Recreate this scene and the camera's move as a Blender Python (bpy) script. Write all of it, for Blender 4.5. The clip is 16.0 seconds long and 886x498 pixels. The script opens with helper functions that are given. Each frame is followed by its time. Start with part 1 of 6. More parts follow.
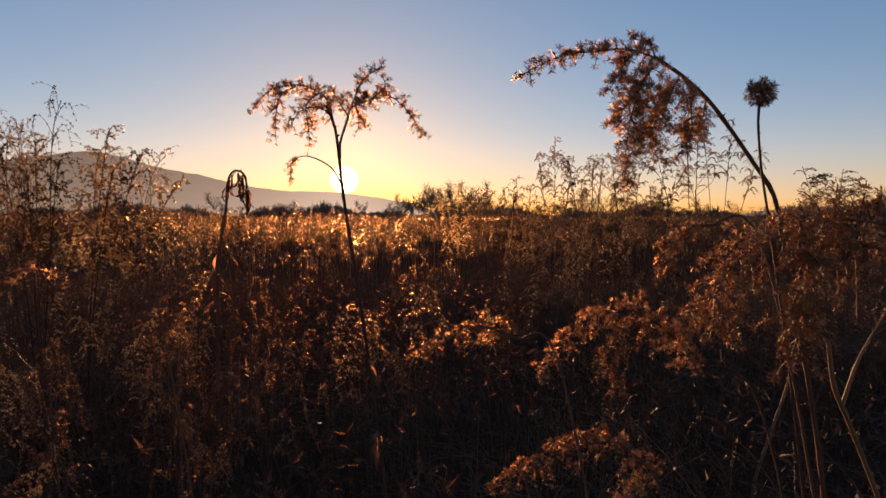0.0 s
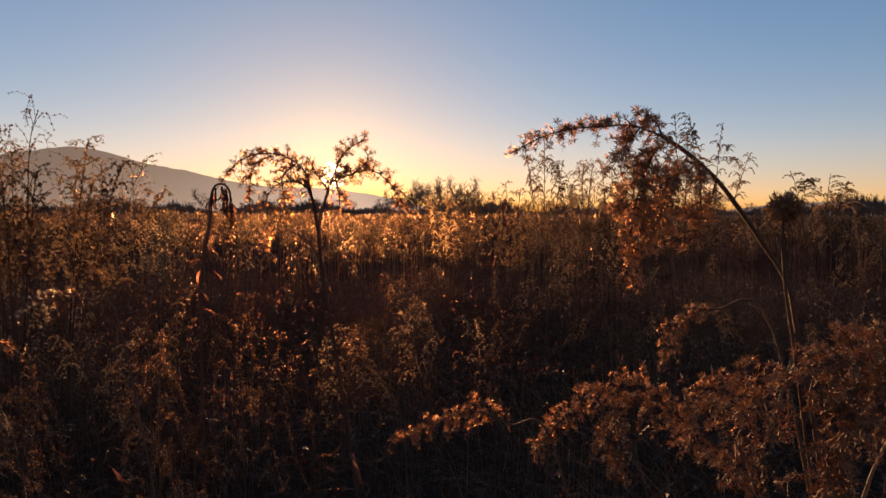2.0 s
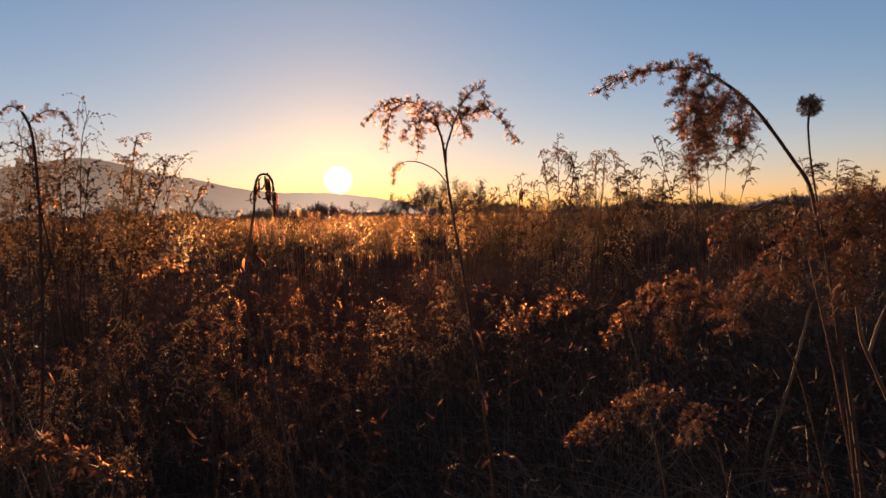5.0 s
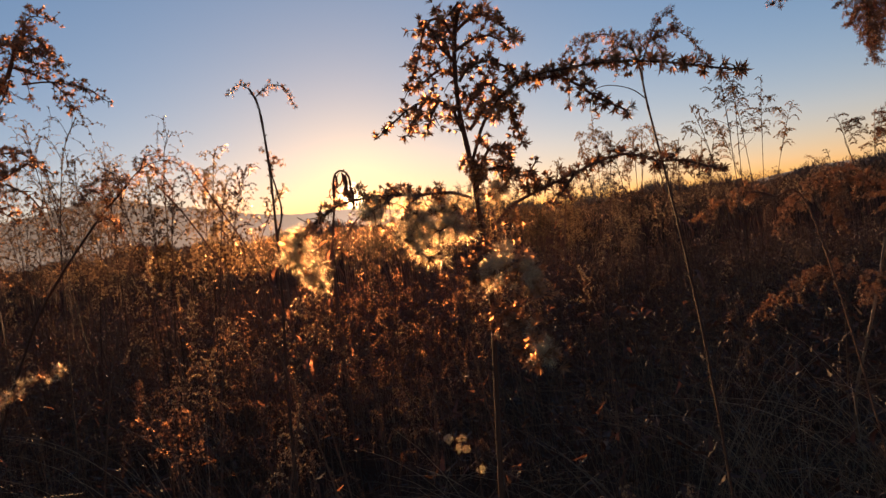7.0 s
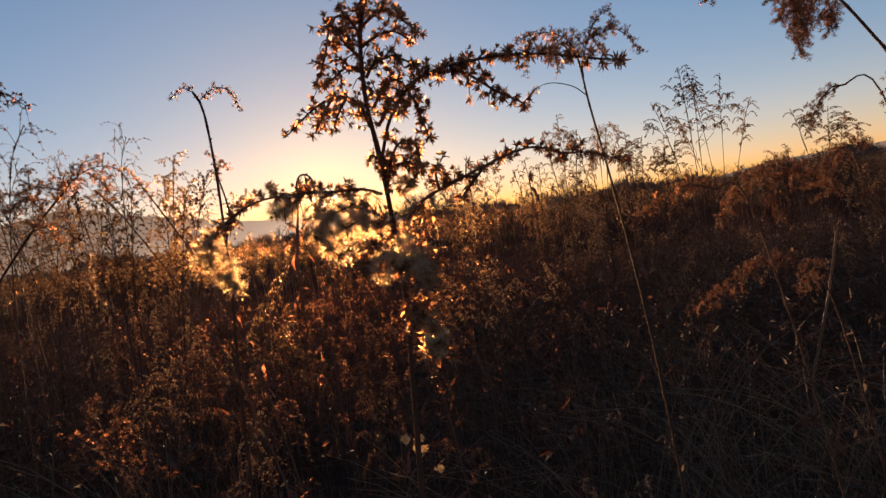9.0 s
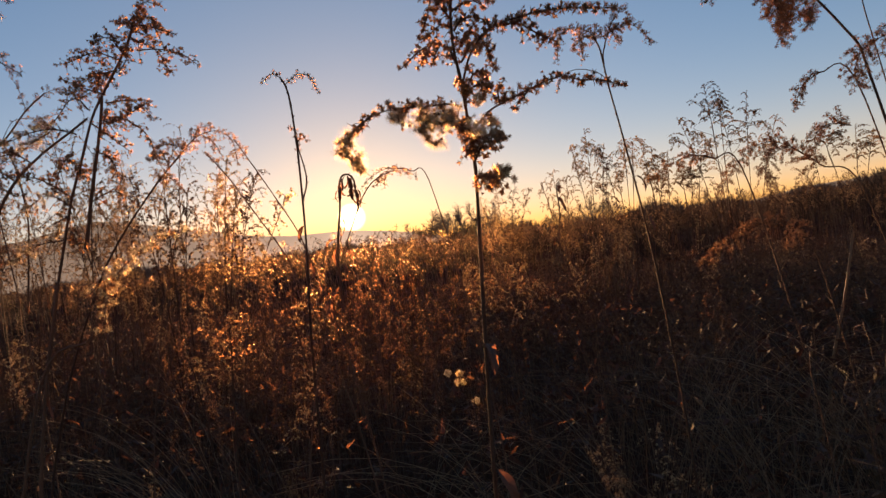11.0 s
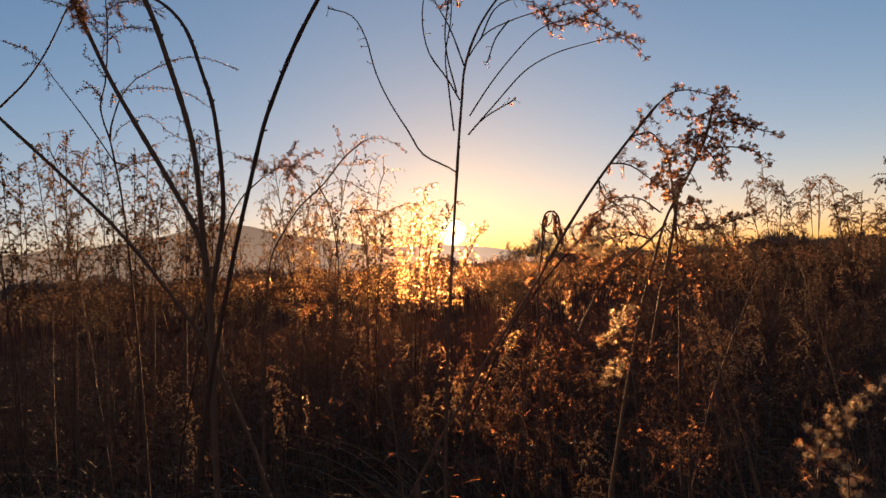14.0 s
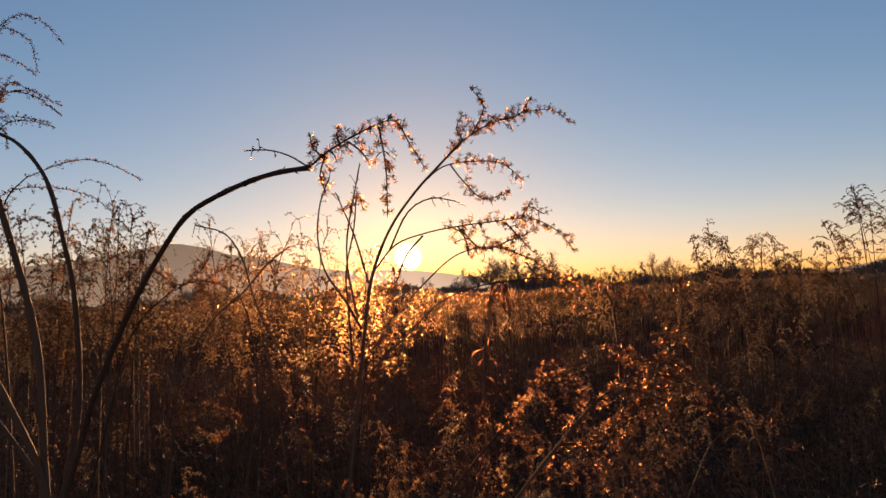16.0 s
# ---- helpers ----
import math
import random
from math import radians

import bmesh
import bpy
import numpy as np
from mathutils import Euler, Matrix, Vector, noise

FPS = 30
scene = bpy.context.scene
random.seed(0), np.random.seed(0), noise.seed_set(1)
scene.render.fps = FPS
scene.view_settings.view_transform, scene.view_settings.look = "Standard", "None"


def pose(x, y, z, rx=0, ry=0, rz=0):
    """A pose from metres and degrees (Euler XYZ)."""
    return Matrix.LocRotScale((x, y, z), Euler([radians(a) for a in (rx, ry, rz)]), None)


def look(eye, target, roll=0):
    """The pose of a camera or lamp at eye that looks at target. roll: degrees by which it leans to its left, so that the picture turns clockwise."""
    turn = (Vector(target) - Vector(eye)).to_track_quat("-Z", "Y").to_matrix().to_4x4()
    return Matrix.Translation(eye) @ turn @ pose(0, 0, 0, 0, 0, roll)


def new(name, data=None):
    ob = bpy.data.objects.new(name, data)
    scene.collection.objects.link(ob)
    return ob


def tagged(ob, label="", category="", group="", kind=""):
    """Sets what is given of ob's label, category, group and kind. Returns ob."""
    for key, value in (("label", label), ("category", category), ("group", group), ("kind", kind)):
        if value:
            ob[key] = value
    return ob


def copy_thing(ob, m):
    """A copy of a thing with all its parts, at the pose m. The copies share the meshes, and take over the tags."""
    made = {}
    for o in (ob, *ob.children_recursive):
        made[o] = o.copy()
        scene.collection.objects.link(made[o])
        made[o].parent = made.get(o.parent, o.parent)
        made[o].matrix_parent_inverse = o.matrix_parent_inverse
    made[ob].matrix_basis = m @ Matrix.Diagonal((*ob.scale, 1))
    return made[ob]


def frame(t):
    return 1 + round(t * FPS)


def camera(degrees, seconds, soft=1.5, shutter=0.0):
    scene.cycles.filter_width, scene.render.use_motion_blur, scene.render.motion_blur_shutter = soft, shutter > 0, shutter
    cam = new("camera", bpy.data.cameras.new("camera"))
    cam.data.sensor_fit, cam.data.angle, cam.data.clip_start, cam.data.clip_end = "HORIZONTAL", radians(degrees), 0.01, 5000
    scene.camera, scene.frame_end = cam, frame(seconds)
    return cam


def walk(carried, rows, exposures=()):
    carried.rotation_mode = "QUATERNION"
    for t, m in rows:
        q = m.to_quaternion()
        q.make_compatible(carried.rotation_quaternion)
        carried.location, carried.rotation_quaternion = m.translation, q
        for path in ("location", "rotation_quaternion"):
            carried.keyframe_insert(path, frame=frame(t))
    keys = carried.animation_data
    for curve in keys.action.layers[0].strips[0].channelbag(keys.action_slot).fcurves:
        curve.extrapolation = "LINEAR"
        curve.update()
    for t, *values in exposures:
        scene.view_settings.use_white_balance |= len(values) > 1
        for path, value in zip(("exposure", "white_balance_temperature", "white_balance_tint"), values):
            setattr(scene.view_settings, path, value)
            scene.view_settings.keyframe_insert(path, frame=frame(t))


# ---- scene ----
cam = camera(73.7, 16.0)
EXPOSURE = 1.0
PATH = [
    (0, (0.042, 0.159, 1.219), (0.057, 2.156, 1.116), 0.1),
    (0.5, (0.057, 0.179, 1.256), (0.079, 2.176, 1.148), -0.5),
    (1, (0.027, 0.157, 1.285), (0.049, 2.154, 1.174), -0.8),
    (1.5, (0.022, 0.184, 1.295), (0.045, 2.181, 1.182), -0.2),
    (2, (0.043, 0.207, 1.297), (0.095, 2.203, 1.181), 0.1),
    (2.5, (0.047, 0.22, 1.302), (0.106, 2.216, 1.182), 0.0),
    (3, (0.036, 0.208, 1.301), (0.112, 2.203, 1.188), 0.9),
    (5.5, (-0.149, -0.01, 1.185), (-0.167, 1.987, 1.078), -3.0),
    (6, (-0.253, -0.06, 1.159), (-0.329, 1.936, 1.059), -5.1),
    (6.5, (-0.327, -0.088, 1.136), (-0.42, 1.907, 1.039), -6.4),
    (7, (-0.342, -0.091, 1.114), (-0.379, 1.907, 1.029), -7.0),
    (7.5, (-0.287, -0.061, 1.098), (-0.205, 1.933, 0.972), -7.7),
    (8, (-0.261, -0.038, 1.101), (-0.173, 1.958, 0.998), -7.9),
    (8.5, (-0.283, -0.055, 1.117), (-0.212, 1.941, 1.017), -8.3),
    (11, (-0.355, -0.277, 1.005), (-0.379, 1.723, 0.99), -7.2),
    (11.5, (-0.397, -0.301, 1.042), (-0.472, 1.697, 1.038), -7.5),
    (12, (-0.522, -0.305, 1.093), (-0.662, 1.69, 1.101), -6.3),
    (12.5, (-0.674, -0.295, 1.116), (-0.909, 1.691, 1.139), -4.8),
    (13, (-0.774, -0.269, 1.127), (-1.077, 1.707, 1.175), -3.7),
    (13.5, (-0.837, -0.26, 1.136), (-1.175, 1.71, 1.189), -3.4),
    (14, (-0.867, -0.253, 1.163), (-1.216, 1.715, 1.236), -3.6),
    (14.5, (-0.875, -0.217, 1.252), (-1.195, 1.754, 1.361), -5.1),
    (15, (-0.872, -0.196, 1.321), (-1.154, 1.778, 1.473), -3.3),
    (15.5, (-0.847, -0.162, 1.352), (-1.083, 1.818, 1.509), -3.6),
    (16, (-0.821, -0.139, 1.382), (-1.016, 1.846, 1.532), -2.7),
]
walk(cam, [(t, look(eye, target, roll)) for t, eye, target, roll in PATH], [(0, EXPOSURE, 7100, 24), (8.5, EXPOSURE + 0.05, 7200, 24), (11, EXPOSURE + 0.09, 7450, 24), (12.5, EXPOSURE + 0.11, 7650, 24), (16, EXPOSURE + 0.11, 7650, 24)])

# ---- sky, sun ----
SUN_AZ, SUN_EL = math.radians(-9.03), math.radians(3.66)
SUN_DIR = Vector((math.sin(SUN_AZ) * math.cos(SUN_EL), math.cos(SUN_AZ) * math.cos(SUN_EL), math.sin(SUN_EL)))


class Nodes:
    """A short hand for node trees."""

    def __init__(self, tree):
        self.tree = tree
        tree.nodes.clear()

    def add(self, kind, **values):
        node = self.tree.nodes.new(kind)
        for key, value in values.items():
            setattr(node, key, value)
        return node

    def link(self, a, b):
        self.tree.links.new(a, b)

    def math(self, op, a, b=None, clamp=False):
        n = self.add("ShaderNodeMath", operation=op, use_clamp=clamp)
        for i, v in enumerate((a, b)):
            if v is None:
                continue
            if isinstance(v, (int, float)):
                n.inputs[i].default_value = v
            else:
                self.link(v, n.inputs[i])
        return n.outputs[0]


world = bpy.data.worlds.new("sky")
scene.world = world
world.use_nodes = True
w = Nodes(world.node_tree)
sky = w.add("ShaderNodeTexSky", sky_type="NISHITA", sun_disc=False, sun_elevation=SUN_EL, sun_rotation=SUN_AZ,
            altitude=100, air_density=1.0, dust_density=0.1, ozone_density=3.0)
sky_bg = w.add("ShaderNodeBackground")
tint = w.add("ShaderNodeVectorMath", operation="MULTIPLY")
tint.inputs[1].default_value = (1.32, 0.95, 0.96)
soft_sky = w.add("ShaderNodeGamma")
soft_sky.inputs[1].default_value = 0.75
w.link(sky.outputs[0], soft_sky.inputs[0])
rich_sky = w.add("ShaderNodeHueSaturation")
rich_sky.inputs["Saturation"].default_value = 1.28
w.link(soft_sky.outputs[0], rich_sky.inputs["Color"])
w.link(rich_sky.outputs[0], tint.inputs[0])
sky_bg.inputs[1].default_value = 0.145
# the sun's disc and the bright air round it
coord = w.add("ShaderNodeTexCoord")
dot = w.add("ShaderNodeVectorMath", operation="DOT_PRODUCT")
w.link(coord.outputs["Generated"], dot.inputs[0])
dot.inputs[1].default_value = SUN_DIR
angle = w.math("MULTIPLY", w.math("ARCCOSINE", w.math("MINIMUM", dot.outputs["Value"], 1.0)), 57.2958)
disc = w.math("MULTIPLY", w.math("SUBTRACT", 1.42, angle), 1.0, clamp=True)
disc_bg = w.add("ShaderNodeBackground")
disc_bg.inputs[0].default_value = (1.0, 0.86, 0.5, 1)
w.link(w.math("MULTIPLY", disc, 3.0), disc_bg.inputs[1])
aureole = w.math("POWER", 2.718, w.math("MULTIPLY", angle, -0.34))
wide = w.math("POWER", 2.718, w.math("MULTIPLY", angle, -0.07))
# the air near the sun takes its yellow
near_sun = w.add("ShaderNodeMix", data_type="RGBA", blend_type="MULTIPLY")
near_sun.inputs["B"].default_value = (1.0, 0.95, 0.70, 1)
w.link(w.math("POWER", 2.718, w.math("MULTIPLY", angle, -0.055)), near_sun.inputs["Factor"])
w.link(tint.outputs[0], near_sun.inputs["A"])
# haze pales the sky along the horizon
up = w.add("ShaderNodeSeparateXYZ")
w.link(coord.outputs["Generated"], up.inputs[0])
haze = w.add("ShaderNodeMix", data_type="RGBA", blend_type="MULTIPLY")
haze.inputs["B"].default_value = (0.98, 0.97, 1.16, 1)
w.link(w.math("POWER", 2.718, w.math("MULTIPLY", w.math("MAXIMUM", up.outputs[2], 0.0), -18.0)), haze.inputs["Factor"])
w.link(near_sun.outputs["Result"], haze.inputs["A"])
w.link(haze.outputs["Result"], sky_bg.inputs[0])
glow_bg = w.add("ShaderNodeBackground")
glow_bg.inputs[0].default_value = (1.0, 0.60, 0.15, 1)
w.link(w.math("MULTIPLY", aureole, 0.21), glow_bg.inputs[1])
wide_bg = w.add("ShaderNodeBackground")
wide_bg.inputs[0].default_value = (1.0, 0.70, 0.37, 1)
w.link(w.math("MULTIPLY", wide, 0.115), wide_bg.inputs[1])
sums = [w.add("ShaderNodeAddShader") for _ in range(3)]
w.link(sky_bg.outputs[0], sums[0].inputs[0])
w.link(disc_bg.outputs[0], sums[0].inputs[1])
w.link(sums[0].outputs[0], sums[1].inputs[0])
w.link(glow_bg.outputs[0], sums[1].inputs[1])
w.link(sums[1].outputs[0], sums[2].inputs[0])
w.link(wide_bg.outputs[0], sums[2].inputs[1])
w.link(sums[2].outputs[0], w.add("ShaderNodeOutputWorld").inputs[0])

sun_data = bpy.data.lights.new("sun", "SUN")
sun_data.energy, sun_data.angle, sun_data.color = 5.0, radians(0.6), (1.0, 0.60, 0.27)
sun = new("sun", sun_data)
sun.matrix_world = look((0, 0, 30), Vector((0, 0, 30)) - SUN_DIR)


# ---- materials ----
def plant_material(name, dark, light, translucent, scale, rough=0.7, gloss=0.03, bump=0.0, low=0.25, peak=0.55, straight=0.82, ior=1.5):
    """A dry plant surface: colour that differs from piece to piece and along each, letting some light through."""
    m = bpy.data.materials.new(name)
    m.use_nodes = True
    n = Nodes(m.node_tree)
    geo = n.add("ShaderNodeNewGeometry")
    info = n.add("ShaderNodeObjectInfo")
    tc = n.add("ShaderNodeTexCoord")
    noise_a = n.add("ShaderNodeTexNoise")
    noise_a.inputs["Scale"].default_value = scale
    noise_a.inputs["Detail"].default_value = 3
    n.link(tc.outputs["Object"], noise_a.inputs["Vector"])
    noise_b = n.add("ShaderNodeTexNoise")
    noise_b.inputs["Scale"].default_value = scale * 0.07
    n.link(tc.outputs["Object"], noise_b.inputs["Vector"])
    mixed = n.math("ADD", n.math("MULTIPLY", geo.outputs["Random Per Island"], 0.2),
                   n.math("ADD", n.math("MULTIPLY", noise_a.outputs[0], 0.35),
                          n.math("ADD", n.math("MULTIPLY", noise_b.outputs[0], 0.3), n.math("MULTIPLY", info.outputs["Random"], 0.6))))
    ramp = n.add("ShaderNodeValToRGB")
    ramp.color_ramp.elements[0].position, ramp.color_ramp.elements[1].position = low, 0.95
    ramp.color_ramp.elements[0].color, ramp.color_ramp.elements[1].color = (*dark, 1), (*light, 1)
    n.link(mixed, ramp.inputs[0])
    body = n.add("ShaderNodeBsdfPrincipled")
    n.link(ramp.outputs[0], body.inputs["Base Color"])
    body.inputs["Roughness"].default_value = rough
    body.inputs["Specular IOR Level"].default_value = gloss * 10
    if bump:
        b = n.add("ShaderNodeBump")
        b.inputs["Strength"].default_value, b.inputs["Distance"].default_value = bump, 0.001
        n.link(noise_a.outputs[0], b.inputs["Height"])
        n.link(b.outputs[0], body.inputs["Normal"])
    out = n.add("ShaderNodeOutputMaterial")
    if translucent:
        back = n.add("ShaderNodeBsdfTranslucent")
        n.link(ramp.outputs[0], back.inputs[0])
        ahead = n.add("ShaderNodeBsdfRefraction")
        ahead.inputs["Roughness"].default_value, ahead.inputs["IOR"].default_value = peak, ior
        n.link(ramp.outputs[0], ahead.inputs[0])
        through_mix, mix = n.add("ShaderNodeMixShader"), n.add("ShaderNodeMixShader")
        through_mix.inputs[0].default_value, mix.inputs[0].default_value = straight, translucent
        n.link(back.outputs[0], through_mix.inputs[1])
        n.link(ahead.outputs[0], through_mix.inputs[2])
        n.link(body.outputs[0], mix.inputs[1])
        n.link(through_mix.outputs[0], mix.inputs[2])
        n.link(mix.outputs[0], out.inputs[0])
    else:
        n.link(body.outputs[0], out.inputs[0])
    return m


STEM = plant_material("dry_stem", (0.045, 0.019, 0.012), (0.14, 0.064, 0.037), 0.0, 260, 0.75, 0.012, 0.4)
FLORET = plant_material("seed_bract", (0.08, 0.031, 0.016), (0.35, 0.155, 0.072), 0.3, 90)
FLUFF = plant_material("seed_fluff", (0.40, 0.27, 0.165), (0.66, 0.48, 0.30), 0.5, 60)
STRAW = plant_material("straw", (0.05, 0.022, 0.013), (0.34, 0.18, 0.09), 0.3, 30, 0.55, 0.03)
# straw again for the ground tangle, shade under the weeds put into its colour
GRASS = plant_material("shaded_grass", (0.04, 0.018, 0.011), (0.27, 0.135, 0.07), 0.3, 30, 0.6, 0.02)
LEAF = plant_material("dry_leaf", (0.04, 0.014, 0.009), (0.13, 0.05, 0.028), 0.15, 120)
WEED = plant_material("field_weed", (0.07, 0.032, 0.018), (0.52, 0.31, 0.16), 0.5, 25, low=0.5, peak=0.45, straight=0.6, ior=1.15)
WEED_FAR = plant_material("far_field_weed", (0.03, 0.014, 0.009), (0.2, 0.11, 0.062), 0.4, 6, low=0.5, peak=0.42, straight=0.9)
BARK = plant_material("bark", (0.09, 0.058, 0.045), (0.19, 0.13, 0.10), 0.0, 8, 0.9)
WOOD_FAR = plant_material("far_wood", (0.11, 0.07, 0.052), (0.19, 0.13, 0.095), 0.0, 0.4, 0.9)
SOIL = plant_material("soil", (0.03, 0.010, 0.007), (0.08, 0.032, 0.021), 0.0, 14, 1.0, 0.0)

hill_mat = bpy.data.materials.new("hill_painted_haze")
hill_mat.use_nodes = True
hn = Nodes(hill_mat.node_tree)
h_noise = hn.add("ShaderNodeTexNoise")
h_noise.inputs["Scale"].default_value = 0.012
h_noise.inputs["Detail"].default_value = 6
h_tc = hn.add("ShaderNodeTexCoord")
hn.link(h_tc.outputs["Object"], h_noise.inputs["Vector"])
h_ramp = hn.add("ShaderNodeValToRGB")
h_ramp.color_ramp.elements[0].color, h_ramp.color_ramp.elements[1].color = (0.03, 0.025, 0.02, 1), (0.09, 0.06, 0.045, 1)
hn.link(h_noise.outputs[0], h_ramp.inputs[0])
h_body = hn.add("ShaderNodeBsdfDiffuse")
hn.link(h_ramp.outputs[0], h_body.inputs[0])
# haze is painted on the hills as a glow, stronger sunward and low down
h_haze_glow = hn.add("ShaderNodeEmission")
h_haze_glow.inputs[0].default_value = (0.88, 0.66, 0.48, 1)
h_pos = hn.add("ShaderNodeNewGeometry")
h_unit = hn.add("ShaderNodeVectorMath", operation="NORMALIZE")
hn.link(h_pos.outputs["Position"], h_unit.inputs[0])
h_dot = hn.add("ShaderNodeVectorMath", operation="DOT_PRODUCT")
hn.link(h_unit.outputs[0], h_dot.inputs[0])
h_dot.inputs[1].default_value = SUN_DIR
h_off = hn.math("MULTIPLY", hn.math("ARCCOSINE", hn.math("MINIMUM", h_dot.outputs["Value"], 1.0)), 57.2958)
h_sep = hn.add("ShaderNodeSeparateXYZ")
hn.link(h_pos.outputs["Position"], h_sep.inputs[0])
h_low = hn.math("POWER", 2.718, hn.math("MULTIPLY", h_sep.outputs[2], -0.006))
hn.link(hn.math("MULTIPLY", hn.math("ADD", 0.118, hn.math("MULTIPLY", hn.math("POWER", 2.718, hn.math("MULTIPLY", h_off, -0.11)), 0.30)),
                hn.math("ADD", 0.75, hn.math("MULTIPLY", h_low, 0.6))), h_haze_glow.inputs[1])
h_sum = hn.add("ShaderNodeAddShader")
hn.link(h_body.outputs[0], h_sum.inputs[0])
hn.link(h_haze_glow.outputs[0], h_sum.inputs[1])
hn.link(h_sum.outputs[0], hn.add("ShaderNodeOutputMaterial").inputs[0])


# ---- mesh tools ----
class Geo:
    """Vertices and faces gathered into one mesh."""

    def __init__(self):
        self.v, self.f, self.n = [], [], 0

    def put(self, verts, faces):
        verts = np.asarray(verts, dtype=float)
        self.v.append(verts)
        faces = np.asarray(faces) + self.n
        self.f.extend(faces.tolist())
        self.n += len(verts)

    def stamp(self, tv, tf, turn, place):
        """A small shape repeated at many places, all turns at once."""
        k = len(turn)
        if not k:
            return
        verts = np.einsum("nij,vj->nvi", turn, tv) + place[:, None, :]
        faces = (tf[None] + (np.arange(k) * len(tv))[:, None, None]).reshape(-1, tf.shape[1])
        self.put(verts.reshape(-1, 3), faces)

    def mesh(self, name, material, smooth=False):
        me = bpy.data.meshes.new(name)
        me.from_pydata(np.concatenate(self.v).tolist() if self.v else [], [], self.f)
        me.materials.append(material)
        if smooth:
            me.polygons.foreach_set("use_smooth", [True] * len(me.polygons))
        me.update()
        return me


def part(name, geo, material, parent=None, label="", smooth=False, origin=(0, 0, 0)):
    ob = new(name, geo if isinstance(geo, bpy.types.Mesh) else geo.mesh(name, material, smooth))
    if parent is not None:
        ob.parent = parent
    if label:
        ob["label"] = label
    return ob


def spline(pts, step):
    """A smooth line through a few points, at even steps."""
    p = np.asarray(pts, dtype=float)
    if len(p) == 2:
        n = max(2, int(np.linalg.norm(p[1] - p[0]) / step) + 1)
        return p[0] + (p[1] - p[0]) * np.linspace(0, 1, n)[:, None]
    e = np.vstack([2 * p[0] - p[1], p, 2 * p[-1] - p[-2]])
    out = []
    for i in range(1, len(e) - 2):
        a, b, c, d = e[i - 1:i + 3]
        n = max(2, int(np.linalg.norm(c - b) / step) + 1)
        t = np.linspace(0, 1, n, endpoint=False)[:, None]
        out.append(0.5 * (2 * b + (c - a) * t + (2 * a - 5 * b + 4 * c - d) * t ** 2 + (3 * b - a - 3 * c + d) * t ** 3))
    return np.vstack(out + [p[-1:]])


def unit(v):
    return v / np.maximum(np.linalg.norm(v, axis=-1, keepdims=True), 1e-9)


def tube(geo, line, r0, r1, sides=5, knots=0.0, rng=None):
    """A round tapering stalk along a line, slightly swollen at its knots."""
    line = np.asarray(line)
    n = len(line)
    ahead = unit(np.gradient(line, axis=0))
    side = np.cross(ahead, (0.31, 0.87, 0.22))
    side = unit(side)
    other = np.cross(ahead, side)
    r = r0 + (r1 - r0) * np.linspace(0, 1, n)
    if knots and rng is not None:
        r = r * (1 + knots * (rng.random(n) > 0.82))
    a = np.linspace(0, 2 * math.pi, sides, endpoint=False)
    ring = np.cos(a)[None, :, None] * side[:, None, :] + np.sin(a)[None, :, None] * other[:, None, :]
    verts = line[:, None, :] + ring * r[:, None, None]
    i, j = np.meshgrid(np.arange(n - 1), np.arange(sides), indexing="ij")
    k = (j + 1) % sides
    faces = np.stack([i * sides + j, i * sides + k, (i + 1) * sides + k, (i + 1) * sides + j], -1).reshape(-1, 4)
    geo.put(verts.reshape(-1, 3), faces)


def star(rng, blades, length, width, spread):
    """One dry flower: narrow pointed bracts that splay from a small cup, open along +z."""
    verts, faces = [], []
    for i in range(blades):
        a = 2 * math.pi * (i + rng.uniform(-0.3, 0.3)) / blades
        s = spread * rng.uniform(0.6, 1.15)
        ln = length * rng.uniform(0.75, 1.15)
        out = np.array((math.cos(a) * math.sin(s), math.sin(a) * math.sin(s), math.cos(s)))
        flat = np.array((-math.sin(a), math.cos(a), 0)) * width
        k = len(verts)
        mid = out * ln * 0.45 + np.array((0, 0, length * 0.08))
        verts += [np.zeros(3), mid + flat, mid - flat, out * ln + np.array((0, 0, -length * 0.12))]
        faces += [(k, k + 1, k + 2), (k + 1, k + 3, k + 2)]
    return np.array(verts), np.array(faces)


def spray(rng, blades, length, width, spread):
    """A small dry flower head of a few plain pointed bracts, for plants farther off."""
    verts = []
    for i in range(blades):
        a = 2 * math.pi * (i + rng.uniform(-0.3, 0.3)) / blades
        s = spread * rng.uniform(0.6, 1.15)
        out = np.array((math.cos(a) * math.sin(s), math.sin(a) * math.sin(s), math.cos(s))) * length * rng.uniform(0.75, 1.15)
        flat = np.array((-math.sin(a), math.cos(a), 0)) * width
        verts += [out * 0.15 - flat, out * 0.15 + flat, out]
    return np.array(verts), np.arange(3 * blades).reshape(-1, 3)


def puff(rng, hairs, length, width):
    """A tuft of fine seed hairs."""
    d = unit(rng.normal(size=(hairs, 3)) + np.array((0, 0, 0.2)))
    s = unit(np.cross(d, rng.normal(size=(hairs, 3)))) * width
    ln = length * rng.uniform(0.7, 1.2, (hairs, 1))
    verts = np.stack([d * length * 0.12 - s, d * length * 0.12 + s, d * ln], 1).reshape(-1, 3)
    return verts, np.arange(hairs * 3).reshape(-1, 3)


def turns(axis, rng, size):
    """Random turns about the given axes, with sizes."""
    axis = unit(axis)
    x = unit(np.cross(axis, rng.normal(size=axis.shape)))
    y = np.cross(axis, x)
    return np.stack([x, y, axis], -1) * size[:, None, None]


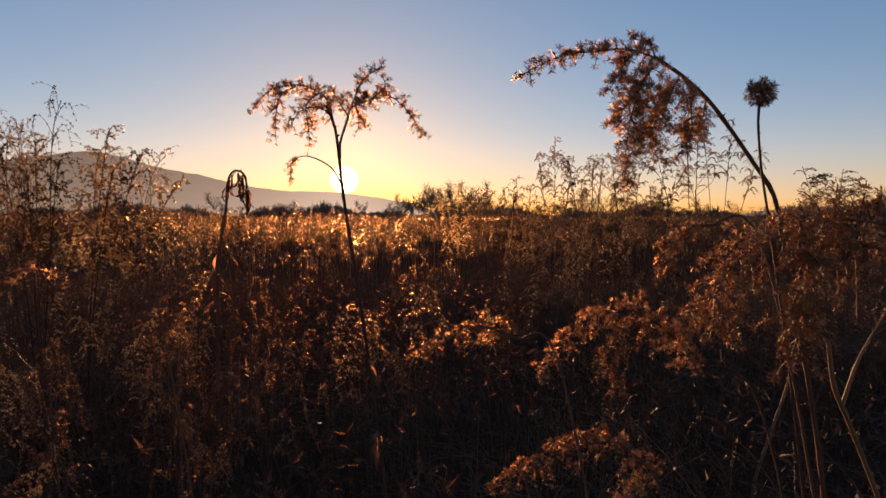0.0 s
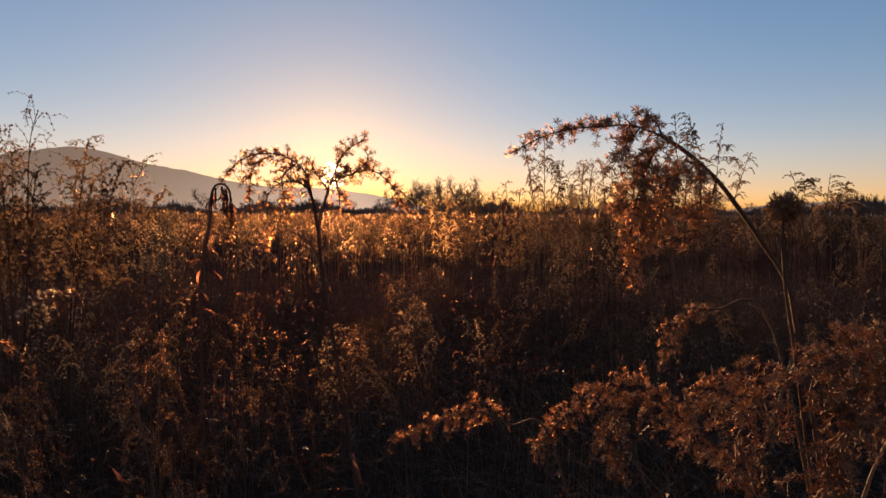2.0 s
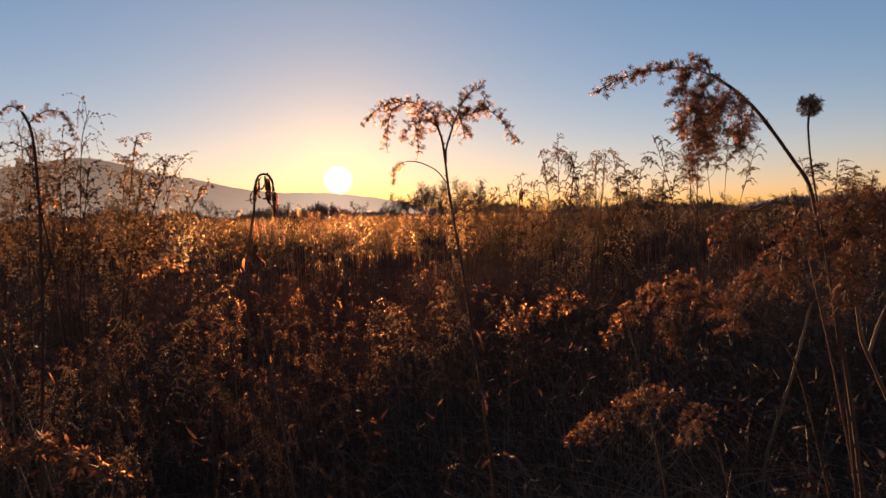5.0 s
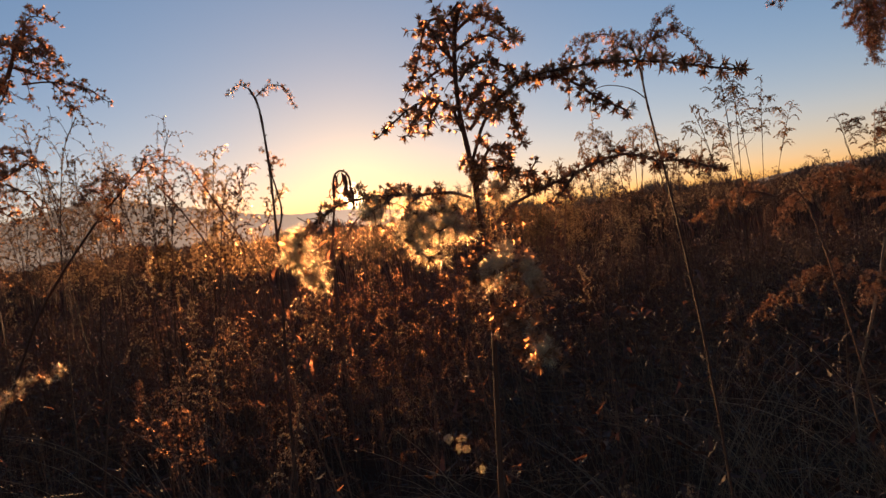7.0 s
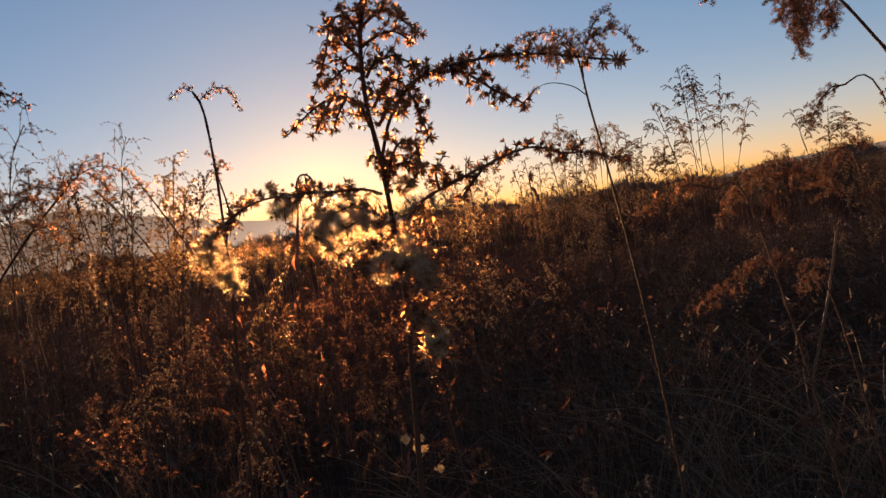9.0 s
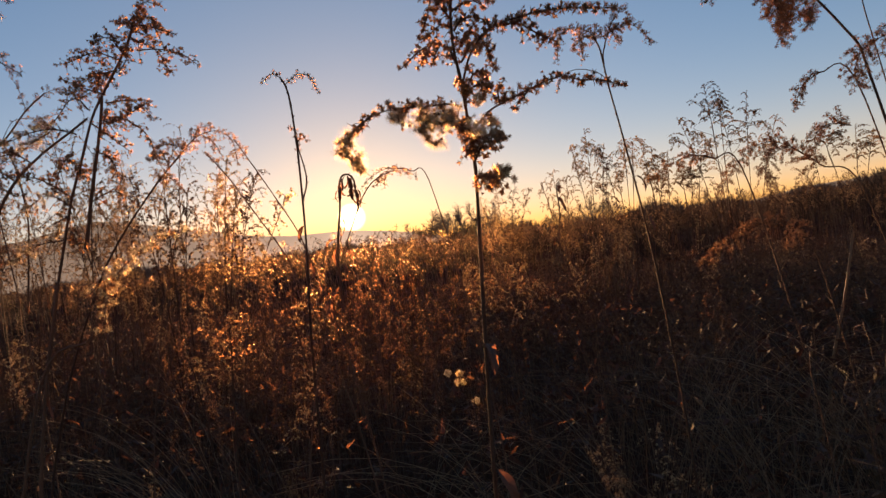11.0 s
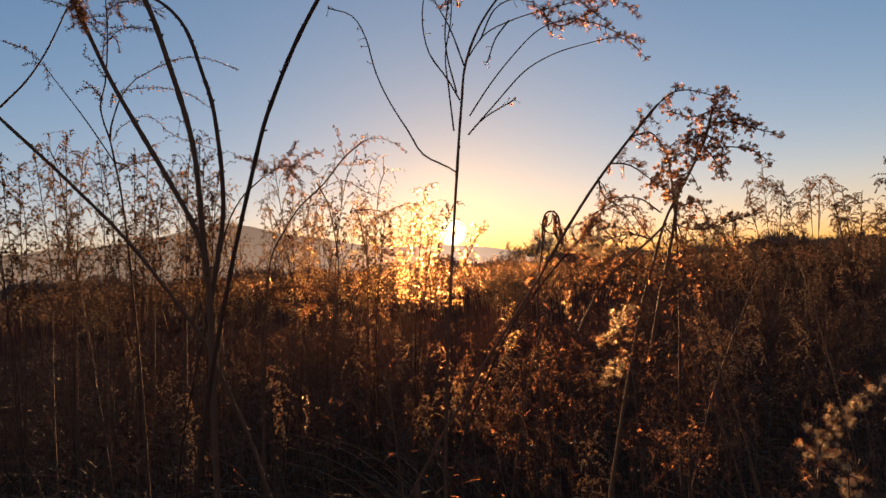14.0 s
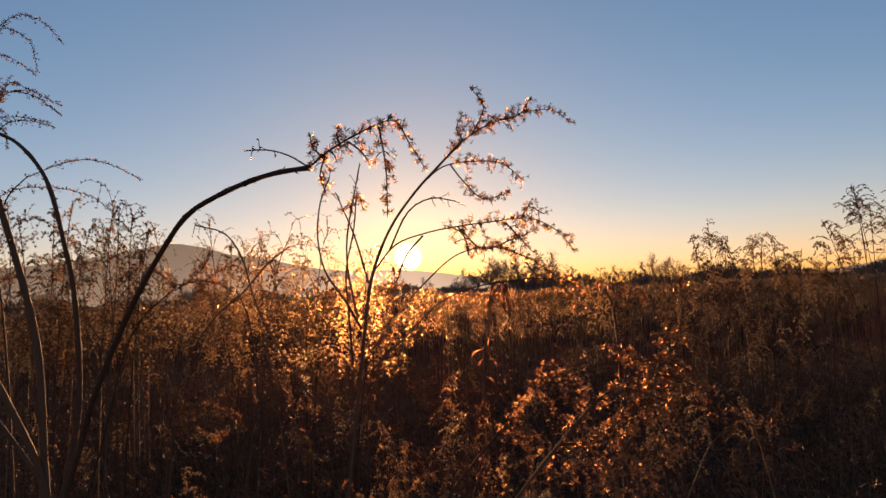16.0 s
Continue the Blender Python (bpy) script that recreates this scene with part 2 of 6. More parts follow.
RNG = np.random.default_rng(7)
STARS = [star(RNG, 9, 0.0046, 0.00034, 1.05) for _ in range(4)]
COARSE = [spray(RNG, 3, 0.0064, 0.0016, 1.1) for _ in range(3)]
BELLS = [star(RNG, 11, 0.0034, 0.00034, 1.0) for _ in range(3)] + [star(RNG, 10, 0.0030, 0.00036, 0.65) for _ in range(2)]
PUFFS = [puff(RNG, 150, 0.0052, 0.000055) for _ in range(3)]
DOWN = [puff(RNG, 240, 0.0088, 0.00006) for _ in range(3)]
SCARS = [spray(RNG, 3, 0.0042, 0.0008, 0.35) for _ in range(3)]
FINE_STEM = 0.0008


def flowers(geo, place, axis, rng, kinds, lo=0.75, hi=1.25):
    pick = rng.integers(0, len(kinds), len(place))
    for k, (tv, tf) in enumerate(kinds):
        m = pick == k
        geo.stamp(tv, tf, turns(axis[m], rng, rng.uniform(lo, hi, m.sum())), place[m])


def plume(parent, pts, rng, radius=0.0009, gap=0.006, reach=0.022, bare=0.0, fluff=False, droop=0.5, big=1.0, kinds=None, thin=3, tufts=0.0, down_kinds=None):
    """A flowering branch along pts: its stalk with short side twigs, and the dry flowers on them."""
    stalk, heads = Geo(), Geo()
    line = spline(pts, 0.008)
    tube(stalk, line, radius, radius * 0.45, 5)
    ahead = unit(np.gradient(line, axis=0))
    along = np.concatenate([[0], np.cumsum(np.linalg.norm(np.diff(line, axis=0), axis=1))])
    total = along[-1]
    place, axis = [], []
    s = total * bare
    while s < total:
        i = min(np.searchsorted(along, s), len(line) - 1)
        frac = s / total
        ln = reach * (1.05 - 0.6 * frac) * rng.uniform(0.35, 1.15)
        d = unit(rng.normal(size=3) + np.array((0, 0, 0.35)))
        d = unit(d - ahead[i] * (d @ ahead[i]) * 0.7 + ahead[i] * 0.45)
        tip = line[i] + d * ln + np.array((0, 0, -droop * ln * rng.uniform(0, 0.9)))
        twig = spline([line[i], line[i] + d * ln * 0.55, tip], 0.006)
        tube(stalk, twig, FINE_STEM * 0.6, FINE_STEM * 0.3, 3)
        m = max(1, int(ln / 0.0028))
        for q in np.linspace(0.3, 1, m):
            base = twig[min(int(q * (len(twig) - 1) + 0.5), len(twig) - 1)]
            ax = unit(d * 0.7 + rng.normal(size=3) * 0.8 + np.array((0, 0, -0.15)))
            place.append(base + ax * 0.0012 * rng.uniform(0.2, 1.2))
            axis.append(ax)
        s += gap * rng.uniform(0.25, 0.75)
    place, axis = np.array(place), np.array(axis)
    few = slice(None, None, 3 if fluff else 1)
    flowers(heads, place[few], axis[few], rng, kinds or STARS, 0.8 * big, 1.35 * big)
    twig_ob = part("branch", stalk, STEM, parent)
    part("seed_plume", heads, FLORET, twig_ob, "rust-brown star-shaped dry bracts")["kind"] = "stuff"
    if tufts and not fluff:
        down = Geo()
        k = place[rng.random(len(place)) < tufts]
        flowers(down, k, unit(rng.normal(size=k.shape)), rng, PUFFS, 0.45, 0.8)
        part("seed_fluff", down, FLUFF, twig_ob, "pale cream downy seed tufts")["kind"] = "stuff"
    if fluff:
        down = Geo()
        k = place[int(len(place) * 0.3):]
        k = k[::thin] + rng.normal(size=k[::thin].shape) * 0.001
        flowers(down, k, unit(rng.normal(size=k.shape)), rng, down_kinds or PUFFS, 0.6, 1.15)
        part("seed_fluff", down, FLUFF, twig_ob, "pale cream downy seed tufts")["kind"] = "stuff"
    return twig_ob


def stalk(parent, pts, r0, r1, rng, name="stem"):
    g = Geo()
    line = spline(pts, 0.012)
    tube(g, line, r0, r1, 7, 0.16, rng)
    # scars and stubs where leaves have dropped
    ahead = unit(np.gradient(line, axis=0))
    at = np.nonzero(rng.random(len(line)) < 0.55)[0]
    if len(at):
        out = unit(np.cross(ahead[at], rng.normal(size=(len(at), 3))))
        size = np.interp(at / len(line), (0, 1), (r0, r1)) / 0.0016
        k = SCARS[int(rng.integers(0, len(SCARS)))]
        axis = unit(out + ahead[at] * 0.7)
        g.stamp(k[0], k[1], turns(axis, rng, size * rng.uniform(0.7, 1.3, len(at))), line[at])
    if name == "twig":
        # the twig's end forks into a few short stalks with small dry buds
        buds = Geo()
        tips = []
        for _ in range(7):
            q = line[int(len(line) * rng.uniform(0.55, 0.999))]
            d = unit(ahead[-1] + rng.normal(size=3) * 0.7)
            ln = rng.uniform(0.004, 0.013)
            tube(g, np.array([q, q + d * ln * 0.6, q + d * ln + np.array((0, 0, 0.1 * ln))]), 0.0004, 0.0003, 3)
            tips.append(q + d * ln)
        tips.append(line[-1])
        flowers(buds, np.array(tips), unit(rng.normal(size=(len(tips), 3)) + ahead[-1]), rng, BELLS, 0.5, 0.9)
        twig = part(name, g, STEM, parent, smooth=True)
        part("bud", buds, FLORET, twig, "small brown dried buds")["kind"] = "stuff"
        return twig
    return part(name, g, STEM, parent, smooth=True)


def to_ground(pts, rng, lean=0.35, arch=False):
    """The same stalk, led down to the ground."""
    p = np.asarray(pts, dtype=float)
    d = p[0] - p[1]
    d = d / max(-d[2], 0.02)
    d = d * min(1.0, 0.8 / max(math.hypot(d[0], d[1]), 0.01))
    z = p[0][2]
    if not arch:
        down = [p[0] + np.array((d[0] * (1 - (1 - f) ** 3) / 3, d[1] * (1 - (1 - f) ** 3) / 3, -f)) * z for f in (1.02, 0.7, 0.42, 0.2, 0.08)]
        return [tuple(q) for q in down] + [tuple(q) for q in p]
    foot = p[0] + np.array((d[0], d[1], -1)) * z * np.array((lean, lean, 1))
    foot[2] = -0.02
    h = p[1] - p[0]
    h[2] = 0
    p[0] = p[0] - h * 0.35 + np.array((0, 0, -0.5 * np.linalg.norm(h) - 0.012))
    foot[:2] = p[0][:2] - h[:2] * 1.5
    mid = (p[0] + foot) / 2 + np.array((d[0], d[1], 0)) * z * 0.06
    return [tuple(foot), tuple(mid)] + [tuple(q) for q in p]


def leaf_mesh(rng, length, width, curl):
    """A dry narrow leaf, folded along its rib, curling and twisted."""
    n = 9
    t = np.linspace(0, 1, n)
    bend = curl * t ** 1.3
    x = np.cumsum(np.cos(bend)) / n * length
    z = -np.cumsum(np.sin(bend)) / n * length
    wd = width * np.sin(np.pi * np.clip(t * 0.92 + 0.08, 0, 1)) ** 0.7 * (1 + 0.25 * rng.normal(size=n))
    tw = rng.uniform(-1.2, 1.2) * t + 0.25 * rng.normal(size=n)
    verts, faces = [], []
    for i in range(n):
        up = np.array((math.sin(bend[i]) * 0.4, 0, 0.4)) * wd[i]
        e = np.array((0, math.cos(tw[i]), math.sin(tw[i]))) * wd[i]
        c = np.array((x[i], 0, z[i]))
        verts += [c - e + up, c, c + e + up]
    for i in range(n - 1):
        k = i * 3
        faces += [(k, k + 1, k + 4, k + 3), (k + 1, k + 2, k + 5, k + 4)]
    g = Geo()
    g.put(verts, faces)
    return g.mesh("leaf", LEAF)


LEAVES = [leaf_mesh(RNG, RNG.uniform(0.04, 0.075), RNG.uniform(0.003, 0.006), RNG.uniform(1.0, 2.8)) for _ in range(6)]


def leaves(parent, line, rng, count, lo=0.1, hi=0.7, size=1.0, narrow=1.0):
    """Withered leaves that hang along a stalk; each its own piece."""
    line = spline(line, 0.02)
    for _ in range(count):
        i = int(len(line) * rng.uniform(lo, hi))
        ob = part("leaf", LEAVES[rng.integers(0, len(LEAVES))], None, parent)
        ob.matrix_basis = Matrix.Translation(line[i]) @ Euler((rng.uniform(-0.4, 0.4), rng.uniform(-0.5, 0.9), rng.uniform(0, 6.28))).to_matrix().to_4x4() @ Matrix.Scale(size * rng.uniform(0.6, 1.2), 4) @ Matrix.Diagonal((1, narrow, 1, 1))


def hang_leaves(parent, line, rng, count, size, narrow=1.0):
    """A bunch of long shrivelled leaves that hang from a bent tip."""
    line = spline(line, 0.01)
    for _ in range(count):
        ob = part("leaf", LEAVES[rng.integers(0, len(LEAVES))], None, parent)
        ob.matrix_basis = Matrix.Translation(line[rng.integers(0, len(line))]) @ Euler((0, rng.uniform(0.7, 1.5), rng.uniform(0, 6.28))).to_matrix().to_4x4() @ Matrix.Scale(size * rng.uniform(0.7, 1.15), 4) @ Matrix.Diagonal((1, narrow, 1, 1))


def thing(name, label, category, group=""):
    return tagged(new(name), label, category, group)


def ball_head(parent, centre, r, rng, n=160):
    """A round bristly seed head."""
    g = Geo()
    d = unit(rng.normal(size=(n, 3)))
    flowers(g, np.asarray(centre) + d * r * rng.uniform(0.35, 1.0, (n, 1)), d, rng, STARS, 0.8, 1.3)
    return part("seed_head", g, FLORET, parent, "round bristly brown seed head")


def down_ball(parent, centre, r, rng, n=26):
    """A round tuft of pale seed down."""
    g = Geo()
    d = unit(rng.normal(size=(n, 3)))
    flowers(g, np.asarray(centre) + d * r * rng.uniform(0.3, 0.9, (n, 1)), d, rng, PUFFS, 0.6, 1.0)
    return part("seed_head", g, FLUFF, parent, "round pale downy seed head")


# ---- the plants by the camera's way ----

rng = np.random.default_rng(101)
a_plant = thing("goldenrod", "dry goldenrod with two arching russet seed plumes and a looped twig", "plant")
a_line = to_ground([(-0.03, 0.74, 1.097), (-0.04, 0.74, 1.167), (-0.051, 0.74, 1.239), (-0.055, 0.74, 1.277), (-0.059, 0.74, 1.307), (-0.067, 0.74, 1.328)], rng)
stalk(a_plant, a_line, 0.0026, 0.0014, rng)
plume(a_plant, [(-0.06, 0.74, 1.311), (-0.068, 0.749, 1.335), (-0.086, 0.758, 1.349), (-0.107, 0.767, 1.354), (-0.133, 0.776, 1.349), (-0.154, 0.785, 1.331)], rng, reach=0.013, gap=0.0034)
plume(a_plant, [(-0.077, 0.75, 1.342), (-0.089, 0.75, 1.331), (-0.087, 0.75, 1.312), (-0.086, 0.75, 1.293)], rng, reach=0.013, gap=0.0034)
plume(a_plant, [(-0.101, 0.76, 1.351), (-0.116, 0.763, 1.344), (-0.123, 0.767, 1.327), (-0.125, 0.77, 1.305)], rng, reach=0.013, gap=0.0034)
plume(a_plant, [(-0.062, 0.74, 1.319), (-0.076, 0.74, 1.327), (-0.094, 0.74, 1.322), (-0.101, 0.74, 1.309)], rng, reach=0.013, gap=0.0034)
plume(a_plant, [(-0.05, 0.74, 1.303), (-0.043, 0.737, 1.325), (-0.025, 0.735, 1.332), (-0.006, 0.732, 1.336), (0.012, 0.73, 1.322), (0.026, 0.727, 1.299)], rng, reach=0.013, gap=0.0034, bare=0.15)
plume(a_plant, [(-0.042, 0.735, 1.326), (-0.034, 0.732, 1.345), (-0.023, 0.728, 1.356), (-0.012, 0.725, 1.361)], rng, reach=0.013, gap=0.0034)
plume(a_plant, [(-0.023, 0.73, 1.332), (-0.009, 0.728, 1.344), (-0.011, 0.725, 1.352)], rng, reach=0.013, gap=0.0034)
plume(a_plant, [(-0.045, 0.74, 1.317), (-0.056, 0.74, 1.333), (-0.062, 0.74, 1.344)], rng, reach=0.013, gap=0.0034)
plume(a_plant, [(-0.038, 0.73, 1.329), (-0.034, 0.725, 1.315), (-0.033, 0.72, 1.304)], rng, reach=0.013, gap=0.0034)
stalk(a_plant, [(-0.054, 0.74, 1.277), (-0.054, 0.74, 1.292), (-0.05, 0.74, 1.306), (-0.046, 0.74, 1.317)], 0.0012, 0.0012, rng, "side_stem")
plume(a_plant, [(-0.053, 0.74, 1.252), (-0.066, 0.756, 1.27), (-0.089, 0.772, 1.282), (-0.107, 0.788, 1.283), (-0.118, 0.804, 1.275), (-0.122, 0.82, 1.258)], rng, reach=0.010, gap=0.004, bare=0.62)
leaves(a_plant, a_line, rng, 5, 0.15, 0.8, 1.0)

rng = np.random.default_rng(102)
b_plant = thing("goldenrod", "arching dry goldenrod with thick hanging russet plumes", "plant")
b_line = to_ground([(0.352, 0.69, 1.203), (0.343, 0.69, 1.241), (0.323, 0.69, 1.271), (0.302, 0.69, 1.3), (0.281, 0.69, 1.326), (0.257, 0.69, 1.347), (0.234, 0.69, 1.362)], rng)
stalk(b_plant, b_line, 0.0032, 0.0018, rng)
plume(b_plant, [(0.234, 0.69, 1.362), (0.21, 0.695, 1.371), (0.187, 0.7, 1.37), (0.162, 0.705, 1.369), (0.138, 0.71, 1.362), (0.114, 0.715, 1.349)], rng, reach=0.016, gap=0.0031, big=1.15)
plume(b_plant, [(0.239, 0.69, 1.359), (0.221, 0.68, 1.341), (0.208, 0.67, 1.31), (0.2, 0.66, 1.28), (0.196, 0.65, 1.252)], rng, reach=0.022, gap=0.0031, big=1.15)
plume(b_plant, [(0.257, 0.69, 1.347), (0.241, 0.68, 1.324), (0.226, 0.67, 1.298), (0.213, 0.66, 1.274)], rng, reach=0.022, gap=0.0031, big=1.15)
plume(b_plant, [(0.271, 0.69, 1.337), (0.264, 0.683, 1.315), (0.263, 0.677, 1.296), (0.254, 0.67, 1.28)], rng, reach=0.022, gap=0.0031, big=1.15)
plume(b_plant, [(0.216, 0.69, 1.368), (0.206, 0.695, 1.354), (0.197, 0.7, 1.336)], rng, reach=0.022, gap=0.0031, big=1.15)
plume(b_plant, [(0.229, 0.69, 1.348), (0.209, 0.685, 1.322), (0.196, 0.68, 1.304)], rng, reach=0.022, gap=0.0031, big=1.15)
plume(b_plant, [(0.251, 0.7, 1.336), (0.24, 0.703, 1.321), (0.236, 0.707, 1.296), (0.246, 0.71, 1.275)], rng, reach=0.022, gap=0.0031, big=1.15)
plume(b_plant, [(0.234, 0.69, 1.362), (0.229, 0.69, 1.374), (0.216, 0.69, 1.378)], rng, reach=0.014, gap=0.0031, big=1.15)
plume(b_plant, [(0.28, 0.69, 1.326), (0.28, 0.695, 1.312), (0.278, 0.7, 1.301)], rng, reach=0.014, gap=0.0031, big=1.15)
leaves(b_plant, b_line, rng, 5, 0.15, 0.8, 1.0)

rng = np.random.default_rng(103)
c_plant = thing("seed_head_stalk", "thin dry stalk with one round brown seed head", "plant")
c_line = to_ground([(0.262, 0.548, 1.207), (0.254, 0.548, 1.252), (0.251, 0.548, 1.283), (0.252, 0.548, 1.296)], rng)
stalk(c_plant, c_line, 0.0014, 0.0008, rng)
ball_head(c_plant, (c_line[-1][0], c_line[-1][1], c_line[-1][2] + 0.006), 0.0085, rng, 110)

rng = np.random.default_rng(104)
d1_plant = thing("goldenrod", "dry goldenrod with a dense low russet plume", "plant")
d1_line = to_ground([(0.384, 0.796, 1.027), (0.331, 0.804, 1.063), (0.283, 0.812, 1.105), (0.241, 0.82, 1.117), (0.199, 0.828, 1.09), (0.162, 0.836, 1.042)][:3], rng, arch=True)
stalk(d1_plant, d1_line, 0.0016, 0.0011, rng)
plume(d1_plant, [(0.331, 0.804, 1.063), (0.283, 0.812, 1.105), (0.241, 0.82, 1.117), (0.199, 0.828, 1.09), (0.162, 0.836, 1.042)], rng, reach=0.034, gap=0.004)
plume(d1_plant, [(0.283, 0.812, 1.105), (0.251, 0.809, 1.093), (0.23, 0.803, 1.063), (0.241, 0.796, 1.037)], rng, reach=0.034, gap=0.004)
plume(d1_plant, [(0.361, 0.756, 1.121), (0.329, 0.763, 1.129), (0.306, 0.769, 1.113), (0.307, 0.776, 1.07)], rng, reach=0.034, gap=0.004)
leaves(d1_plant, d1_line, rng, 2, 0.15, 0.8, 1.0)

rng = np.random.default_rng(105)
d2_plant = thing("goldenrod", "dry goldenrod with a nodding curled plume", "plant")
d2_line = to_ground([(0.343, 0.716, 1.192), (0.299, 0.726, 1.213), (0.274, 0.736, 1.197), (0.261, 0.746, 1.16)][:3], rng, arch=True)
stalk(d2_plant, d2_line, 0.0016, 0.0011, rng)
plume(d2_plant, [(0.299, 0.726, 1.213), (0.274, 0.736, 1.197), (0.261, 0.746, 1.16)], rng, reach=0.02, gap=0.004)
leaves(d2_plant, d2_line, rng, 2, 0.15, 0.8, 1.0)

rng = np.random.default_rng(106)
d3_plant = thing("goldenrod", "large dry goldenrod plume hanging over the path", "plant")
d3_line = to_ground([(0.36, 0.526, 1.088), (0.354, 0.526, 1.145), (0.343, 0.526, 1.188), (0.332, 0.526, 1.209), (0.32, 0.526, 1.216)], rng)
stalk(d3_plant, d3_line, 0.0016, 0.0016, rng)
plume(d3_plant, [(0.32, 0.526, 1.216), (0.289, 0.526, 1.219), (0.258, 0.526, 1.209), (0.23, 0.526, 1.195), (0.215, 0.526, 1.17), (0.217, 0.526, 1.149)], rng, reach=0.034, gap=0.0035)
plume(d3_plant, [(0.309, 0.526, 1.218), (0.282, 0.504, 1.193), (0.257, 0.501, 1.183), (0.247, 0.499, 1.164), (0.252, 0.496, 1.142)], rng, reach=0.034, gap=0.0035)
leaves(d3_plant, d3_line, rng, 2, 0.15, 0.8, 1.0)

rng = np.random.default_rng(107)
d4_plant = thing("goldenrod", "low dry goldenrod with a flat tawny plume", "plant")
d4_line = to_ground([(0.159, 0.756, 1.075), (0.12, 0.764, 1.096), (0.085, 0.771, 1.107), (0.05, 0.778, 1.093), (0.017, 0.786, 1.073)][:3], rng, arch=True)
stalk(d4_plant, d4_line, 0.0016, 0.0011, rng)
plume(d4_plant, [(0.12, 0.764, 1.096), (0.085, 0.771, 1.107), (0.05, 0.778, 1.093), (0.017, 0.786, 1.073)], rng, reach=0.022, gap=0.004)
leaves(d4_plant, d4_line, rng, 2, 0.15, 0.8, 1.0)

rng = np.random.default_rng(108)
d5_plant = thing("goldenrod", "low dry goldenrod plume among straw", "plant")
d5_line = to_ground([(0.284, 0.781, 0.902), (0.25, 0.791, 0.967), (0.209, 0.802, 0.97), (0.154, 0.813, 0.94), (0.104, 0.823, 0.909)][:3], rng, arch=True)
stalk(d5_plant, d5_line, 0.0016, 0.0011, rng)
plume(d5_plant, [(0.25, 0.791, 0.967), (0.209, 0.802, 0.97), (0.154, 0.813, 0.94), (0.104, 0.823, 0.909)], rng, reach=0.03, gap=0.004)
plume(d5_plant, [(0.249, 0.791, 0.968), (0.254, 0.767, 0.953), (0.232, 0.753, 0.935)], rng, reach=0.03, gap=0.004)
leaves(d5_plant, d5_line, rng, 2, 0.15, 0.8, 1.0)

rng = np.random.default_rng(109)
d6_plant = thing("goldenrod", "small dry goldenrod with a curled glowing plume", "plant")
d6_line = to_ground([(-0.386, 1.026, 1.143), (-0.42, 1.031, 1.176), (-0.468, 1.036, 1.188), (-0.509, 1.041, 1.175), (-0.535, 1.046, 1.151)][:3], rng, arch=True)
stalk(d6_plant, d6_line, 0.0016, 0.0011, rng)
plume(d6_plant, [(-0.42, 1.031, 1.176), (-0.468, 1.036, 1.188), (-0.509, 1.041, 1.175), (-0.535, 1.046, 1.151)], rng, reach=0.014, gap=0.005, fluff=True)
plume(d6_plant, [(-0.468, 1.036, 1.188), (-0.479, 1.031, 1.168), (-0.481, 1.026, 1.147)], rng, reach=0.014, gap=0.005, fluff=True)
leaves(d6_plant, d6_line, rng, 2, 0.15, 0.8, 1.0)

rng = np.random.default_rng(110)
e_plant = thing("goldenrod", "dry goldenrod with star-shaped bracts and pale seed fluff", "plant")
e_line = to_ground([(-0.33, 0.262, 0.966), (-0.326, 0.262, 1.022), (-0.323, 0.262, 1.07), (-0.324, 0.262, 1.104), (-0.326, 0.262, 1.147), (-0.329, 0.262, 1.177), (-0.329, 0.262, 1.198), (-0.327, 0.262, 1.221), (-0.323, 0.262, 1.237)], rng)
stalk(e_plant, e_line, 0.0032, 0.0013, rng)
plume(e_plant, [(-0.326, 0.262, 1.22), (-0.335, 0.264, 1.235), (-0.344, 0.266, 1.23), (-0.349, 0.268, 1.215), (-0.354, 0.27, 1.205)], rng, reach=0.011, gap=0.0028, kinds=BELLS, big=1.35, tufts=0.1, radius=0.0011)
plume(e_plant, [(-0.325, 0.262, 1.227), (-0.327, 0.261, 1.236), (-0.322, 0.26, 1.24)], rng, reach=0.0085, gap=0.0032, kinds=BELLS, big=1.35, tufts=0.1, radius=0.0011)
plume(e_plant, [(-0.327, 0.262, 1.207), (-0.335, 0.256, 1.214), (-0.339, 0.25, 1.222)], rng, reach=0.011, gap=0.0028, kinds=BELLS, big=1.35, tufts=0.1, radius=0.0011)
plume(e_plant, [(-0.328, 0.262, 1.198), (-0.337, 0.268, 1.206), (-0.348, 0.274, 1.201), (-0.357, 0.28, 1.199)], rng, reach=0.011, gap=0.0028, kinds=BELLS, big=1.35, tufts=0.1, radius=0.0011)
plume(e_plant, [(-0.329, 0.262, 1.167), (-0.334, 0.264, 1.183), (-0.347, 0.265, 1.188), (-0.36, 0.267, 1.184), (-0.369, 0.268, 1.178), (-0.379, 0.27, 1.171)], rng, reach=0.0085, gap=0.0032, kinds=BELLS, big=1.35, tufts=0.1, radius=0.0011)
plume(e_plant, [(-0.349, 0.265, 1.188), (-0.356, 0.263, 1.177), (-0.361, 0.26, 1.168)], rng, reach=0.0085, gap=0.0032, kinds=BELLS, big=1.35, tufts=0.1, radius=0.0011)
plume(e_plant, [(-0.341, 0.265, 1.186), (-0.345, 0.26, 1.179), (-0.349, 0.255, 1.169)], rng, reach=0.0085, gap=0.0032, kinds=BELLS, big=1.35, tufts=0.1, radius=0.0011)
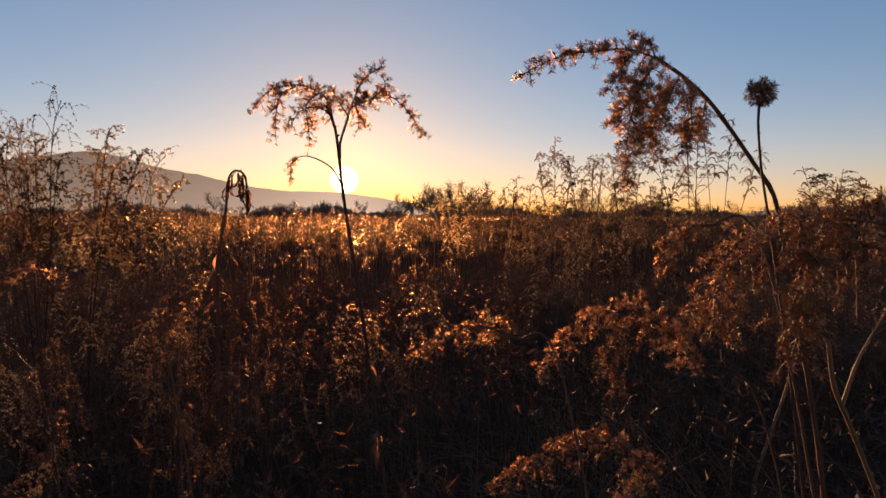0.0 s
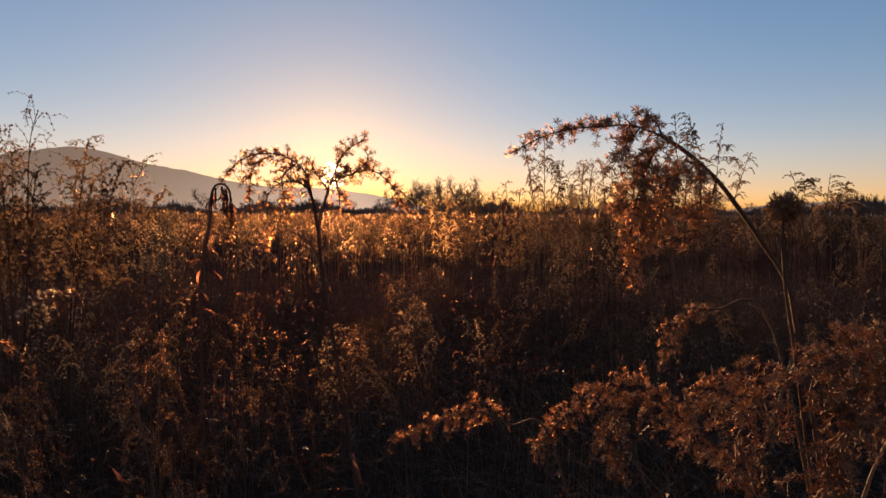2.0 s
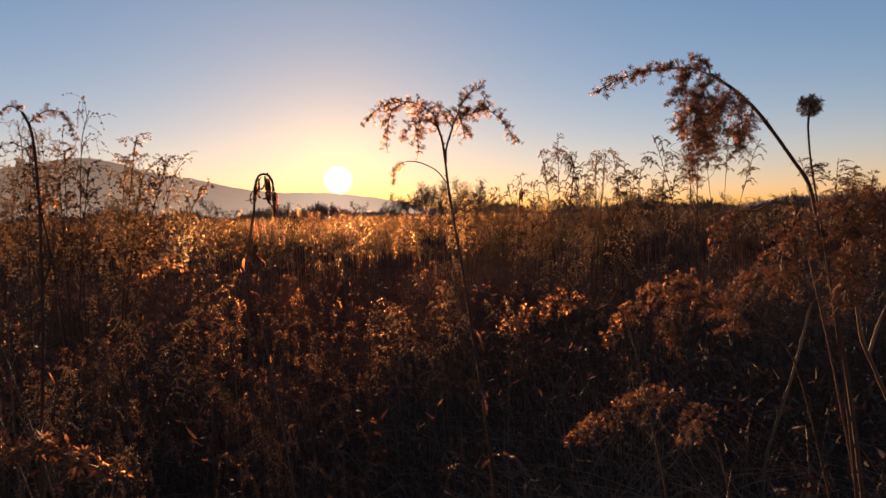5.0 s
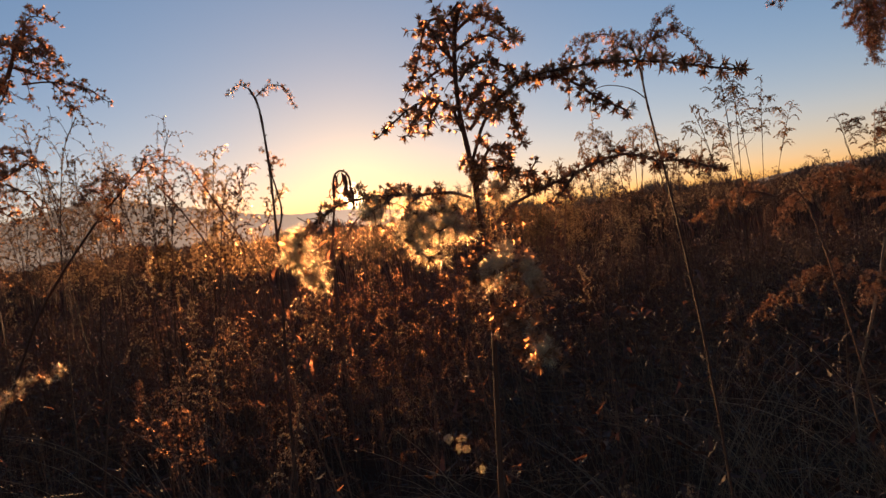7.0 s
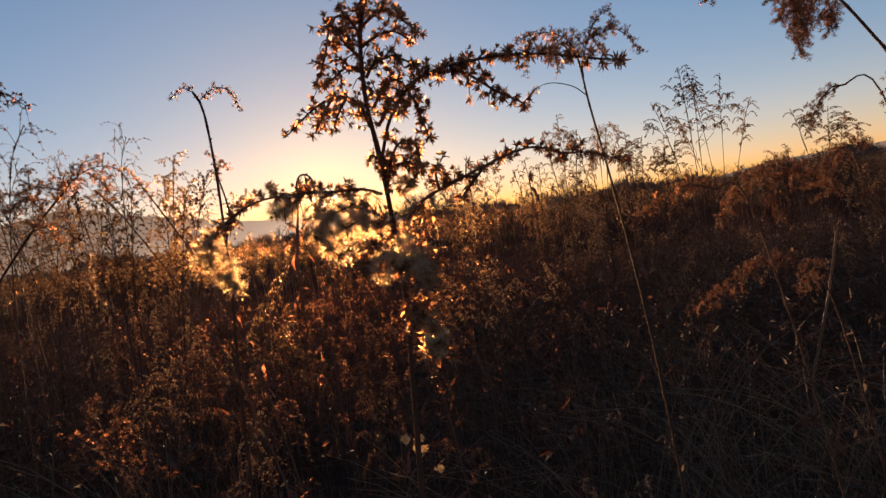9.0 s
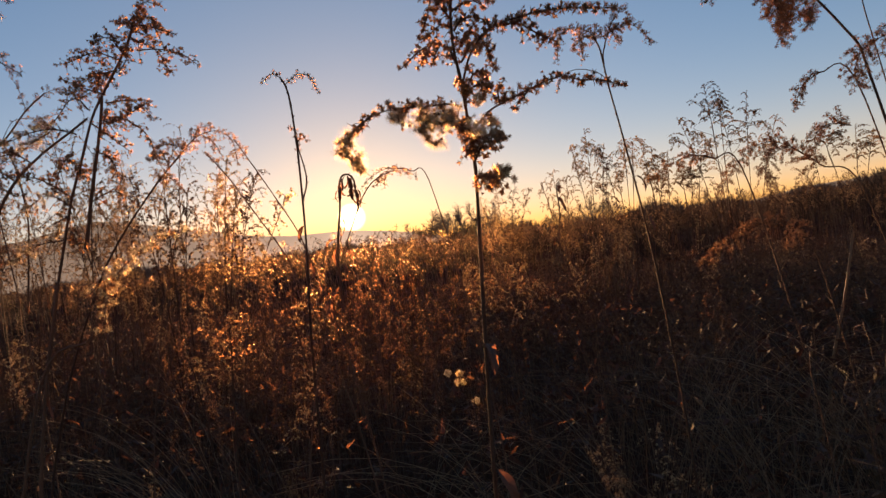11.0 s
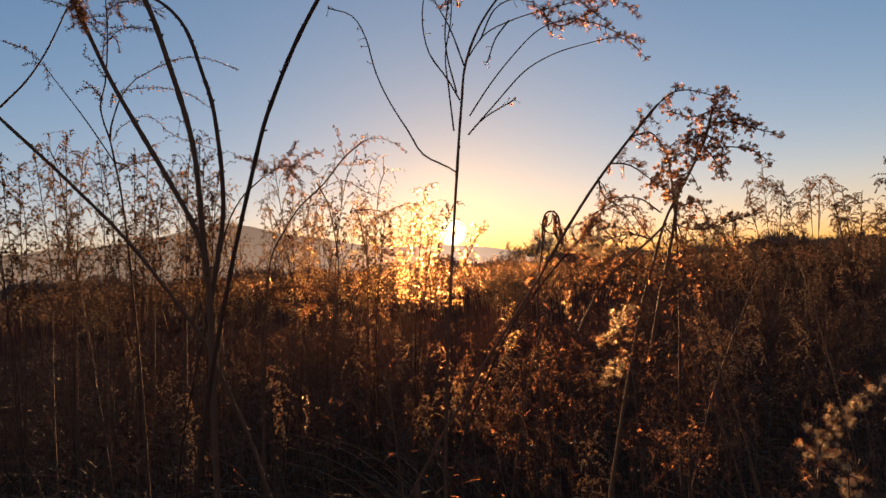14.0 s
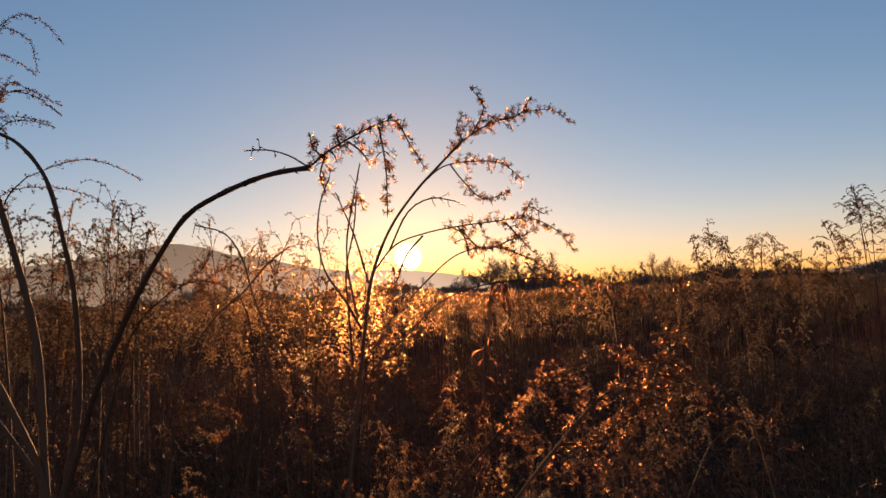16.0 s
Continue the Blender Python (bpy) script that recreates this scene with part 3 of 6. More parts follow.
plume(e_plant, [(-0.325, 0.262, 1.226), (-0.312, 0.255, 1.231), (-0.301, 0.247, 1.221), (-0.294, 0.24, 1.211)], rng, reach=0.0085, gap=0.0032, kinds=BELLS, big=1.35, tufts=0.1, radius=0.0011)
plume(e_plant, [(-0.327, 0.262, 1.214), (-0.317, 0.258, 1.218), (-0.307, 0.254, 1.218), (-0.299, 0.25, 1.211)], rng, reach=0.0085, gap=0.0032, kinds=BELLS, big=1.35, tufts=0.1, radius=0.0011)
plume(e_plant, [(-0.327, 0.262, 1.196), (-0.321, 0.257, 1.202), (-0.311, 0.251, 1.203), (-0.302, 0.246, 1.198), (-0.297, 0.24, 1.192)], rng, reach=0.0085, gap=0.0032, kinds=BELLS, big=1.35, tufts=0.1, radius=0.0011)
plume(e_plant, [(-0.325, 0.262, 1.148), (-0.316, 0.251, 1.169), (-0.302, 0.24, 1.183), (-0.287, 0.23, 1.187), (-0.271, 0.219, 1.186), (-0.257, 0.208, 1.184), (-0.244, 0.197, 1.18), (-0.232, 0.187, 1.175), (-0.222, 0.176, 1.169), (-0.214, 0.165, 1.164)], rng, reach=0.0085, gap=0.0032, kinds=BELLS, big=1.35, tufts=0.1, radius=0.0011, bare=0.2)
plume(e_plant, [(-0.291, 0.235, 1.186), (-0.28, 0.23, 1.185), (-0.271, 0.225, 1.181), (-0.261, 0.22, 1.171), (-0.246, 0.215, 1.16)], rng, reach=0.0085, gap=0.0032, kinds=BELLS, big=1.35, tufts=0.1, radius=0.0011)
plume(e_plant, [(-0.326, 0.262, 1.177), (-0.317, 0.26, 1.189), (-0.309, 0.257, 1.191), (-0.302, 0.255, 1.18), (-0.298, 0.252, 1.165), (-0.296, 0.25, 1.155)], rng, reach=0.011, gap=0.0028, kinds=BELLS, big=1.35, tufts=0.1, radius=0.0011)
plume(e_plant, [(-0.324, 0.262, 1.167), (-0.317, 0.255, 1.175), (-0.312, 0.247, 1.179), (-0.31, 0.24, 1.17)], rng, reach=0.011, gap=0.0028, kinds=BELLS, big=1.35, tufts=0.1, radius=0.0011)
plume(e_plant, [(-0.325, 0.262, 1.13), (-0.319, 0.26, 1.148), (-0.311, 0.257, 1.156), (-0.303, 0.255, 1.15), (-0.305, 0.252, 1.136), (-0.315, 0.25, 1.127)], rng, reach=0.011, gap=0.0028, kinds=BELLS, big=1.35, tufts=0.1, radius=0.0011)
plume(e_plant, [(-0.324, 0.262, 1.131), (-0.322, 0.258, 1.144), (-0.327, 0.254, 1.15), (-0.331, 0.25, 1.147)], rng, reach=0.0085, gap=0.0032, kinds=BELLS, big=1.35, tufts=0.1, radius=0.0011)
plume(e_plant, [(-0.316, 0.255, 1.142), (-0.309, 0.248, 1.142), (-0.302, 0.24, 1.137)], rng, reach=0.0085, gap=0.0032, kinds=BELLS, big=1.35, tufts=0.1, radius=0.0011)
plume(e_plant, [(-0.318, 0.262, 1.107), (-0.304, 0.261, 1.12), (-0.284, 0.259, 1.128), (-0.264, 0.258, 1.135), (-0.247, 0.256, 1.14), (-0.234, 0.255, 1.141), (-0.22, 0.253, 1.135), (-0.204, 0.252, 1.133), (-0.185, 0.25, 1.125)], rng, reach=0.010, gap=0.0034, bare=0.18, kinds=BELLS, big=1.35, tufts=0.1, radius=0.0011)
plume(e_plant, [(-0.267, 0.255, 1.134), (-0.272, 0.253, 1.128), (-0.282, 0.25, 1.118)], rng, reach=0.0085, gap=0.0032, kinds=BELLS, big=1.35, tufts=0.1, radius=0.0011)
plume(e_plant, [(-0.306, 0.26, 1.119), (-0.306, 0.255, 1.112), (-0.309, 0.25, 1.106)], rng, reach=0.008, gap=0.004, kinds=BELLS, big=1.35, tufts=0.1, radius=0.0011)
plume(e_plant, [(-0.294, 0.258, 1.125), (-0.295, 0.254, 1.134), (-0.29, 0.25, 1.142)], rng, reach=0.010, gap=0.0034, kinds=BELLS, big=1.35, tufts=0.1, radius=0.0011)
plume(e_plant, [(-0.328, 0.262, 1.127), (-0.34, 0.265, 1.132), (-0.357, 0.268, 1.133), (-0.378, 0.271, 1.135), (-0.4, 0.274, 1.135), (-0.415, 0.277, 1.131), (-0.428, 0.28, 1.122)], rng, reach=0.011, gap=0.003, bare=0.12, kinds=BELLS, big=1.35, tufts=0.1, radius=0.0011)
plume(e_plant, [(-0.414, 0.275, 1.131), (-0.428, 0.276, 1.123), (-0.439, 0.278, 1.114), (-0.441, 0.279, 1.1), (-0.428, 0.28, 1.086)], rng, reach=0.012, gap=0.003, thin=2, fluff=True, down_kinds=DOWN, kinds=BELLS, big=1.35, tufts=0.1, radius=0.0011)
plume(e_plant, [(-0.374, 0.268, 1.135), (-0.382, 0.265, 1.129), (-0.392, 0.262, 1.125)], rng, reach=0.012, gap=0.003, thin=2, fluff=True, down_kinds=DOWN, kinds=BELLS, big=1.35, tufts=0.1, radius=0.0011)
plume(e_plant, [(-0.357, 0.265, 1.133), (-0.363, 0.263, 1.13), (-0.369, 0.26, 1.122)], rng, reach=0.012, gap=0.003, thin=2, fluff=True, down_kinds=DOWN, kinds=BELLS, big=1.35, tufts=0.1, radius=0.0011)
plume(e_plant, [(-0.324, 0.262, 1.105), (-0.333, 0.26, 1.116), (-0.349, 0.257, 1.122), (-0.362, 0.255, 1.116), (-0.367, 0.252, 1.106), (-0.357, 0.25, 1.095)], rng, reach=0.012, gap=0.003, thin=2, fluff=True, down_kinds=DOWN, kinds=BELLS, big=1.35, tufts=0.1, radius=0.0011)
plume(e_plant, [(-0.325, 0.262, 1.11), (-0.333, 0.255, 1.109), (-0.341, 0.247, 1.113), (-0.349, 0.24, 1.11)], rng, reach=0.012, gap=0.003, thin=2, fluff=True, down_kinds=DOWN, kinds=BELLS, big=1.35, tufts=0.1, radius=0.0011)
plume(e_plant, [(-0.322, 0.262, 1.081), (-0.324, 0.23, 1.094), (-0.331, 0.197, 1.094), (-0.336, 0.165, 1.09)], rng, reach=0.012, gap=0.003, kinds=BELLS, big=1.35, tufts=0.06, radius=0.0011)
plume(e_plant, [(-0.323, 0.262, 1.076), (-0.313, 0.23, 1.09), (-0.307, 0.197, 1.086), (-0.308, 0.165, 1.078)], rng, reach=0.012, gap=0.003, kinds=BELLS, big=1.35, tufts=0.06, radius=0.0011)
plume(e_plant, [(-0.323, 0.262, 1.063), (-0.313, 0.228, 1.056), (-0.31, 0.194, 1.051), (-0.308, 0.16, 1.053)], rng, reach=0.012, gap=0.003, kinds=BELLS, big=1.35, tufts=0.06, radius=0.0011)
leaves(e_plant, e_line, rng, 4, 0.15, 0.7, 1.0)
for centre, r, n in [((-0.348, 0.25, 1.111), 0.015, 30), ((-0.362, 0.25, 1.106), 0.01, 18), ((-0.439, 0.277, 1.113), 0.007, 16), ((-0.441, 0.279, 1.102), 0.007, 16), ((-0.432, 0.28, 1.09), 0.007, 16), ((-0.39, 0.265, 1.127), 0.008, 16), ((-0.314, 0.25, 1.129), 0.009, 16), ((-0.328, 0.17, 1.09), 0.011, 16), ((-0.313, 0.165, 1.088), 0.011, 14), ((-0.319, 0.2, 1.096), 0.01, 20), ((-0.309, 0.16, 1.053), 0.006, 12)]:
    down_ball(e_plant, centre, r, rng, n)

rng = np.random.default_rng(111)
f_plant = thing("goldenrod", "slender dry stalk with two nodding seed heads", "plant")
f_line = to_ground([(-0.659, 0.896, 0.667), (-0.651, 0.897, 0.868), (-0.639, 0.897, 1.024), (-0.634, 0.897, 1.131), (-0.632, 0.898, 1.246), (-0.636, 0.898, 1.342), (-0.648, 0.898, 1.375)], rng)
stalk(f_plant, f_line, 0.0034, 0.0018, rng)
plume(f_plant, [(-0.648, 0.898, 1.375), (-0.666, 0.898, 1.384), (-0.684, 0.898, 1.37)], rng, reach=0.010, gap=0.0035)
plume(f_plant, [(-0.64, 0.898, 1.36), (-0.614, 0.898, 1.377), (-0.589, 0.898, 1.369), (-0.576, 0.898, 1.337)], rng, reach=0.010, gap=0.0035)
stalk(f_plant, [(-0.634, 0.897, 1.125), (-0.621, 0.898, 1.172), (-0.634, 0.898, 1.254)], 0.0018, 0.0012, rng, "side_stem")
plume(f_plant, [(-0.628, 0.898, 1.218), (-0.632, 0.898, 1.265), (-0.643, 0.898, 1.272)], rng, reach=0.010, gap=0.0035)
plume(f_plant, [(-0.629, 0.898, 1.243), (-0.619, 0.898, 1.258), (-0.612, 0.898, 1.245)], rng, reach=0.010, gap=0.0035)
leaves(f_plant, f_line, rng, 8, 0.15, 0.8, 1.0)

rng = np.random.default_rng(112)
h_plant = thing("goldenrod", "many-branched dry goldenrod with russet plumes and golden tufts", "plant")
h_line = to_ground([(-0.788, 0.39, 1.063), (-0.775, 0.393, 1.112), (-0.762, 0.396, 1.149), (-0.745, 0.399, 1.198), (-0.73, 0.401, 1.225), (-0.713, 0.404, 1.253), (-0.696, 0.407, 1.284), (-0.686, 0.41, 1.315)], rng)
stalk(h_plant, h_line, 0.0028, 0.0012, rng)
stalk(h_plant, [(-0.771, 0.4, 1.052), (-0.757, 0.4, 1.111), (-0.744, 0.4, 1.16), (-0.735, 0.4, 1.197), (-0.73, 0.4, 1.225)], 0.0022, 0.0014, rng, "side_stem")
stalk(h_plant, [(-0.842, 0.36, 1.093), (-0.819, 0.368, 1.133), (-0.79, 0.375, 1.161), (-0.765, 0.382, 1.18), (-0.745, 0.39, 1.197)], 0.0016, 0.0012, rng, "side_stem")
plume(h_plant, [(-0.698, 0.41, 1.281), (-0.685, 0.413, 1.316), (-0.677, 0.417, 1.332), (-0.661, 0.42, 1.328)], rng, reach=0.017, gap=0.0036, kinds=BELLS, big=1.1)
plume(h_plant, [(-0.687, 0.41, 1.314), (-0.667, 0.405, 1.308), (-0.655, 0.4, 1.291)], rng, reach=0.017, gap=0.0036, kinds=BELLS, big=1.1)
plume(h_plant, [(-0.691, 0.41, 1.302), (-0.672, 0.4, 1.298), (-0.652, 0.39, 1.287), (-0.634, 0.38, 1.277)], rng, reach=0.014, gap=0.0042, kinds=BELLS, big=1.1)
plume(h_plant, [(-0.688, 0.41, 1.274), (-0.667, 0.417, 1.275), (-0.642, 0.423, 1.268), (-0.628, 0.43, 1.256)], rng, reach=0.014, gap=0.0042, kinds=BELLS, big=1.1, bare=0.35)
plume(h_plant, [(-0.693, 0.41, 1.289), (-0.674, 0.43, 1.278), (-0.671, 0.45, 1.26)], rng, reach=0.017, gap=0.0036, kinds=BELLS, big=1.1)
plume(h_plant, [(-0.688, 0.41, 1.314), (-0.703, 0.425, 1.313), (-0.722, 0.44, 1.325)], rng, reach=0.014, gap=0.0042, kinds=BELLS, big=1.1)
plume(h_plant, [(-0.705, 0.405, 1.262), (-0.725, 0.388, 1.269), (-0.748, 0.37, 1.254)], rng, reach=0.017, gap=0.0036, kinds=BELLS, big=1.1)
plume(h_plant, [(-0.719, 0.405, 1.242), (-0.737, 0.417, 1.255), (-0.752, 0.43, 1.244)], rng, reach=0.017, gap=0.0036, kinds=BELLS, big=1.1)
plume(h_plant, [(-0.702, 0.41, 1.267), (-0.711, 0.395, 1.287), (-0.72, 0.38, 1.276)], rng, reach=0.017, gap=0.0036, kinds=BELLS, big=1.1)
plume(h_plant, [(-0.727, 0.4, 1.225), (-0.743, 0.385, 1.231), (-0.756, 0.37, 1.238)], rng, reach=0.014, gap=0.0042, kinds=BELLS, big=1.1)
plume(h_plant, [(-0.712, 0.405, 1.253), (-0.732, 0.382, 1.239), (-0.742, 0.36, 1.216)], rng, reach=0.017, gap=0.0036, kinds=BELLS, big=1.1)
plume(h_plant, [(-0.698, 0.41, 1.278), (-0.692, 0.39, 1.257), (-0.693, 0.37, 1.237)], rng, reach=0.014, gap=0.0042, kinds=BELLS, big=1.1)
plume(h_plant, [(-0.735, 0.4, 1.197), (-0.718, 0.39, 1.189), (-0.694, 0.38, 1.192), (-0.667, 0.37, 1.2)], rng, reach=0.017, gap=0.0036, kinds=BELLS, big=1.1)
plume(h_plant, [(-0.727, 0.4, 1.215), (-0.705, 0.42, 1.219), (-0.693, 0.44, 1.201)], rng, reach=0.014, gap=0.0042, kinds=BELLS, big=1.1)
plume(h_plant, [(-0.748, 0.4, 1.21), (-0.765, 0.412, 1.227), (-0.784, 0.425, 1.231), (-0.805, 0.438, 1.221), (-0.831, 0.45, 1.206)], rng, reach=0.010, gap=0.007, kinds=BELLS)
plume(h_plant, [(-0.759, 0.39, 1.181), (-0.78, 0.382, 1.188), (-0.803, 0.375, 1.185), (-0.824, 0.368, 1.176), (-0.843, 0.36, 1.174)], rng, reach=0.014, gap=0.0036, kinds=BELLS, thin=2, fluff=True)
plume(h_plant, [(-0.777, 0.385, 1.187), (-0.795, 0.392, 1.198), (-0.812, 0.4, 1.196)], rng, reach=0.014, gap=0.0036, kinds=BELLS, thin=2, fluff=True)
plume(h_plant, [(-0.786, 0.385, 1.186), (-0.801, 0.378, 1.175), (-0.811, 0.37, 1.165)], rng, reach=0.014, gap=0.0036, kinds=BELLS, thin=2, fluff=True)
plume(h_plant, [(-0.7, 0.39, 1.19), (-0.685, 0.4, 1.174), (-0.68, 0.41, 1.142)], rng, reach=0.010, gap=0.007, kinds=BELLS)
plume(h_plant, [(-0.745, 0.395, 1.194), (-0.73, 0.408, 1.177), (-0.718, 0.42, 1.162)], rng, reach=0.014, gap=0.0042, kinds=BELLS, big=1.1)
plume(h_plant, [(-0.774, 0.39, 1.099), (-0.79, 0.375, 1.114), (-0.807, 0.36, 1.099)], rng, reach=0.014, gap=0.0036, kinds=BELLS, thin=2, fluff=True)
plume(h_plant, [(-0.779, 0.39, 1.087), (-0.796, 0.405, 1.09), (-0.817, 0.42, 1.074)], rng, reach=0.014, gap=0.0036, kinds=BELLS, thin=2, fluff=True)
plume(h_plant, [(-0.76, 0.4, 1.104), (-0.74, 0.42, 1.116), (-0.721, 0.44, 1.094)], rng, reach=0.010, gap=0.007, kinds=BELLS)
plume(h_plant, [(-0.764, 0.39, 1.149), (-0.782, 0.403, 1.157), (-0.802, 0.417, 1.146), (-0.817, 0.43, 1.127)], rng, reach=0.014, gap=0.0042, kinds=BELLS, big=1.1)
plume(h_plant, [(-0.768, 0.395, 1.136), (-0.75, 0.372, 1.141), (-0.737, 0.35, 1.125)], rng, reach=0.014, gap=0.0042, kinds=BELLS, big=1.1)
plume(h_plant, [(-0.744, 0.4, 1.16), (-0.728, 0.393, 1.152), (-0.717, 0.387, 1.133), (-0.717, 0.38, 1.115)], rng, reach=0.014, gap=0.0042, kinds=BELLS, big=1.1)
plume(h_plant, [(-0.819, 0.365, 1.133), (-0.829, 0.353, 1.146), (-0.842, 0.34, 1.145)], rng, reach=0.010, gap=0.007, kinds=BELLS)
plume(h_plant, [(-0.8, 0.37, 1.15), (-0.811, 0.36, 1.16), (-0.828, 0.35, 1.157)], rng, reach=0.014, gap=0.0042, kinds=BELLS, big=1.1)
plume(h_plant, [(-0.775, 0.39, 1.112), (-0.792, 0.36, 1.132), (-0.808, 0.33, 1.13)], rng, reach=0.014, gap=0.0042, kinds=BELLS, big=1.1)
plume(h_plant, [(-0.782, 0.39, 1.075), (-0.767, 0.375, 1.066), (-0.754, 0.36, 1.046)], rng, reach=0.014, gap=0.0042, kinds=BELLS, big=1.1)
plume(h_plant, [(-0.785, 0.385, 1.063), (-0.803, 0.368, 1.06), (-0.818, 0.35, 1.045)], rng, reach=0.014, gap=0.0036, kinds=BELLS, thin=2, fluff=True)
leaves(h_plant, h_line, rng, 4, 0.15, 0.8, 1.0)

rng = np.random.default_rng(113)
ha_plant = thing("goldenrod", "leaning dry goldenrod with a hooked sparse plume", "plant")
ha_line = to_ground([(-0.947, 0.297, 1.052), (-0.91, 0.296, 1.105), (-0.879, 0.296, 1.148), (-0.848, 0.296, 1.195), (-0.818, 0.296, 1.236), (-0.788, 0.295, 1.271), (-0.763, 0.295, 1.298)], rng)
stalk(ha_plant, ha_line, 0.0024, 0.0012, rng)
plume(ha_plant, [(-0.788, 0.295, 1.271), (-0.763, 0.295, 1.298), (-0.741, 0.295, 1.309), (-0.71, 0.295, 1.299)], rng, reach=0.014, gap=0.008)
plume(ha_plant, [(-0.807, 0.296, 1.25), (-0.788, 0.306, 1.248), (-0.764, 0.316, 1.23)], rng, reach=0.014, gap=0.008)
plume(ha_plant, [(-0.818, 0.296, 1.236), (-0.815, 0.286, 1.22), (-0.797, 0.276, 1.204)], rng, reach=0.014, gap=0.008)
plume(ha_plant, [(-0.787, 0.295, 1.272), (-0.772, 0.285, 1.272), (-0.765, 0.275, 1.258)], rng, reach=0.014, gap=0.008)
leaves(ha_plant, ha_line, rng, 4, 0.15, 0.8, 1.0)

rng = np.random.default_rng(114)
hb_plant = thing("goldenrod", "low goldenrod with golden downy seed tufts", "plant")
hb_line = to_ground([(-0.719, 0.234, 0.929), (-0.682, 0.247, 0.962), (-0.668, 0.259, 1.006), (-0.639, 0.272, 1.036), (-0.607, 0.284, 1.048)][:3], rng, arch=True)
stalk(hb_plant, hb_line, 0.002, 0.0011, rng)
plume(hb_plant, [(-0.682, 0.247, 0.962), (-0.668, 0.259, 1.006), (-0.639, 0.272, 1.036), (-0.607, 0.284, 1.048)], rng, reach=0.016, gap=0.006, thin=2, fluff=True)
plume(hb_plant, [(-0.673, 0.255, 0.993), (-0.66, 0.239, 1.005), (-0.661, 0.234, 0.975)], rng, reach=0.016, gap=0.006, thin=2, fluff=True)
leaves(hb_plant, hb_line, rng, 3, 0.15, 0.8, 1.0)

rng = np.random.default_rng(115)
s_plant = thing("goldenrod", "tall dry goldenrod forking into thin curved bare twigs", "plant")
s_line = to_ground([(-0.967, 0.4, 1.228), (-0.963, 0.408, 1.27), (-0.959, 0.415, 1.312), (-0.954, 0.422, 1.356), (-0.948, 0.43, 1.402), (-0.93, 0.438, 1.448), (-0.904, 0.445, 1.485), (-0.873, 0.452, 1.518), (-0.854, 0.46, 1.539)], rng)
stalk(s_plant, s_line, 0.003, 0.0012, rng)
plume(s_plant, [(-0.873, 0.46, 1.52), (-0.848, 0.477, 1.547), (-0.82, 0.494, 1.565), (-0.782, 0.511, 1.579), (-0.754, 0.528, 1.583), (-0.732, 0.545, 1.572)], rng, reach=0.012, gap=0.0045, radius=0.0009)
plume(s_plant, [(-0.845, 0.47, 1.546), (-0.831, 0.465, 1.572), (-0.841, 0.46, 1.59)], rng, reach=0.012, gap=0.0045, radius=0.0009)
plume(s_plant, [(-0.817, 0.49, 1.565), (-0.794, 0.485, 1.568), (-0.783, 0.48, 1.582)], rng, reach=0.012, gap=0.0045, radius=0.0009)
plume(s_plant, [(-0.854, 0.46, 1.539), (-0.86, 0.455, 1.55), (-0.853, 0.45, 1.561)], rng, reach=0.012, gap=0.0045, radius=0.0009)
plume(s_plant, [(-0.894, 0.44, 1.494), (-0.873, 0.435, 1.507), (-0.844, 0.43, 1.509), (-0.816, 0.425, 1.504), (-0.798, 0.42, 1.487)], rng, reach=0.012, gap=0.0045, radius=0.0009, bare=0.3)
plume(s_plant, [(-0.867, 0.44, 1.51), (-0.854, 0.43, 1.49), (-0.835, 0.42, 1.47), (-0.812, 0.41, 1.473)], rng, reach=0.012, gap=0.0045, radius=0.0009, bare=0.25)
plume(s_plant, [(-0.944, 0.42, 1.406), (-0.921, 0.415, 1.43), (-0.892, 0.41, 1.439), (-0.863, 0.405, 1.443), (-0.832, 0.4, 1.445), (-0.795, 0.395, 1.446), (-0.771, 0.39, 1.433), (-0.758, 0.385, 1.415)], rng, reach=0.012, gap=0.0045, radius=0.0009, bare=0.45)
plume(s_plant, [(-0.859, 0.4, 1.442), (-0.838, 0.397, 1.421), (-0.812, 0.393, 1.427), (-0.791, 0.39, 1.434)], rng, reach=0.012, gap=0.0045, radius=0.0009, bare=0.2)
plume(s_plant, [(-0.801, 0.39, 1.445), (-0.795, 0.385, 1.455), (-0.782, 0.38, 1.447)], rng, reach=0.012, gap=0.0045, radius=0.0009)
plume(s_plant, [(-0.816, 0.39, 1.443), (-0.805, 0.385, 1.429), (-0.794, 0.38, 1.415)], rng, reach=0.012, gap=0.0045, radius=0.0009)
plume(s_plant, [(-0.943, 0.4, 1.334), (-0.918, 0.396, 1.365), (-0.888, 0.391, 1.395), (-0.86, 0.387, 1.416), (-0.829, 0.383, 1.421), (-0.799, 0.379, 1.41), (-0.776, 0.374, 1.393), (-0.76, 0.37, 1.384)], rng, reach=0.012, gap=0.0045, radius=0.0009, bare=0.6)
plume(s_plant, [(-0.942, 0.4, 1.317), (-0.913, 0.394, 1.343), (-0.879, 0.389, 1.373), (-0.847, 0.383, 1.386), (-0.816, 0.377, 1.39), (-0.786, 0.371, 1.391), (-0.772, 0.366, 1.383), (-0.758, 0.36, 1.363)], rng, reach=0.010, gap=0.006, bare=0.72)
plume(s_plant, [(-0.85, 0.39, 1.415), (-0.854, 0.385, 1.434), (-0.868, 0.38, 1.442)], rng, reach=0.012, gap=0.0045, radius=0.0009)
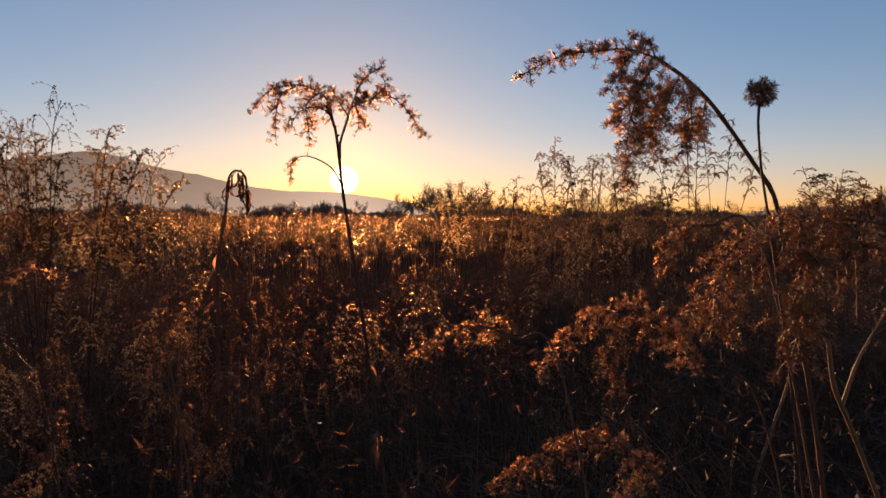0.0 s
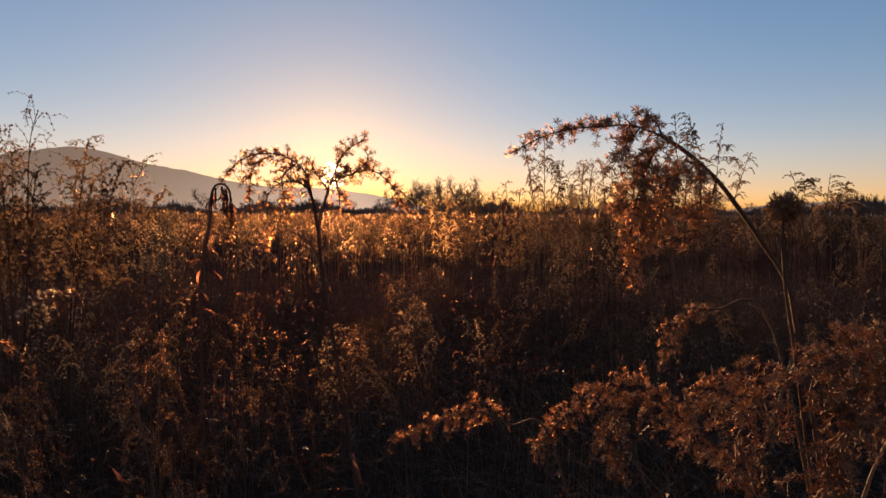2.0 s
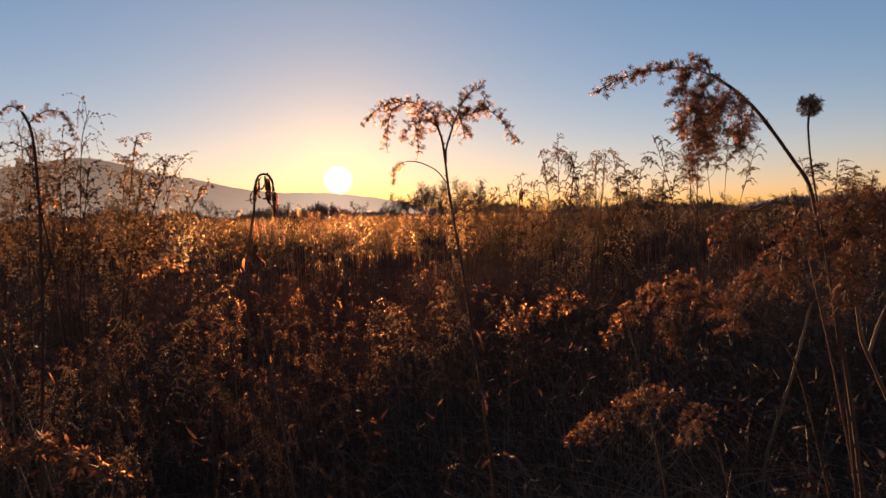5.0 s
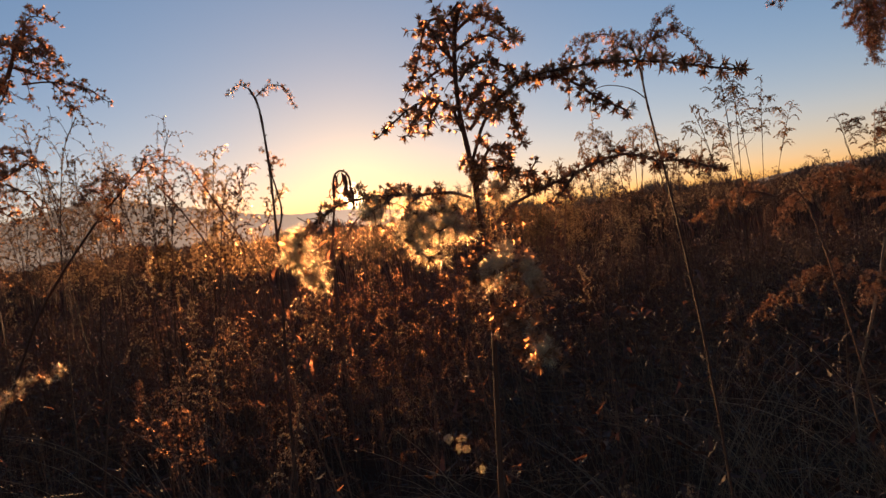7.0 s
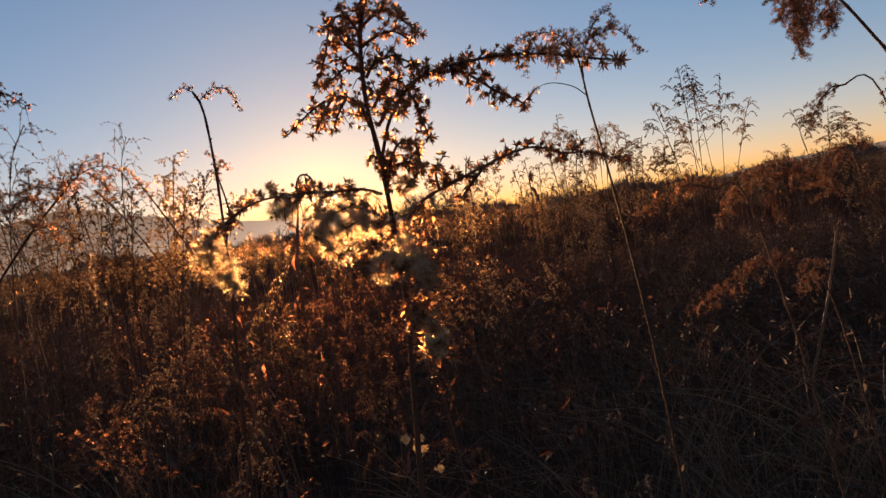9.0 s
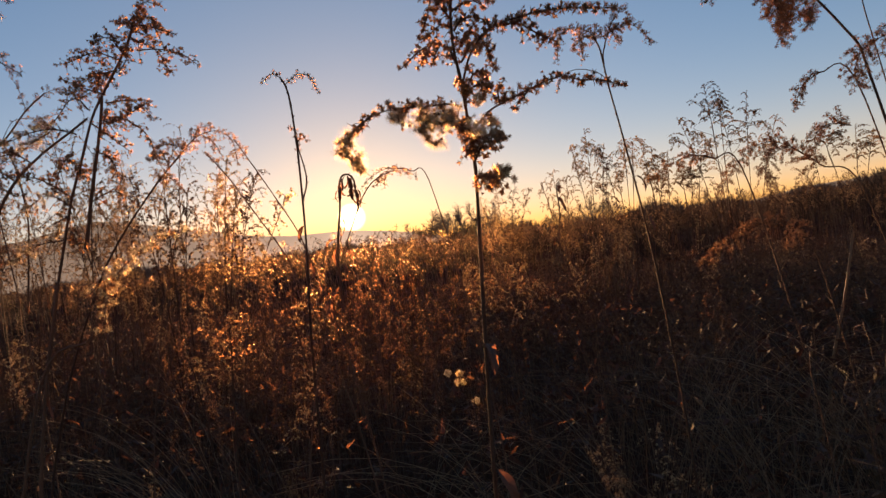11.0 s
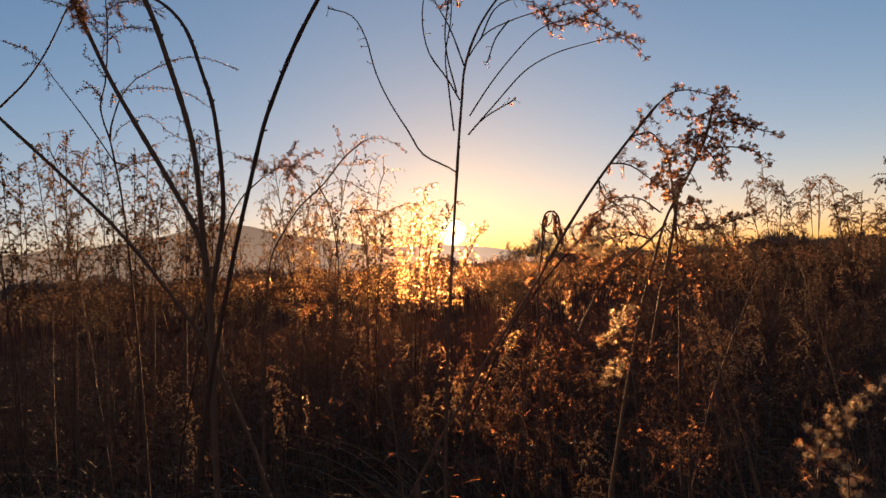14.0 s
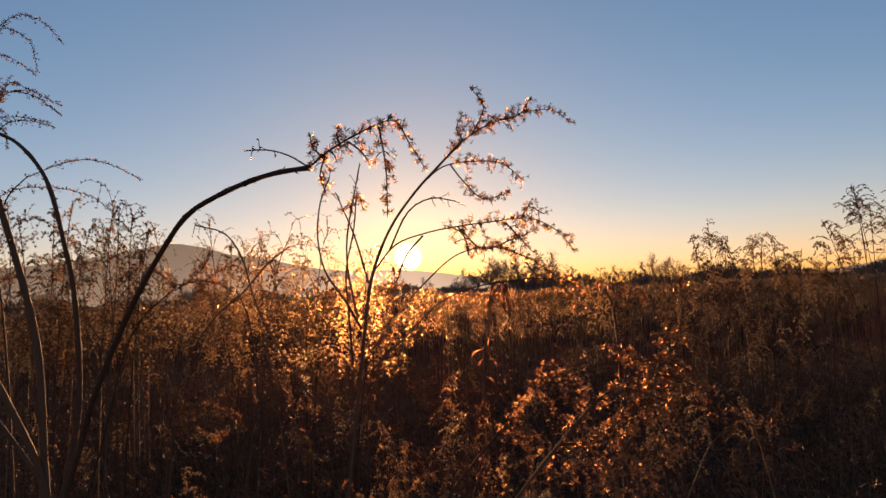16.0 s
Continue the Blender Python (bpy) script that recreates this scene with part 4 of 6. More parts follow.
stalk(s_plant, [(-0.953, 0.4, 1.353), (-0.966, 0.396, 1.379), (-0.983, 0.392, 1.407), (-0.988, 0.388, 1.44), (-0.983, 0.384, 1.471), (-0.973, 0.38, 1.491)], 0.001, 0.0006, rng, "twig")
stalk(s_plant, [(-0.956, 0.4, 1.362), (-0.965, 0.405, 1.407), (-0.966, 0.41, 1.441), (-0.959, 0.415, 1.481), (-0.954, 0.42, 1.511)], 0.001, 0.0006, rng, "twig")
stalk(s_plant, [(-0.947, 0.41, 1.395), (-0.96, 0.417, 1.439), (-0.972, 0.423, 1.467), (-0.981, 0.43, 1.486)], 0.001, 0.0006, rng, "twig")
stalk(s_plant, [(-0.962, 0.4, 1.319), (-0.965, 0.402, 1.368), (-0.967, 0.405, 1.407), (-0.959, 0.408, 1.446), (-0.956, 0.41, 1.477)], 0.001, 0.0006, rng, "twig")
stalk(s_plant, [(-0.892, 0.4, 1.436), (-0.909, 0.405, 1.419), (-0.92, 0.41, 1.395)], 0.001, 0.0006, rng, "twig")
stalk(s_plant, [(-0.928, 0.42, 1.425), (-0.91, 0.43, 1.463), (-0.887, 0.44, 1.477), (-0.864, 0.45, 1.474)], 0.001, 0.0006, rng, "twig")
stalk(s_plant, [(-0.961, 0.4, 1.271), (-0.971, 0.392, 1.278), (-0.996, 0.385, 1.293), (-1.009, 0.377, 1.318), (-1.026, 0.37, 1.35), (-1.038, 0.363, 1.382), (-1.045, 0.355, 1.419), (-1.057, 0.348, 1.442), (-1.08, 0.34, 1.45)], 0.001, 0.0006, rng, "twig")
stalk(s_plant, [(-0.946, 0.4, 1.313), (-0.927, 0.41, 1.333), (-0.893, 0.42, 1.352)], 0.001, 0.0006, rng, "twig")
plume(s_plant, [(-0.958, 0.41, 1.469), (-0.953, 0.41, 1.48), (-0.95, 0.41, 1.467)], rng, reach=0.008, gap=0.005)
plume(s_plant, [(-0.96, 0.41, 1.463), (-0.964, 0.41, 1.471), (-0.97, 0.41, 1.466)], rng, reach=0.008, gap=0.005)

rng = np.random.default_rng(116)
ar_plant = thing("goldenrod", "thick dry stalk arching over into a russet plume", "plant")
ar_line = to_ground([(-1.155, 0.3, 1.276), (-1.139, 0.298, 1.322), (-1.122, 0.297, 1.358), (-1.105, 0.295, 1.389), (-1.085, 0.293, 1.42), (-1.062, 0.292, 1.45), (-1.036, 0.29, 1.464), (-1.007, 0.288, 1.474), (-0.983, 0.287, 1.479), (-0.961, 0.285, 1.48)], rng)
stalk(ar_plant, ar_line, 0.0031, 0.0019, rng)
plume(ar_plant, [(-0.961, 0.285, 1.48), (-0.946, 0.289, 1.493), (-0.928, 0.293, 1.504), (-0.91, 0.298, 1.513), (-0.896, 0.302, 1.516), (-0.887, 0.306, 1.499), (-0.877, 0.31, 1.481)], rng, reach=0.010, gap=0.005)
plume(ar_plant, [(-0.909, 0.3, 1.511), (-0.904, 0.295, 1.479), (-0.903, 0.29, 1.445)], rng, reach=0.010, gap=0.005)
plume(ar_plant, [(-0.933, 0.295, 1.501), (-0.924, 0.298, 1.494), (-0.918, 0.3, 1.485)], rng, reach=0.010, gap=0.005)
plume(ar_plant, [(-0.949, 0.29, 1.49), (-0.953, 0.288, 1.474), (-0.948, 0.285, 1.462)], rng, reach=0.010, gap=0.005)
plume(ar_plant, [(-0.937, 0.29, 1.497), (-0.94, 0.29, 1.506), (-0.936, 0.29, 1.509)], rng, reach=0.010, gap=0.005)
plume(ar_plant, [(-0.951, 0.29, 1.489), (-0.959, 0.29, 1.497), (-0.955, 0.29, 1.501)], rng, reach=0.010, gap=0.005)
stalk(ar_plant, [(-0.961, 0.285, 1.481), (-0.982, 0.301, 1.495), (-1.006, 0.318, 1.505), (-1.031, 0.334, 1.51)], 0.0006, 0.0006, rng, "twig")

rng = np.random.default_rng(117)
t_plant = thing("goldenrod", "clump of dark bare stalks spreading from one root", "plant")
t_line = to_ground([(-1.299, 0.442, 1.031), (-1.298, 0.442, 1.148), (-1.302, 0.441, 1.229), (-1.311, 0.441, 1.35), (-1.341, 0.435, 1.473), (-1.353, 0.424, 1.526), (-1.37, 0.412, 1.574), (-1.402, 0.4, 1.635)], rng)
stalk(t_plant, t_line, 0.0046, 0.0032, rng)
stalk(t_plant, [(-1.298, 0.44, 1.167), (-1.304, 0.435, 1.225), (-1.339, 0.43, 1.3), (-1.374, 0.425, 1.367), (-1.406, 0.42, 1.43), (-1.432, 0.415, 1.493), (-1.439, 0.41, 1.516), (-1.448, 0.405, 1.542), (-1.461, 0.4, 1.586)], 0.0036, 0.0022, rng, "side_stem")
plume(t_plant, [(-1.436, 0.41, 1.508), (-1.442, 0.407, 1.527), (-1.449, 0.403, 1.548), (-1.458, 0.4, 1.581)], rng, reach=0.010, gap=0.003, big=1.3)
plume(t_plant, [(-1.444, 0.4, 1.539), (-1.428, 0.395, 1.518), (-1.419, 0.39, 1.491)], rng, reach=0.010, gap=0.003, big=1.3)
stalk(t_plant, [(-1.298, 0.442, 1.132), (-1.296, 0.482, 1.264), (-1.308, 0.493, 1.393), (-1.332, 0.505, 1.466), (-1.366, 0.52, 1.542), (-1.417, 0.536, 1.594), (-1.476, 0.551, 1.623)], 0.0036, 0.002, rng, "side_stem")
plume(t_plant, [(-1.476, 0.551, 1.623), (-1.516, 0.551, 1.64), (-1.549, 0.551, 1.639), (-1.565, 0.551, 1.605)], rng, reach=0.014, gap=0.006)
plume(t_plant, [(-1.498, 0.551, 1.633), (-1.491, 0.545, 1.6), (-1.482, 0.54, 1.572)], rng, reach=0.014, gap=0.006)
plume(t_plant, [(-1.457, 0.546, 1.615), (-1.502, 0.545, 1.629), (-1.544, 0.54, 1.625), (-1.563, 0.534, 1.599), (-1.555, 0.528, 1.571)], rng, reach=0.014, gap=0.006)
plume(t_plant, [(-1.47, 0.55, 1.62), (-1.464, 0.557, 1.659), (-1.471, 0.563, 1.688)], rng, reach=0.014, gap=0.006)

rng = np.random.default_rng(118)
v_plant = thing("goldenrod", "fine-twigged dry goldenrod with sparse plumes", "plant")
v_line = to_ground([(-1.841, 1, 1.155), (-1.847, 1, 1.249), (-1.861, 1, 1.392), (-1.873, 1, 1.462), (-1.885, 1, 1.525), (-1.901, 1, 1.574), (-1.907, 1, 1.617), (-1.89, 1, 1.677), (-1.88, 1, 1.787), (-1.881, 1, 1.87)], rng)
stalk(v_plant, v_line, 0.0042, 0.0014, rng)
stalk(v_plant, [(-1.885, 1, 1.525), (-1.879, 1, 1.565), (-1.849, 1, 1.631), (-1.809, 1, 1.667)], 0.0022, 0.0012, rng, "twig")
plume(v_plant, [(-1.809, 1, 1.667), (-1.721, 0.982, 1.685), (-1.644, 0.965, 1.686), (-1.571, 0.947, 1.663), (-1.508, 0.93, 1.629)], rng, reach=0.009, gap=0.008, radius=0.0011, kinds=BELLS)
plume(v_plant, [(-1.876, 1, 1.627), (-1.841, 1.01, 1.646), (-1.78, 1.02, 1.648), (-1.727, 1.03, 1.639), (-1.689, 1.04, 1.624), (-1.652, 1.05, 1.594)], rng, reach=0.011, gap=0.006, radius=0.0009, kinds=BELLS)
plume(v_plant, [(-1.878, 1, 1.524), (-1.861, 1.01, 1.559), (-1.814, 1.02, 1.581), (-1.783, 1.03, 1.573), (-1.754, 1.04, 1.54), (-1.709, 1.05, 1.517), (-1.641, 1.06, 1.49)], rng, reach=0.009, gap=0.008, radius=0.0008, kinds=BELLS)
stalk(v_plant, [(-1.873, 1, 1.468), (-1.967, 1.017, 1.592), (-2.058, 1.033, 1.7), (-2.113, 1.05, 1.76)], 0.0018, 0.001, rng, "twig")
plume(v_plant, [(-2.113, 1.05, 1.76), (-2.163, 1.06, 1.803), (-2.216, 1.07, 1.828), (-2.269, 1.08, 1.851)], rng, reach=0.011, gap=0.006, radius=0.0009, kinds=BELLS)
plume(v_plant, [(-2.108, 1.05, 1.754), (-2.133, 1.045, 1.761), (-2.159, 1.04, 1.757)], rng, reach=0.011, gap=0.006, radius=0.0009, kinds=BELLS)
plume(v_plant, [(-2.105, 1.05, 1.751), (-2.102, 1.055, 1.719), (-2.107, 1.06, 1.692)], rng, reach=0.011, gap=0.006, radius=0.0009, kinds=BELLS)
plume(v_plant, [(-1.903, 1, 1.63), (-1.916, 0.98, 1.653), (-1.937, 0.96, 1.636)], rng, reach=0.011, gap=0.006, radius=0.0009, kinds=BELLS)
plume(v_plant, [(-1.901, 1, 1.616), (-1.93, 1.015, 1.658), (-1.974, 1.03, 1.689)], rng, reach=0.011, gap=0.006, radius=0.0009, kinds=BELLS)
plume(v_plant, [(-1.89, 1, 1.677), (-1.908, 0.983, 1.715), (-1.916, 0.967, 1.724), (-1.898, 0.95, 1.743)], rng, reach=0.011, gap=0.006, radius=0.0009, kinds=BELLS)
plume(v_plant, [(-1.88, 1, 1.787), (-1.846, 0.985, 1.763), (-1.825, 0.97, 1.724)], rng, reach=0.011, gap=0.006, radius=0.0009, kinds=BELLS)
plume(v_plant, [(-1.88, 1, 1.801), (-1.841, 1.02, 1.806), (-1.787, 1.04, 1.795)], rng, reach=0.011, gap=0.006, radius=0.0009, kinds=BELLS)
plume(v_plant, [(-1.882, 1, 1.829), (-1.926, 1.01, 1.839), (-1.961, 1.02, 1.841)], rng, reach=0.011, gap=0.006, radius=0.0009, kinds=BELLS)
plume(v_plant, [(-1.881, 1, 1.843), (-1.826, 0.983, 1.848), (-1.761, 0.967, 1.827), (-1.693, 0.95, 1.779)], rng, reach=0.011, gap=0.006, radius=0.0009, kinds=BELLS)
plume(v_plant, [(-1.881, 1, 1.62), (-1.864, 0.99, 1.63), (-1.865, 0.98, 1.602)], rng, reach=0.011, gap=0.006, radius=0.0009, kinds=BELLS)
plume(v_plant, [(-1.866, 1, 1.447), (-1.847, 1.027, 1.478), (-1.82, 1.053, 1.494), (-1.785, 1.08, 1.474)], rng, reach=0.011, gap=0.006, radius=0.0009, kinds=BELLS)
plume(v_plant, [(-1.869, 1, 1.454), (-1.789, 0.96, 1.454), (-1.709, 0.92, 1.448)], rng, reach=0.011, gap=0.006, radius=0.0009, kinds=BELLS)
stalk(v_plant, [(-2.298, 1.1, 1.679), (-2.215, 1.1, 1.739), (-2.151, 1.1, 1.808), (-2.104, 1.1, 1.879), (-2.08, 1.1, 1.921)], 0.0028, 0.0016, rng, "side_stem")
stalk(v_plant, [(-2.098, 1.1, 1.895), (-2.059, 1.1, 1.935), (-2.024, 1.1, 1.972), (-2, 1.1, 2.023)], 0.0017, 0.0012, rng, "twig")
plume(v_plant, [(-2, 1.1, 2.023), (-1.971, 1.1, 2.054), (-1.931, 1.1, 2.078), (-1.892, 1.1, 2.076), (-1.845, 1.1, 2.048), (-1.805, 1.1, 2)], rng, reach=0.011, gap=0.006, radius=0.0009, kinds=BELLS)
plume(v_plant, [(-1.971, 1.1, 2.054), (-1.939, 1.11, 2.05), (-1.904, 1.12, 2.02), (-1.894, 1.13, 1.954)], rng, reach=0.011, gap=0.006, radius=0.0009, kinds=BELLS)
plume(v_plant, [(-2.024, 1.1, 1.972), (-1.976, 1.087, 1.981), (-1.918, 1.073, 1.969), (-1.84, 1.06, 1.916)], rng, reach=0.011, gap=0.006, radius=0.0009, kinds=BELLS)
plume(v_plant, [(-1.991, 1.1, 2.037), (-2.012, 1.117, 2.085), (-2.039, 1.133, 2.126), (-2.02, 1.15, 2.178)], rng, reach=0.011, gap=0.006, radius=0.0009, kinds=BELLS)
plume(v_plant, [(-2.043, 1.1, 1.951), (-2.081, 1.107, 1.987), (-2.136, 1.113, 2.001), (-2.193, 1.12, 2.03)], rng, reach=0.011, gap=0.006, radius=0.0009, kinds=BELLS)
plume(v_plant, [(-2.075, 1.1, 1.922), (-2.117, 1.11, 1.945), (-2.193, 1.12, 1.975)], rng, reach=0.011, gap=0.006, radius=0.0009, kinds=BELLS)
plume(v_plant, [(-1.899, 1, 1.72), (-1.898, 1.013, 1.79), (-1.895, 1.027, 1.862), (-1.881, 1.04, 1.909)], rng, reach=0.011, gap=0.006, radius=0.0009, kinds=BELLS)
plume(v_plant, [(-1.897, 1.02, 1.826), (-1.856, 1.007, 1.878), (-1.796, 0.993, 1.853), (-1.715, 0.98, 1.81)], rng, reach=0.011, gap=0.006, radius=0.0009, kinds=BELLS)
plume(v_plant, [(-1.89, 1, 1.759), (-1.844, 0.99, 1.784), (-1.787, 0.98, 1.782), (-1.723, 0.97, 1.762)], rng, reach=0.011, gap=0.006, radius=0.0009, kinds=BELLS)
plume(v_plant, [(-1.9, 1.02, 1.819), (-1.947, 1.035, 1.85), (-1.986, 1.05, 1.922)], rng, reach=0.011, gap=0.006, radius=0.0009, kinds=BELLS)
plume(v_plant, [(-1.89, 1, 1.779), (-1.961, 1.025, 1.841), (-2.037, 1.05, 1.836)], rng, reach=0.011, gap=0.006, radius=0.0009, kinds=BELLS)
leaves(v_plant, v_line, rng, 3, 0.15, 0.8, 1.0)

rng = np.random.default_rng(119)
u_plant = thing("goldenrod", "arching dry goldenrod with sparse curved brown twigs", "plant")
u_line = to_ground([(-1.617, 1.2, 0.964), (-1.605, 1.2, 1.114), (-1.586, 1.2, 1.219), (-1.56, 1.2, 1.27), (-1.502, 1.2, 1.348), (-1.427, 1.2, 1.409), (-1.368, 1.2, 1.471), (-1.315, 1.2, 1.508)], rng)
stalk(u_plant, u_line, 0.0034, 0.0018, rng)
plume(u_plant, [(-1.368, 1.2, 1.471), (-1.311, 1.2, 1.509), (-1.256, 1.2, 1.506), (-1.204, 1.2, 1.473)], rng, reach=0.018, gap=0.012)
plume(u_plant, [(-1.443, 1.2, 1.397), (-1.413, 1.217, 1.455), (-1.356, 1.233, 1.455), (-1.293, 1.25, 1.474)], rng, reach=0.018, gap=0.012, bare=0.3)
plume(u_plant, [(-1.463, 1.2, 1.381), (-1.373, 1.183, 1.409), (-1.307, 1.167, 1.372), (-1.255, 1.15, 1.344)], rng, reach=0.018, gap=0.012, bare=0.3)
plume(u_plant, [(-1.502, 1.2, 1.348), (-1.454, 1.225, 1.356), (-1.39, 1.25, 1.329)], rng, reach=0.018, gap=0.012, bare=0.3)
plume(u_plant, [(-1.419, 1.2, 1.148), (-1.331, 1.2, 1.201), (-1.266, 1.2, 1.247), (-1.206, 1.2, 1.251), (-1.16, 1.2, 1.21)], rng, reach=0.018, gap=0.012, bare=0.4)
plume(u_plant, [(-1.368, 1.2, 1.468), (-1.381, 1.2, 1.525), (-1.394, 1.2, 1.555)], rng, reach=0.018, gap=0.012)
plume(u_plant, [(-1.594, 1.2, 1.189), (-1.516, 1.205, 1.287), (-1.455, 1.21, 1.293), (-1.426, 1.215, 1.223), (-1.411, 1.22, 1.147)], rng, reach=0.012, gap=0.02)
stalk(u_plant, [(-1.431, 1.2, 0.956), (-1.411, 1.2, 1.103), (-1.4, 1.2, 1.191), (-1.407, 1.2, 1.281), (-1.421, 1.2, 1.357), (-1.446, 1.2, 1.411)], 0.0024, 0.0014, rng, "side_stem")
leaves(u_plant, u_line, rng, 6, 0.15, 0.8, 1.0)

rng = np.random.default_rng(120)
p_plant = thing("goldenrod", "short curved dry stalk with a small plume", "plant")
p_line = to_ground([(-0.529, 0.86, 1.078), (-0.512, 0.86, 1.112), (-0.491, 0.86, 1.138), (-0.467, 0.86, 1.154)], rng)
stalk(p_plant, p_line, 0.002, 0.0012, rng)
plume(p_plant, [(-0.481, 0.86, 1.145), (-0.451, 0.86, 1.157), (-0.427, 0.86, 1.155), (-0.404, 0.86, 1.144)], rng, reach=0.014, gap=0.005)
plume(p_plant, [(-0.472, 0.86, 1.151), (-0.478, 0.86, 1.136), (-0.487, 0.86, 1.133)], rng, reach=0.010, gap=0.005)
leaves(p_plant, p_line, rng, 3, 0.15, 0.8, 1.0)

rng = np.random.default_rng(121)
wilt_plant = thing("wilted_weed", "tall wilted weed bent over with thin shrivelled dark leaves", "plant")
wilt_line = to_ground([(-0.938, 2.77, 0.784), (-0.937, 2.77, 0.985), (-0.917, 2.77, 1.135), (-0.892, 2.77, 1.265), (-0.886, 2.77, 1.359), (-0.865, 2.77, 1.418), (-0.83, 2.77, 1.425), (-0.806, 2.77, 1.398), (-0.799, 2.77, 1.349)], rng)
stalk(wilt_plant, wilt_line, 0.009, 0.0045, rng)
leaves(wilt_plant, wilt_line, rng, 12, 0.45, 0.85, 2.3, 0.6)
hang_leaves(wilt_plant, wilt_line[-5:], rng, 26, 2.3, 0.6)

rng = np.random.default_rng(122)
r_plant = thing("wilted_weed", "dry weed with a clump of shrivelled leaves", "plant")
r_line = to_ground([(0.624, 5, 0.945), (0.655, 5, 1.179), (0.653, 5, 1.388), (0.681, 5, 1.435)], rng)
stalk(r_plant, r_line, 0.006, 0.004, rng)
leaves(r_plant, r_line, rng, 4, 0.5, 0.9, 2.6)
hang_leaves(r_plant, r_line[-2:], rng, 10, 1.9, 0.5)

rng = np.random.default_rng(123)
t3_plant = thing("bare_stalk", "straight dark bare stalk leaning across its neighbours", "plant")
t3_line = to_ground([(-1.462, 0.7, 1.04), (-1.484, 0.693, 1.091), (-1.6, 0.687, 1.246), (-1.704, 0.68, 1.357), (-1.777, 0.673, 1.431), (-1.84, 0.667, 1.493), (-1.928, 0.66, 1.586)], rng)
stalk(t3_plant, t3_line, 0.0042, 0.0028, rng)

rng = np.random.default_rng(124)
j_plant = thing("goldenrod", "low goldenrod with golden downy hanging tufts", "plant")
j_line = to_ground([(-1.225, 0.855, 1.251), (-1.244, 0.855, 1.287), (-1.203, 0.856, 1.291), (-1.168, 0.856, 1.273), (-1.165, 0.856, 1.219)][:3], rng, arch=True)
stalk(j_plant, j_line, 0.0022, 0.0011, rng)
plume(j_plant, [(-1.244, 0.855, 1.287), (-1.203, 0.856, 1.291), (-1.168, 0.856, 1.273), (-1.165, 0.856, 1.219)], rng, reach=0.014, gap=0.005, fluff=True)
plume(j_plant, [(-1.225, 0.855, 1.251), (-1.145, 0.871, 1.295), (-1.11, 0.886, 1.272)], rng, reach=0.014, gap=0.005, fluff=True)
plume(j_plant, [(-1.221, 0.856, 1.253), (-1.172, 0.841, 1.202), (-1.133, 0.826, 1.196)], rng, reach=0.014, gap=0.005)
leaves(j_plant, j_line, rng, 4, 0.15, 0.8, 1.0)

rng = np.random.default_rng(125)
q_plant = thing("goldenrod", "broken goldenrod plume curled into a nest-like tangle", "plant")
q_line = to_ground([(-1.621, 1.208, 1.089), (-1.608, 1.203, 1.134), (-1.533, 1.198, 1.145), (-1.453, 1.193, 1.126), (-1.434, 1.188, 1.096)][:3], rng, arch=True)
stalk(q_plant, q_line, 0.0022, 0.0011, rng)
plume(q_plant, [(-1.608, 1.203, 1.134), (-1.533, 1.198, 1.145), (-1.453, 1.193, 1.126), (-1.434, 1.188, 1.096)], rng, reach=0.022, gap=0.0035)
plume(q_plant, [(-1.61, 1.203, 1.132), (-1.543, 1.181, 1.098), (-1.51, 1.175, 1.071), (-1.46, 1.168, 1.095)], rng, reach=0.022, gap=0.0035)
plume(q_plant, [(-1.558, 1.186, 1.106), (-1.527, 1.178, 1.079), (-1.499, 1.168, 1.082)], rng, reach=0.022, gap=0.0035, fluff=True)
leaves(q_plant, q_line, rng, 4, 0.15, 0.8, 1.0)

rng = np.random.default_rng(126)
q2_plant = thing("goldenrod", "thin stalk with hanging downy seed strands", "plant")
q2_line = to_ground([(-1.562, 1.248, 0.885), (-1.533, 1.246, 0.892), (-1.53, 1.242, 0.824), (-1.529, 1.239, 0.75)][:3], rng, arch=True)
stalk(q2_plant, q2_line, 0.0018, 0.0011, rng)
plume(q2_plant, [(-1.533, 1.246, 0.892), (-1.53, 1.242, 0.824), (-1.529, 1.239, 0.75)], rng, reach=0.012, gap=0.005, fluff=True)
leaves(q2_plant, q2_line, rng, 3, 0.15, 0.8, 1.0)

rng = np.random.default_rng(127)
x_plant = thing("straw_stalk", "pale bare broken straw stalk", "plant")
x_line = to_ground([(1.288, 2.4, 0.259), (1.326, 2.4, 0.378), (1.385, 2.4, 0.569), (1.451, 2.4, 0.83)], rng)
stalk(x_plant, x_line, 0.007, 0.005, rng)
for ob in x_plant.children:
    ob.data.materials[0] = STRAW

rng = np.random.default_rng(128)
x2_plant = thing("straw_stalk", "forked pale bare straw stalk", "plant")
x2_line = to_ground([(0.411, 0.676, 1.033), (0.395, 0.676, 1.069), (0.388, 0.676, 1.109)], rng)
stalk(x2_plant, x2_line, 0.003, 0.002, rng)
stalk(x2_plant, [(0.402, 0.676, 1.052), (0.415, 0.676, 1.094), (0.437, 0.676, 1.135)], 0.0018, 0.0006, rng, "twig")
for ob in x2_plant.children:
    ob.data.materials[0] = STRAW

